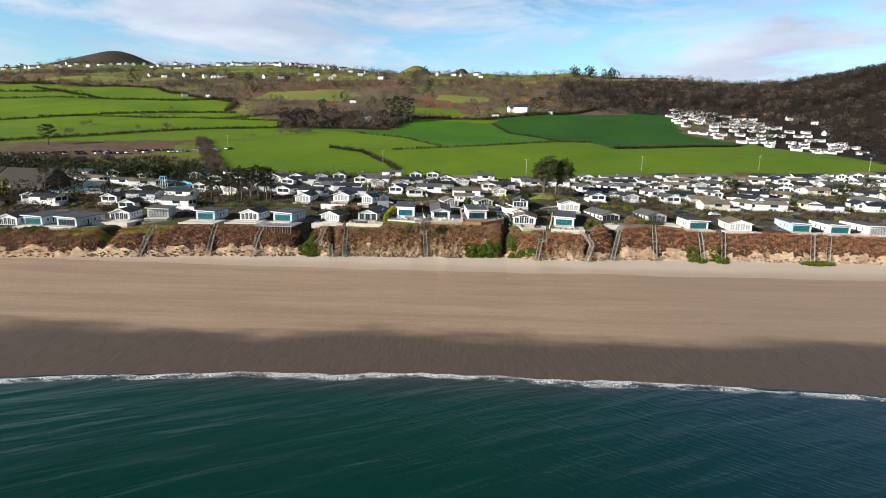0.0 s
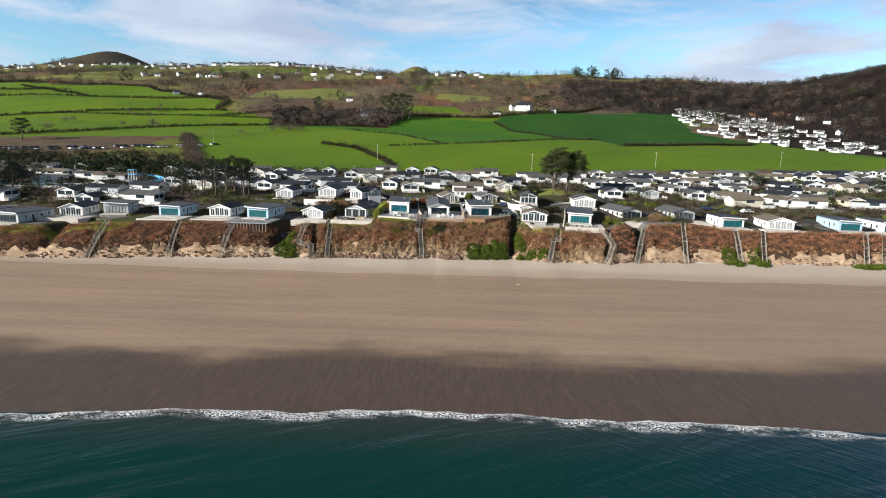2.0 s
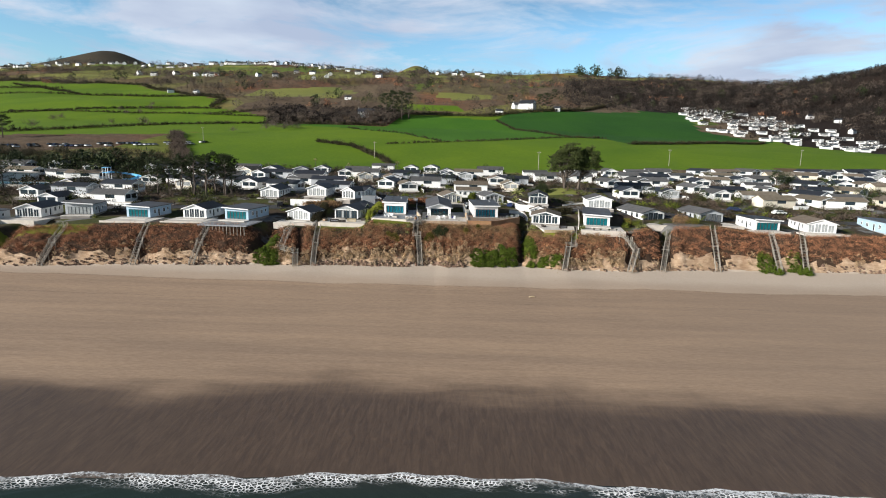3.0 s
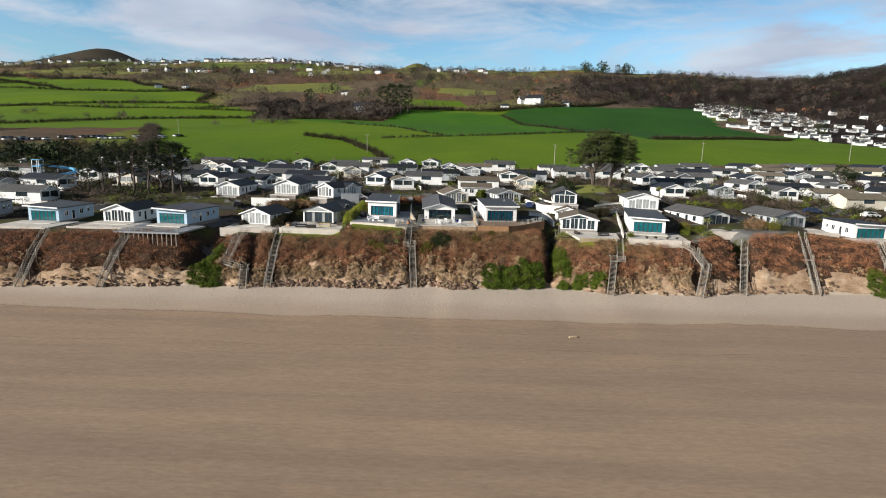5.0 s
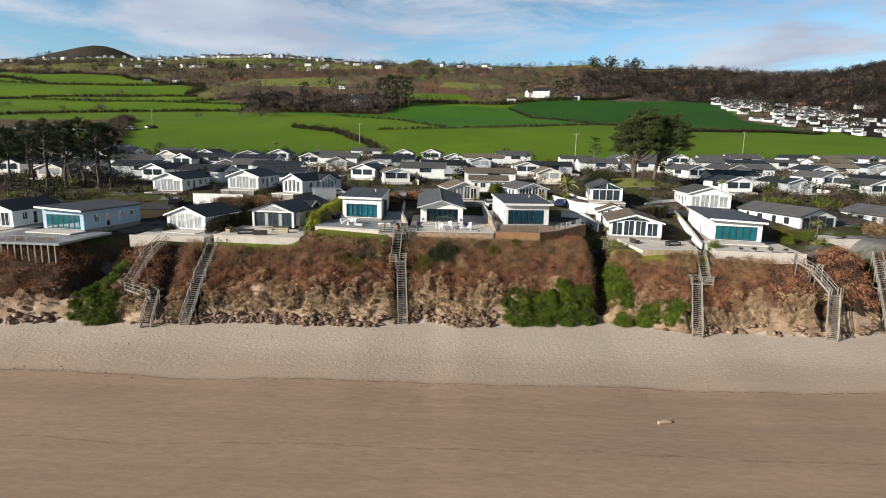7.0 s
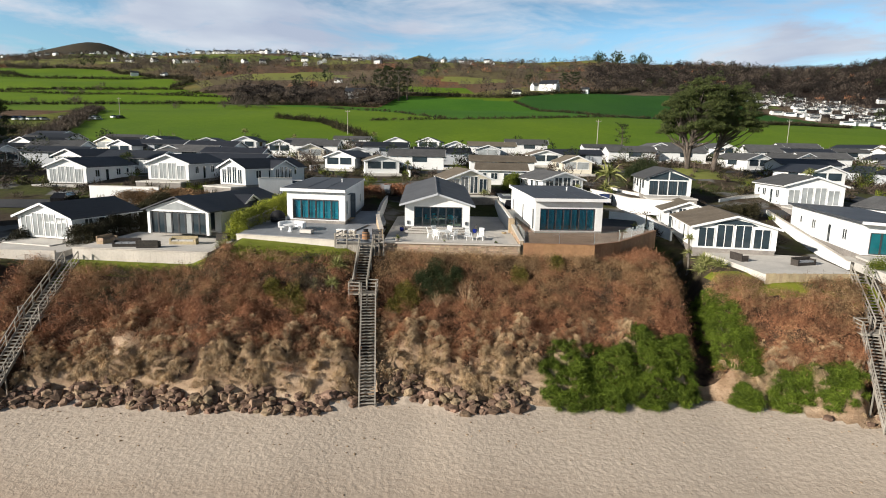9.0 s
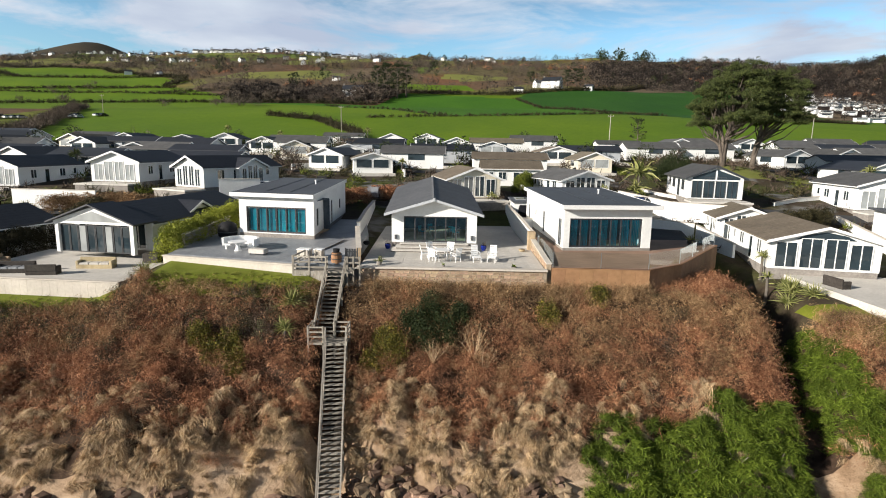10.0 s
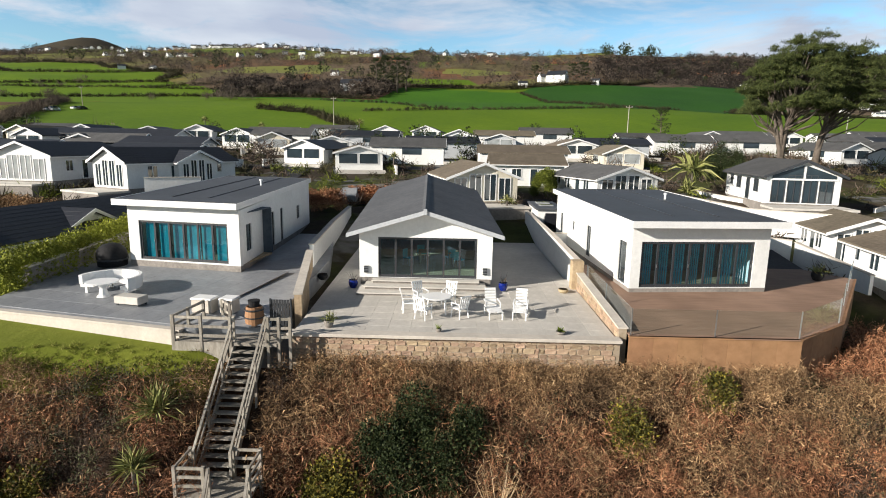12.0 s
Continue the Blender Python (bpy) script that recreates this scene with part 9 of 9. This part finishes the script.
def lane(pts, wide, label):
    """A tarmac lane laid over the ground."""
    verts, faces = [], []
    line = []
    for (x0, y0), (x1, y1) in zip(pts, pts[1:]):
        n = max(2, int(math.hypot(x1 - x0, y1 - y0) / 2))
        line += [(x0 + (x1 - x0) * i / n, y0 + (y1 - y0) * i / n) for i in range(n)]
    line.append(pts[-1])
    for i, (x, y) in enumerate(line):
        a, b = line[max(i - 1, 0)], line[min(i + 1, len(line) - 1)]
        d = Vector((b[0] - a[0], b[1] - a[1], 0)).normalized()
        for k in (-1, -.5, 0, .5, 1):
            px, py = x - d.y * k * wide / 2, y + d.x * k * wide / 2
            verts.append((px, py, float(land(px, py)) + .10))
    for i in range(len(line) - 1):
        for k in range(4):
            faces.append((i * 5 + k, i * 5 + k + 1, i * 5 + k + 6, i * 5 + k + 5))
    me = bpy.data.meshes.new("road")
    me.from_pydata(verts, [], faces)
    me.materials.append(TARMAC)
    tagged(new("road", me), label, "road", kind="structure")


lane([(-110, 219.5), (-50, 225), (-20, 233.5), (10, 234), (24, 233), (60, 224), (110, 221), (165, 221)], 4.2, "narrow dark tarmac lane between the lodges")
lane([(-90, 262), (-30, 266), (20, 268), (60, 280), (120, 288), (220, 306)], 4.2, "narrow dark tarmac lane through the village")
lane([(-20, 234), (-24, 266), (-20, 318)], 4.0, "side lane climbing between the lodges")
lane([(62, 224), (66, 282)], 4.0, "side lane climbing between the lodges")

# pale block wall with dark posts below the second row
posts = garden_wall([(-49.5, 243.2), (-43.0, 243.6), (-29.5, 244.4)], 10.6, (12.3, 12.5, 12.5), COPING, "pale block wall with dark posts below the lodges", .25)
for i in range(9):
    part("post", Solid().box(-45.0 + 1.9 * i, 243.2 + .08 * i, 10.6, -44.75 + 1.9 * i, 243.42 + .08 * i, 12.75), WOOD_DARK, posts)

# low white walls between the plots
gw = random.Random(31)
for x, y, turn, n in SPOTS:
    if gw.random() < .4 or y > 300:
        continue
    u, k = radians(turn), gw.choice((-1, 1))
    spot = lambda a, b: (x + a * math.cos(u) - b * math.sin(u), y + a * math.sin(u) + b * math.cos(u))
    p, q = spot(k * 5.2, -3.5), spot(k * 5.2, gw.uniform(2, 6))
    g0 = min(float(land(*p)), float(land(*q)))
    garden_wall([p, q] if k > 0 else [q, p], g0 - .5, (g0 + 1.2, g0 + 1.2), WHITE_WALL, "low white garden wall between lodge plots", .2)
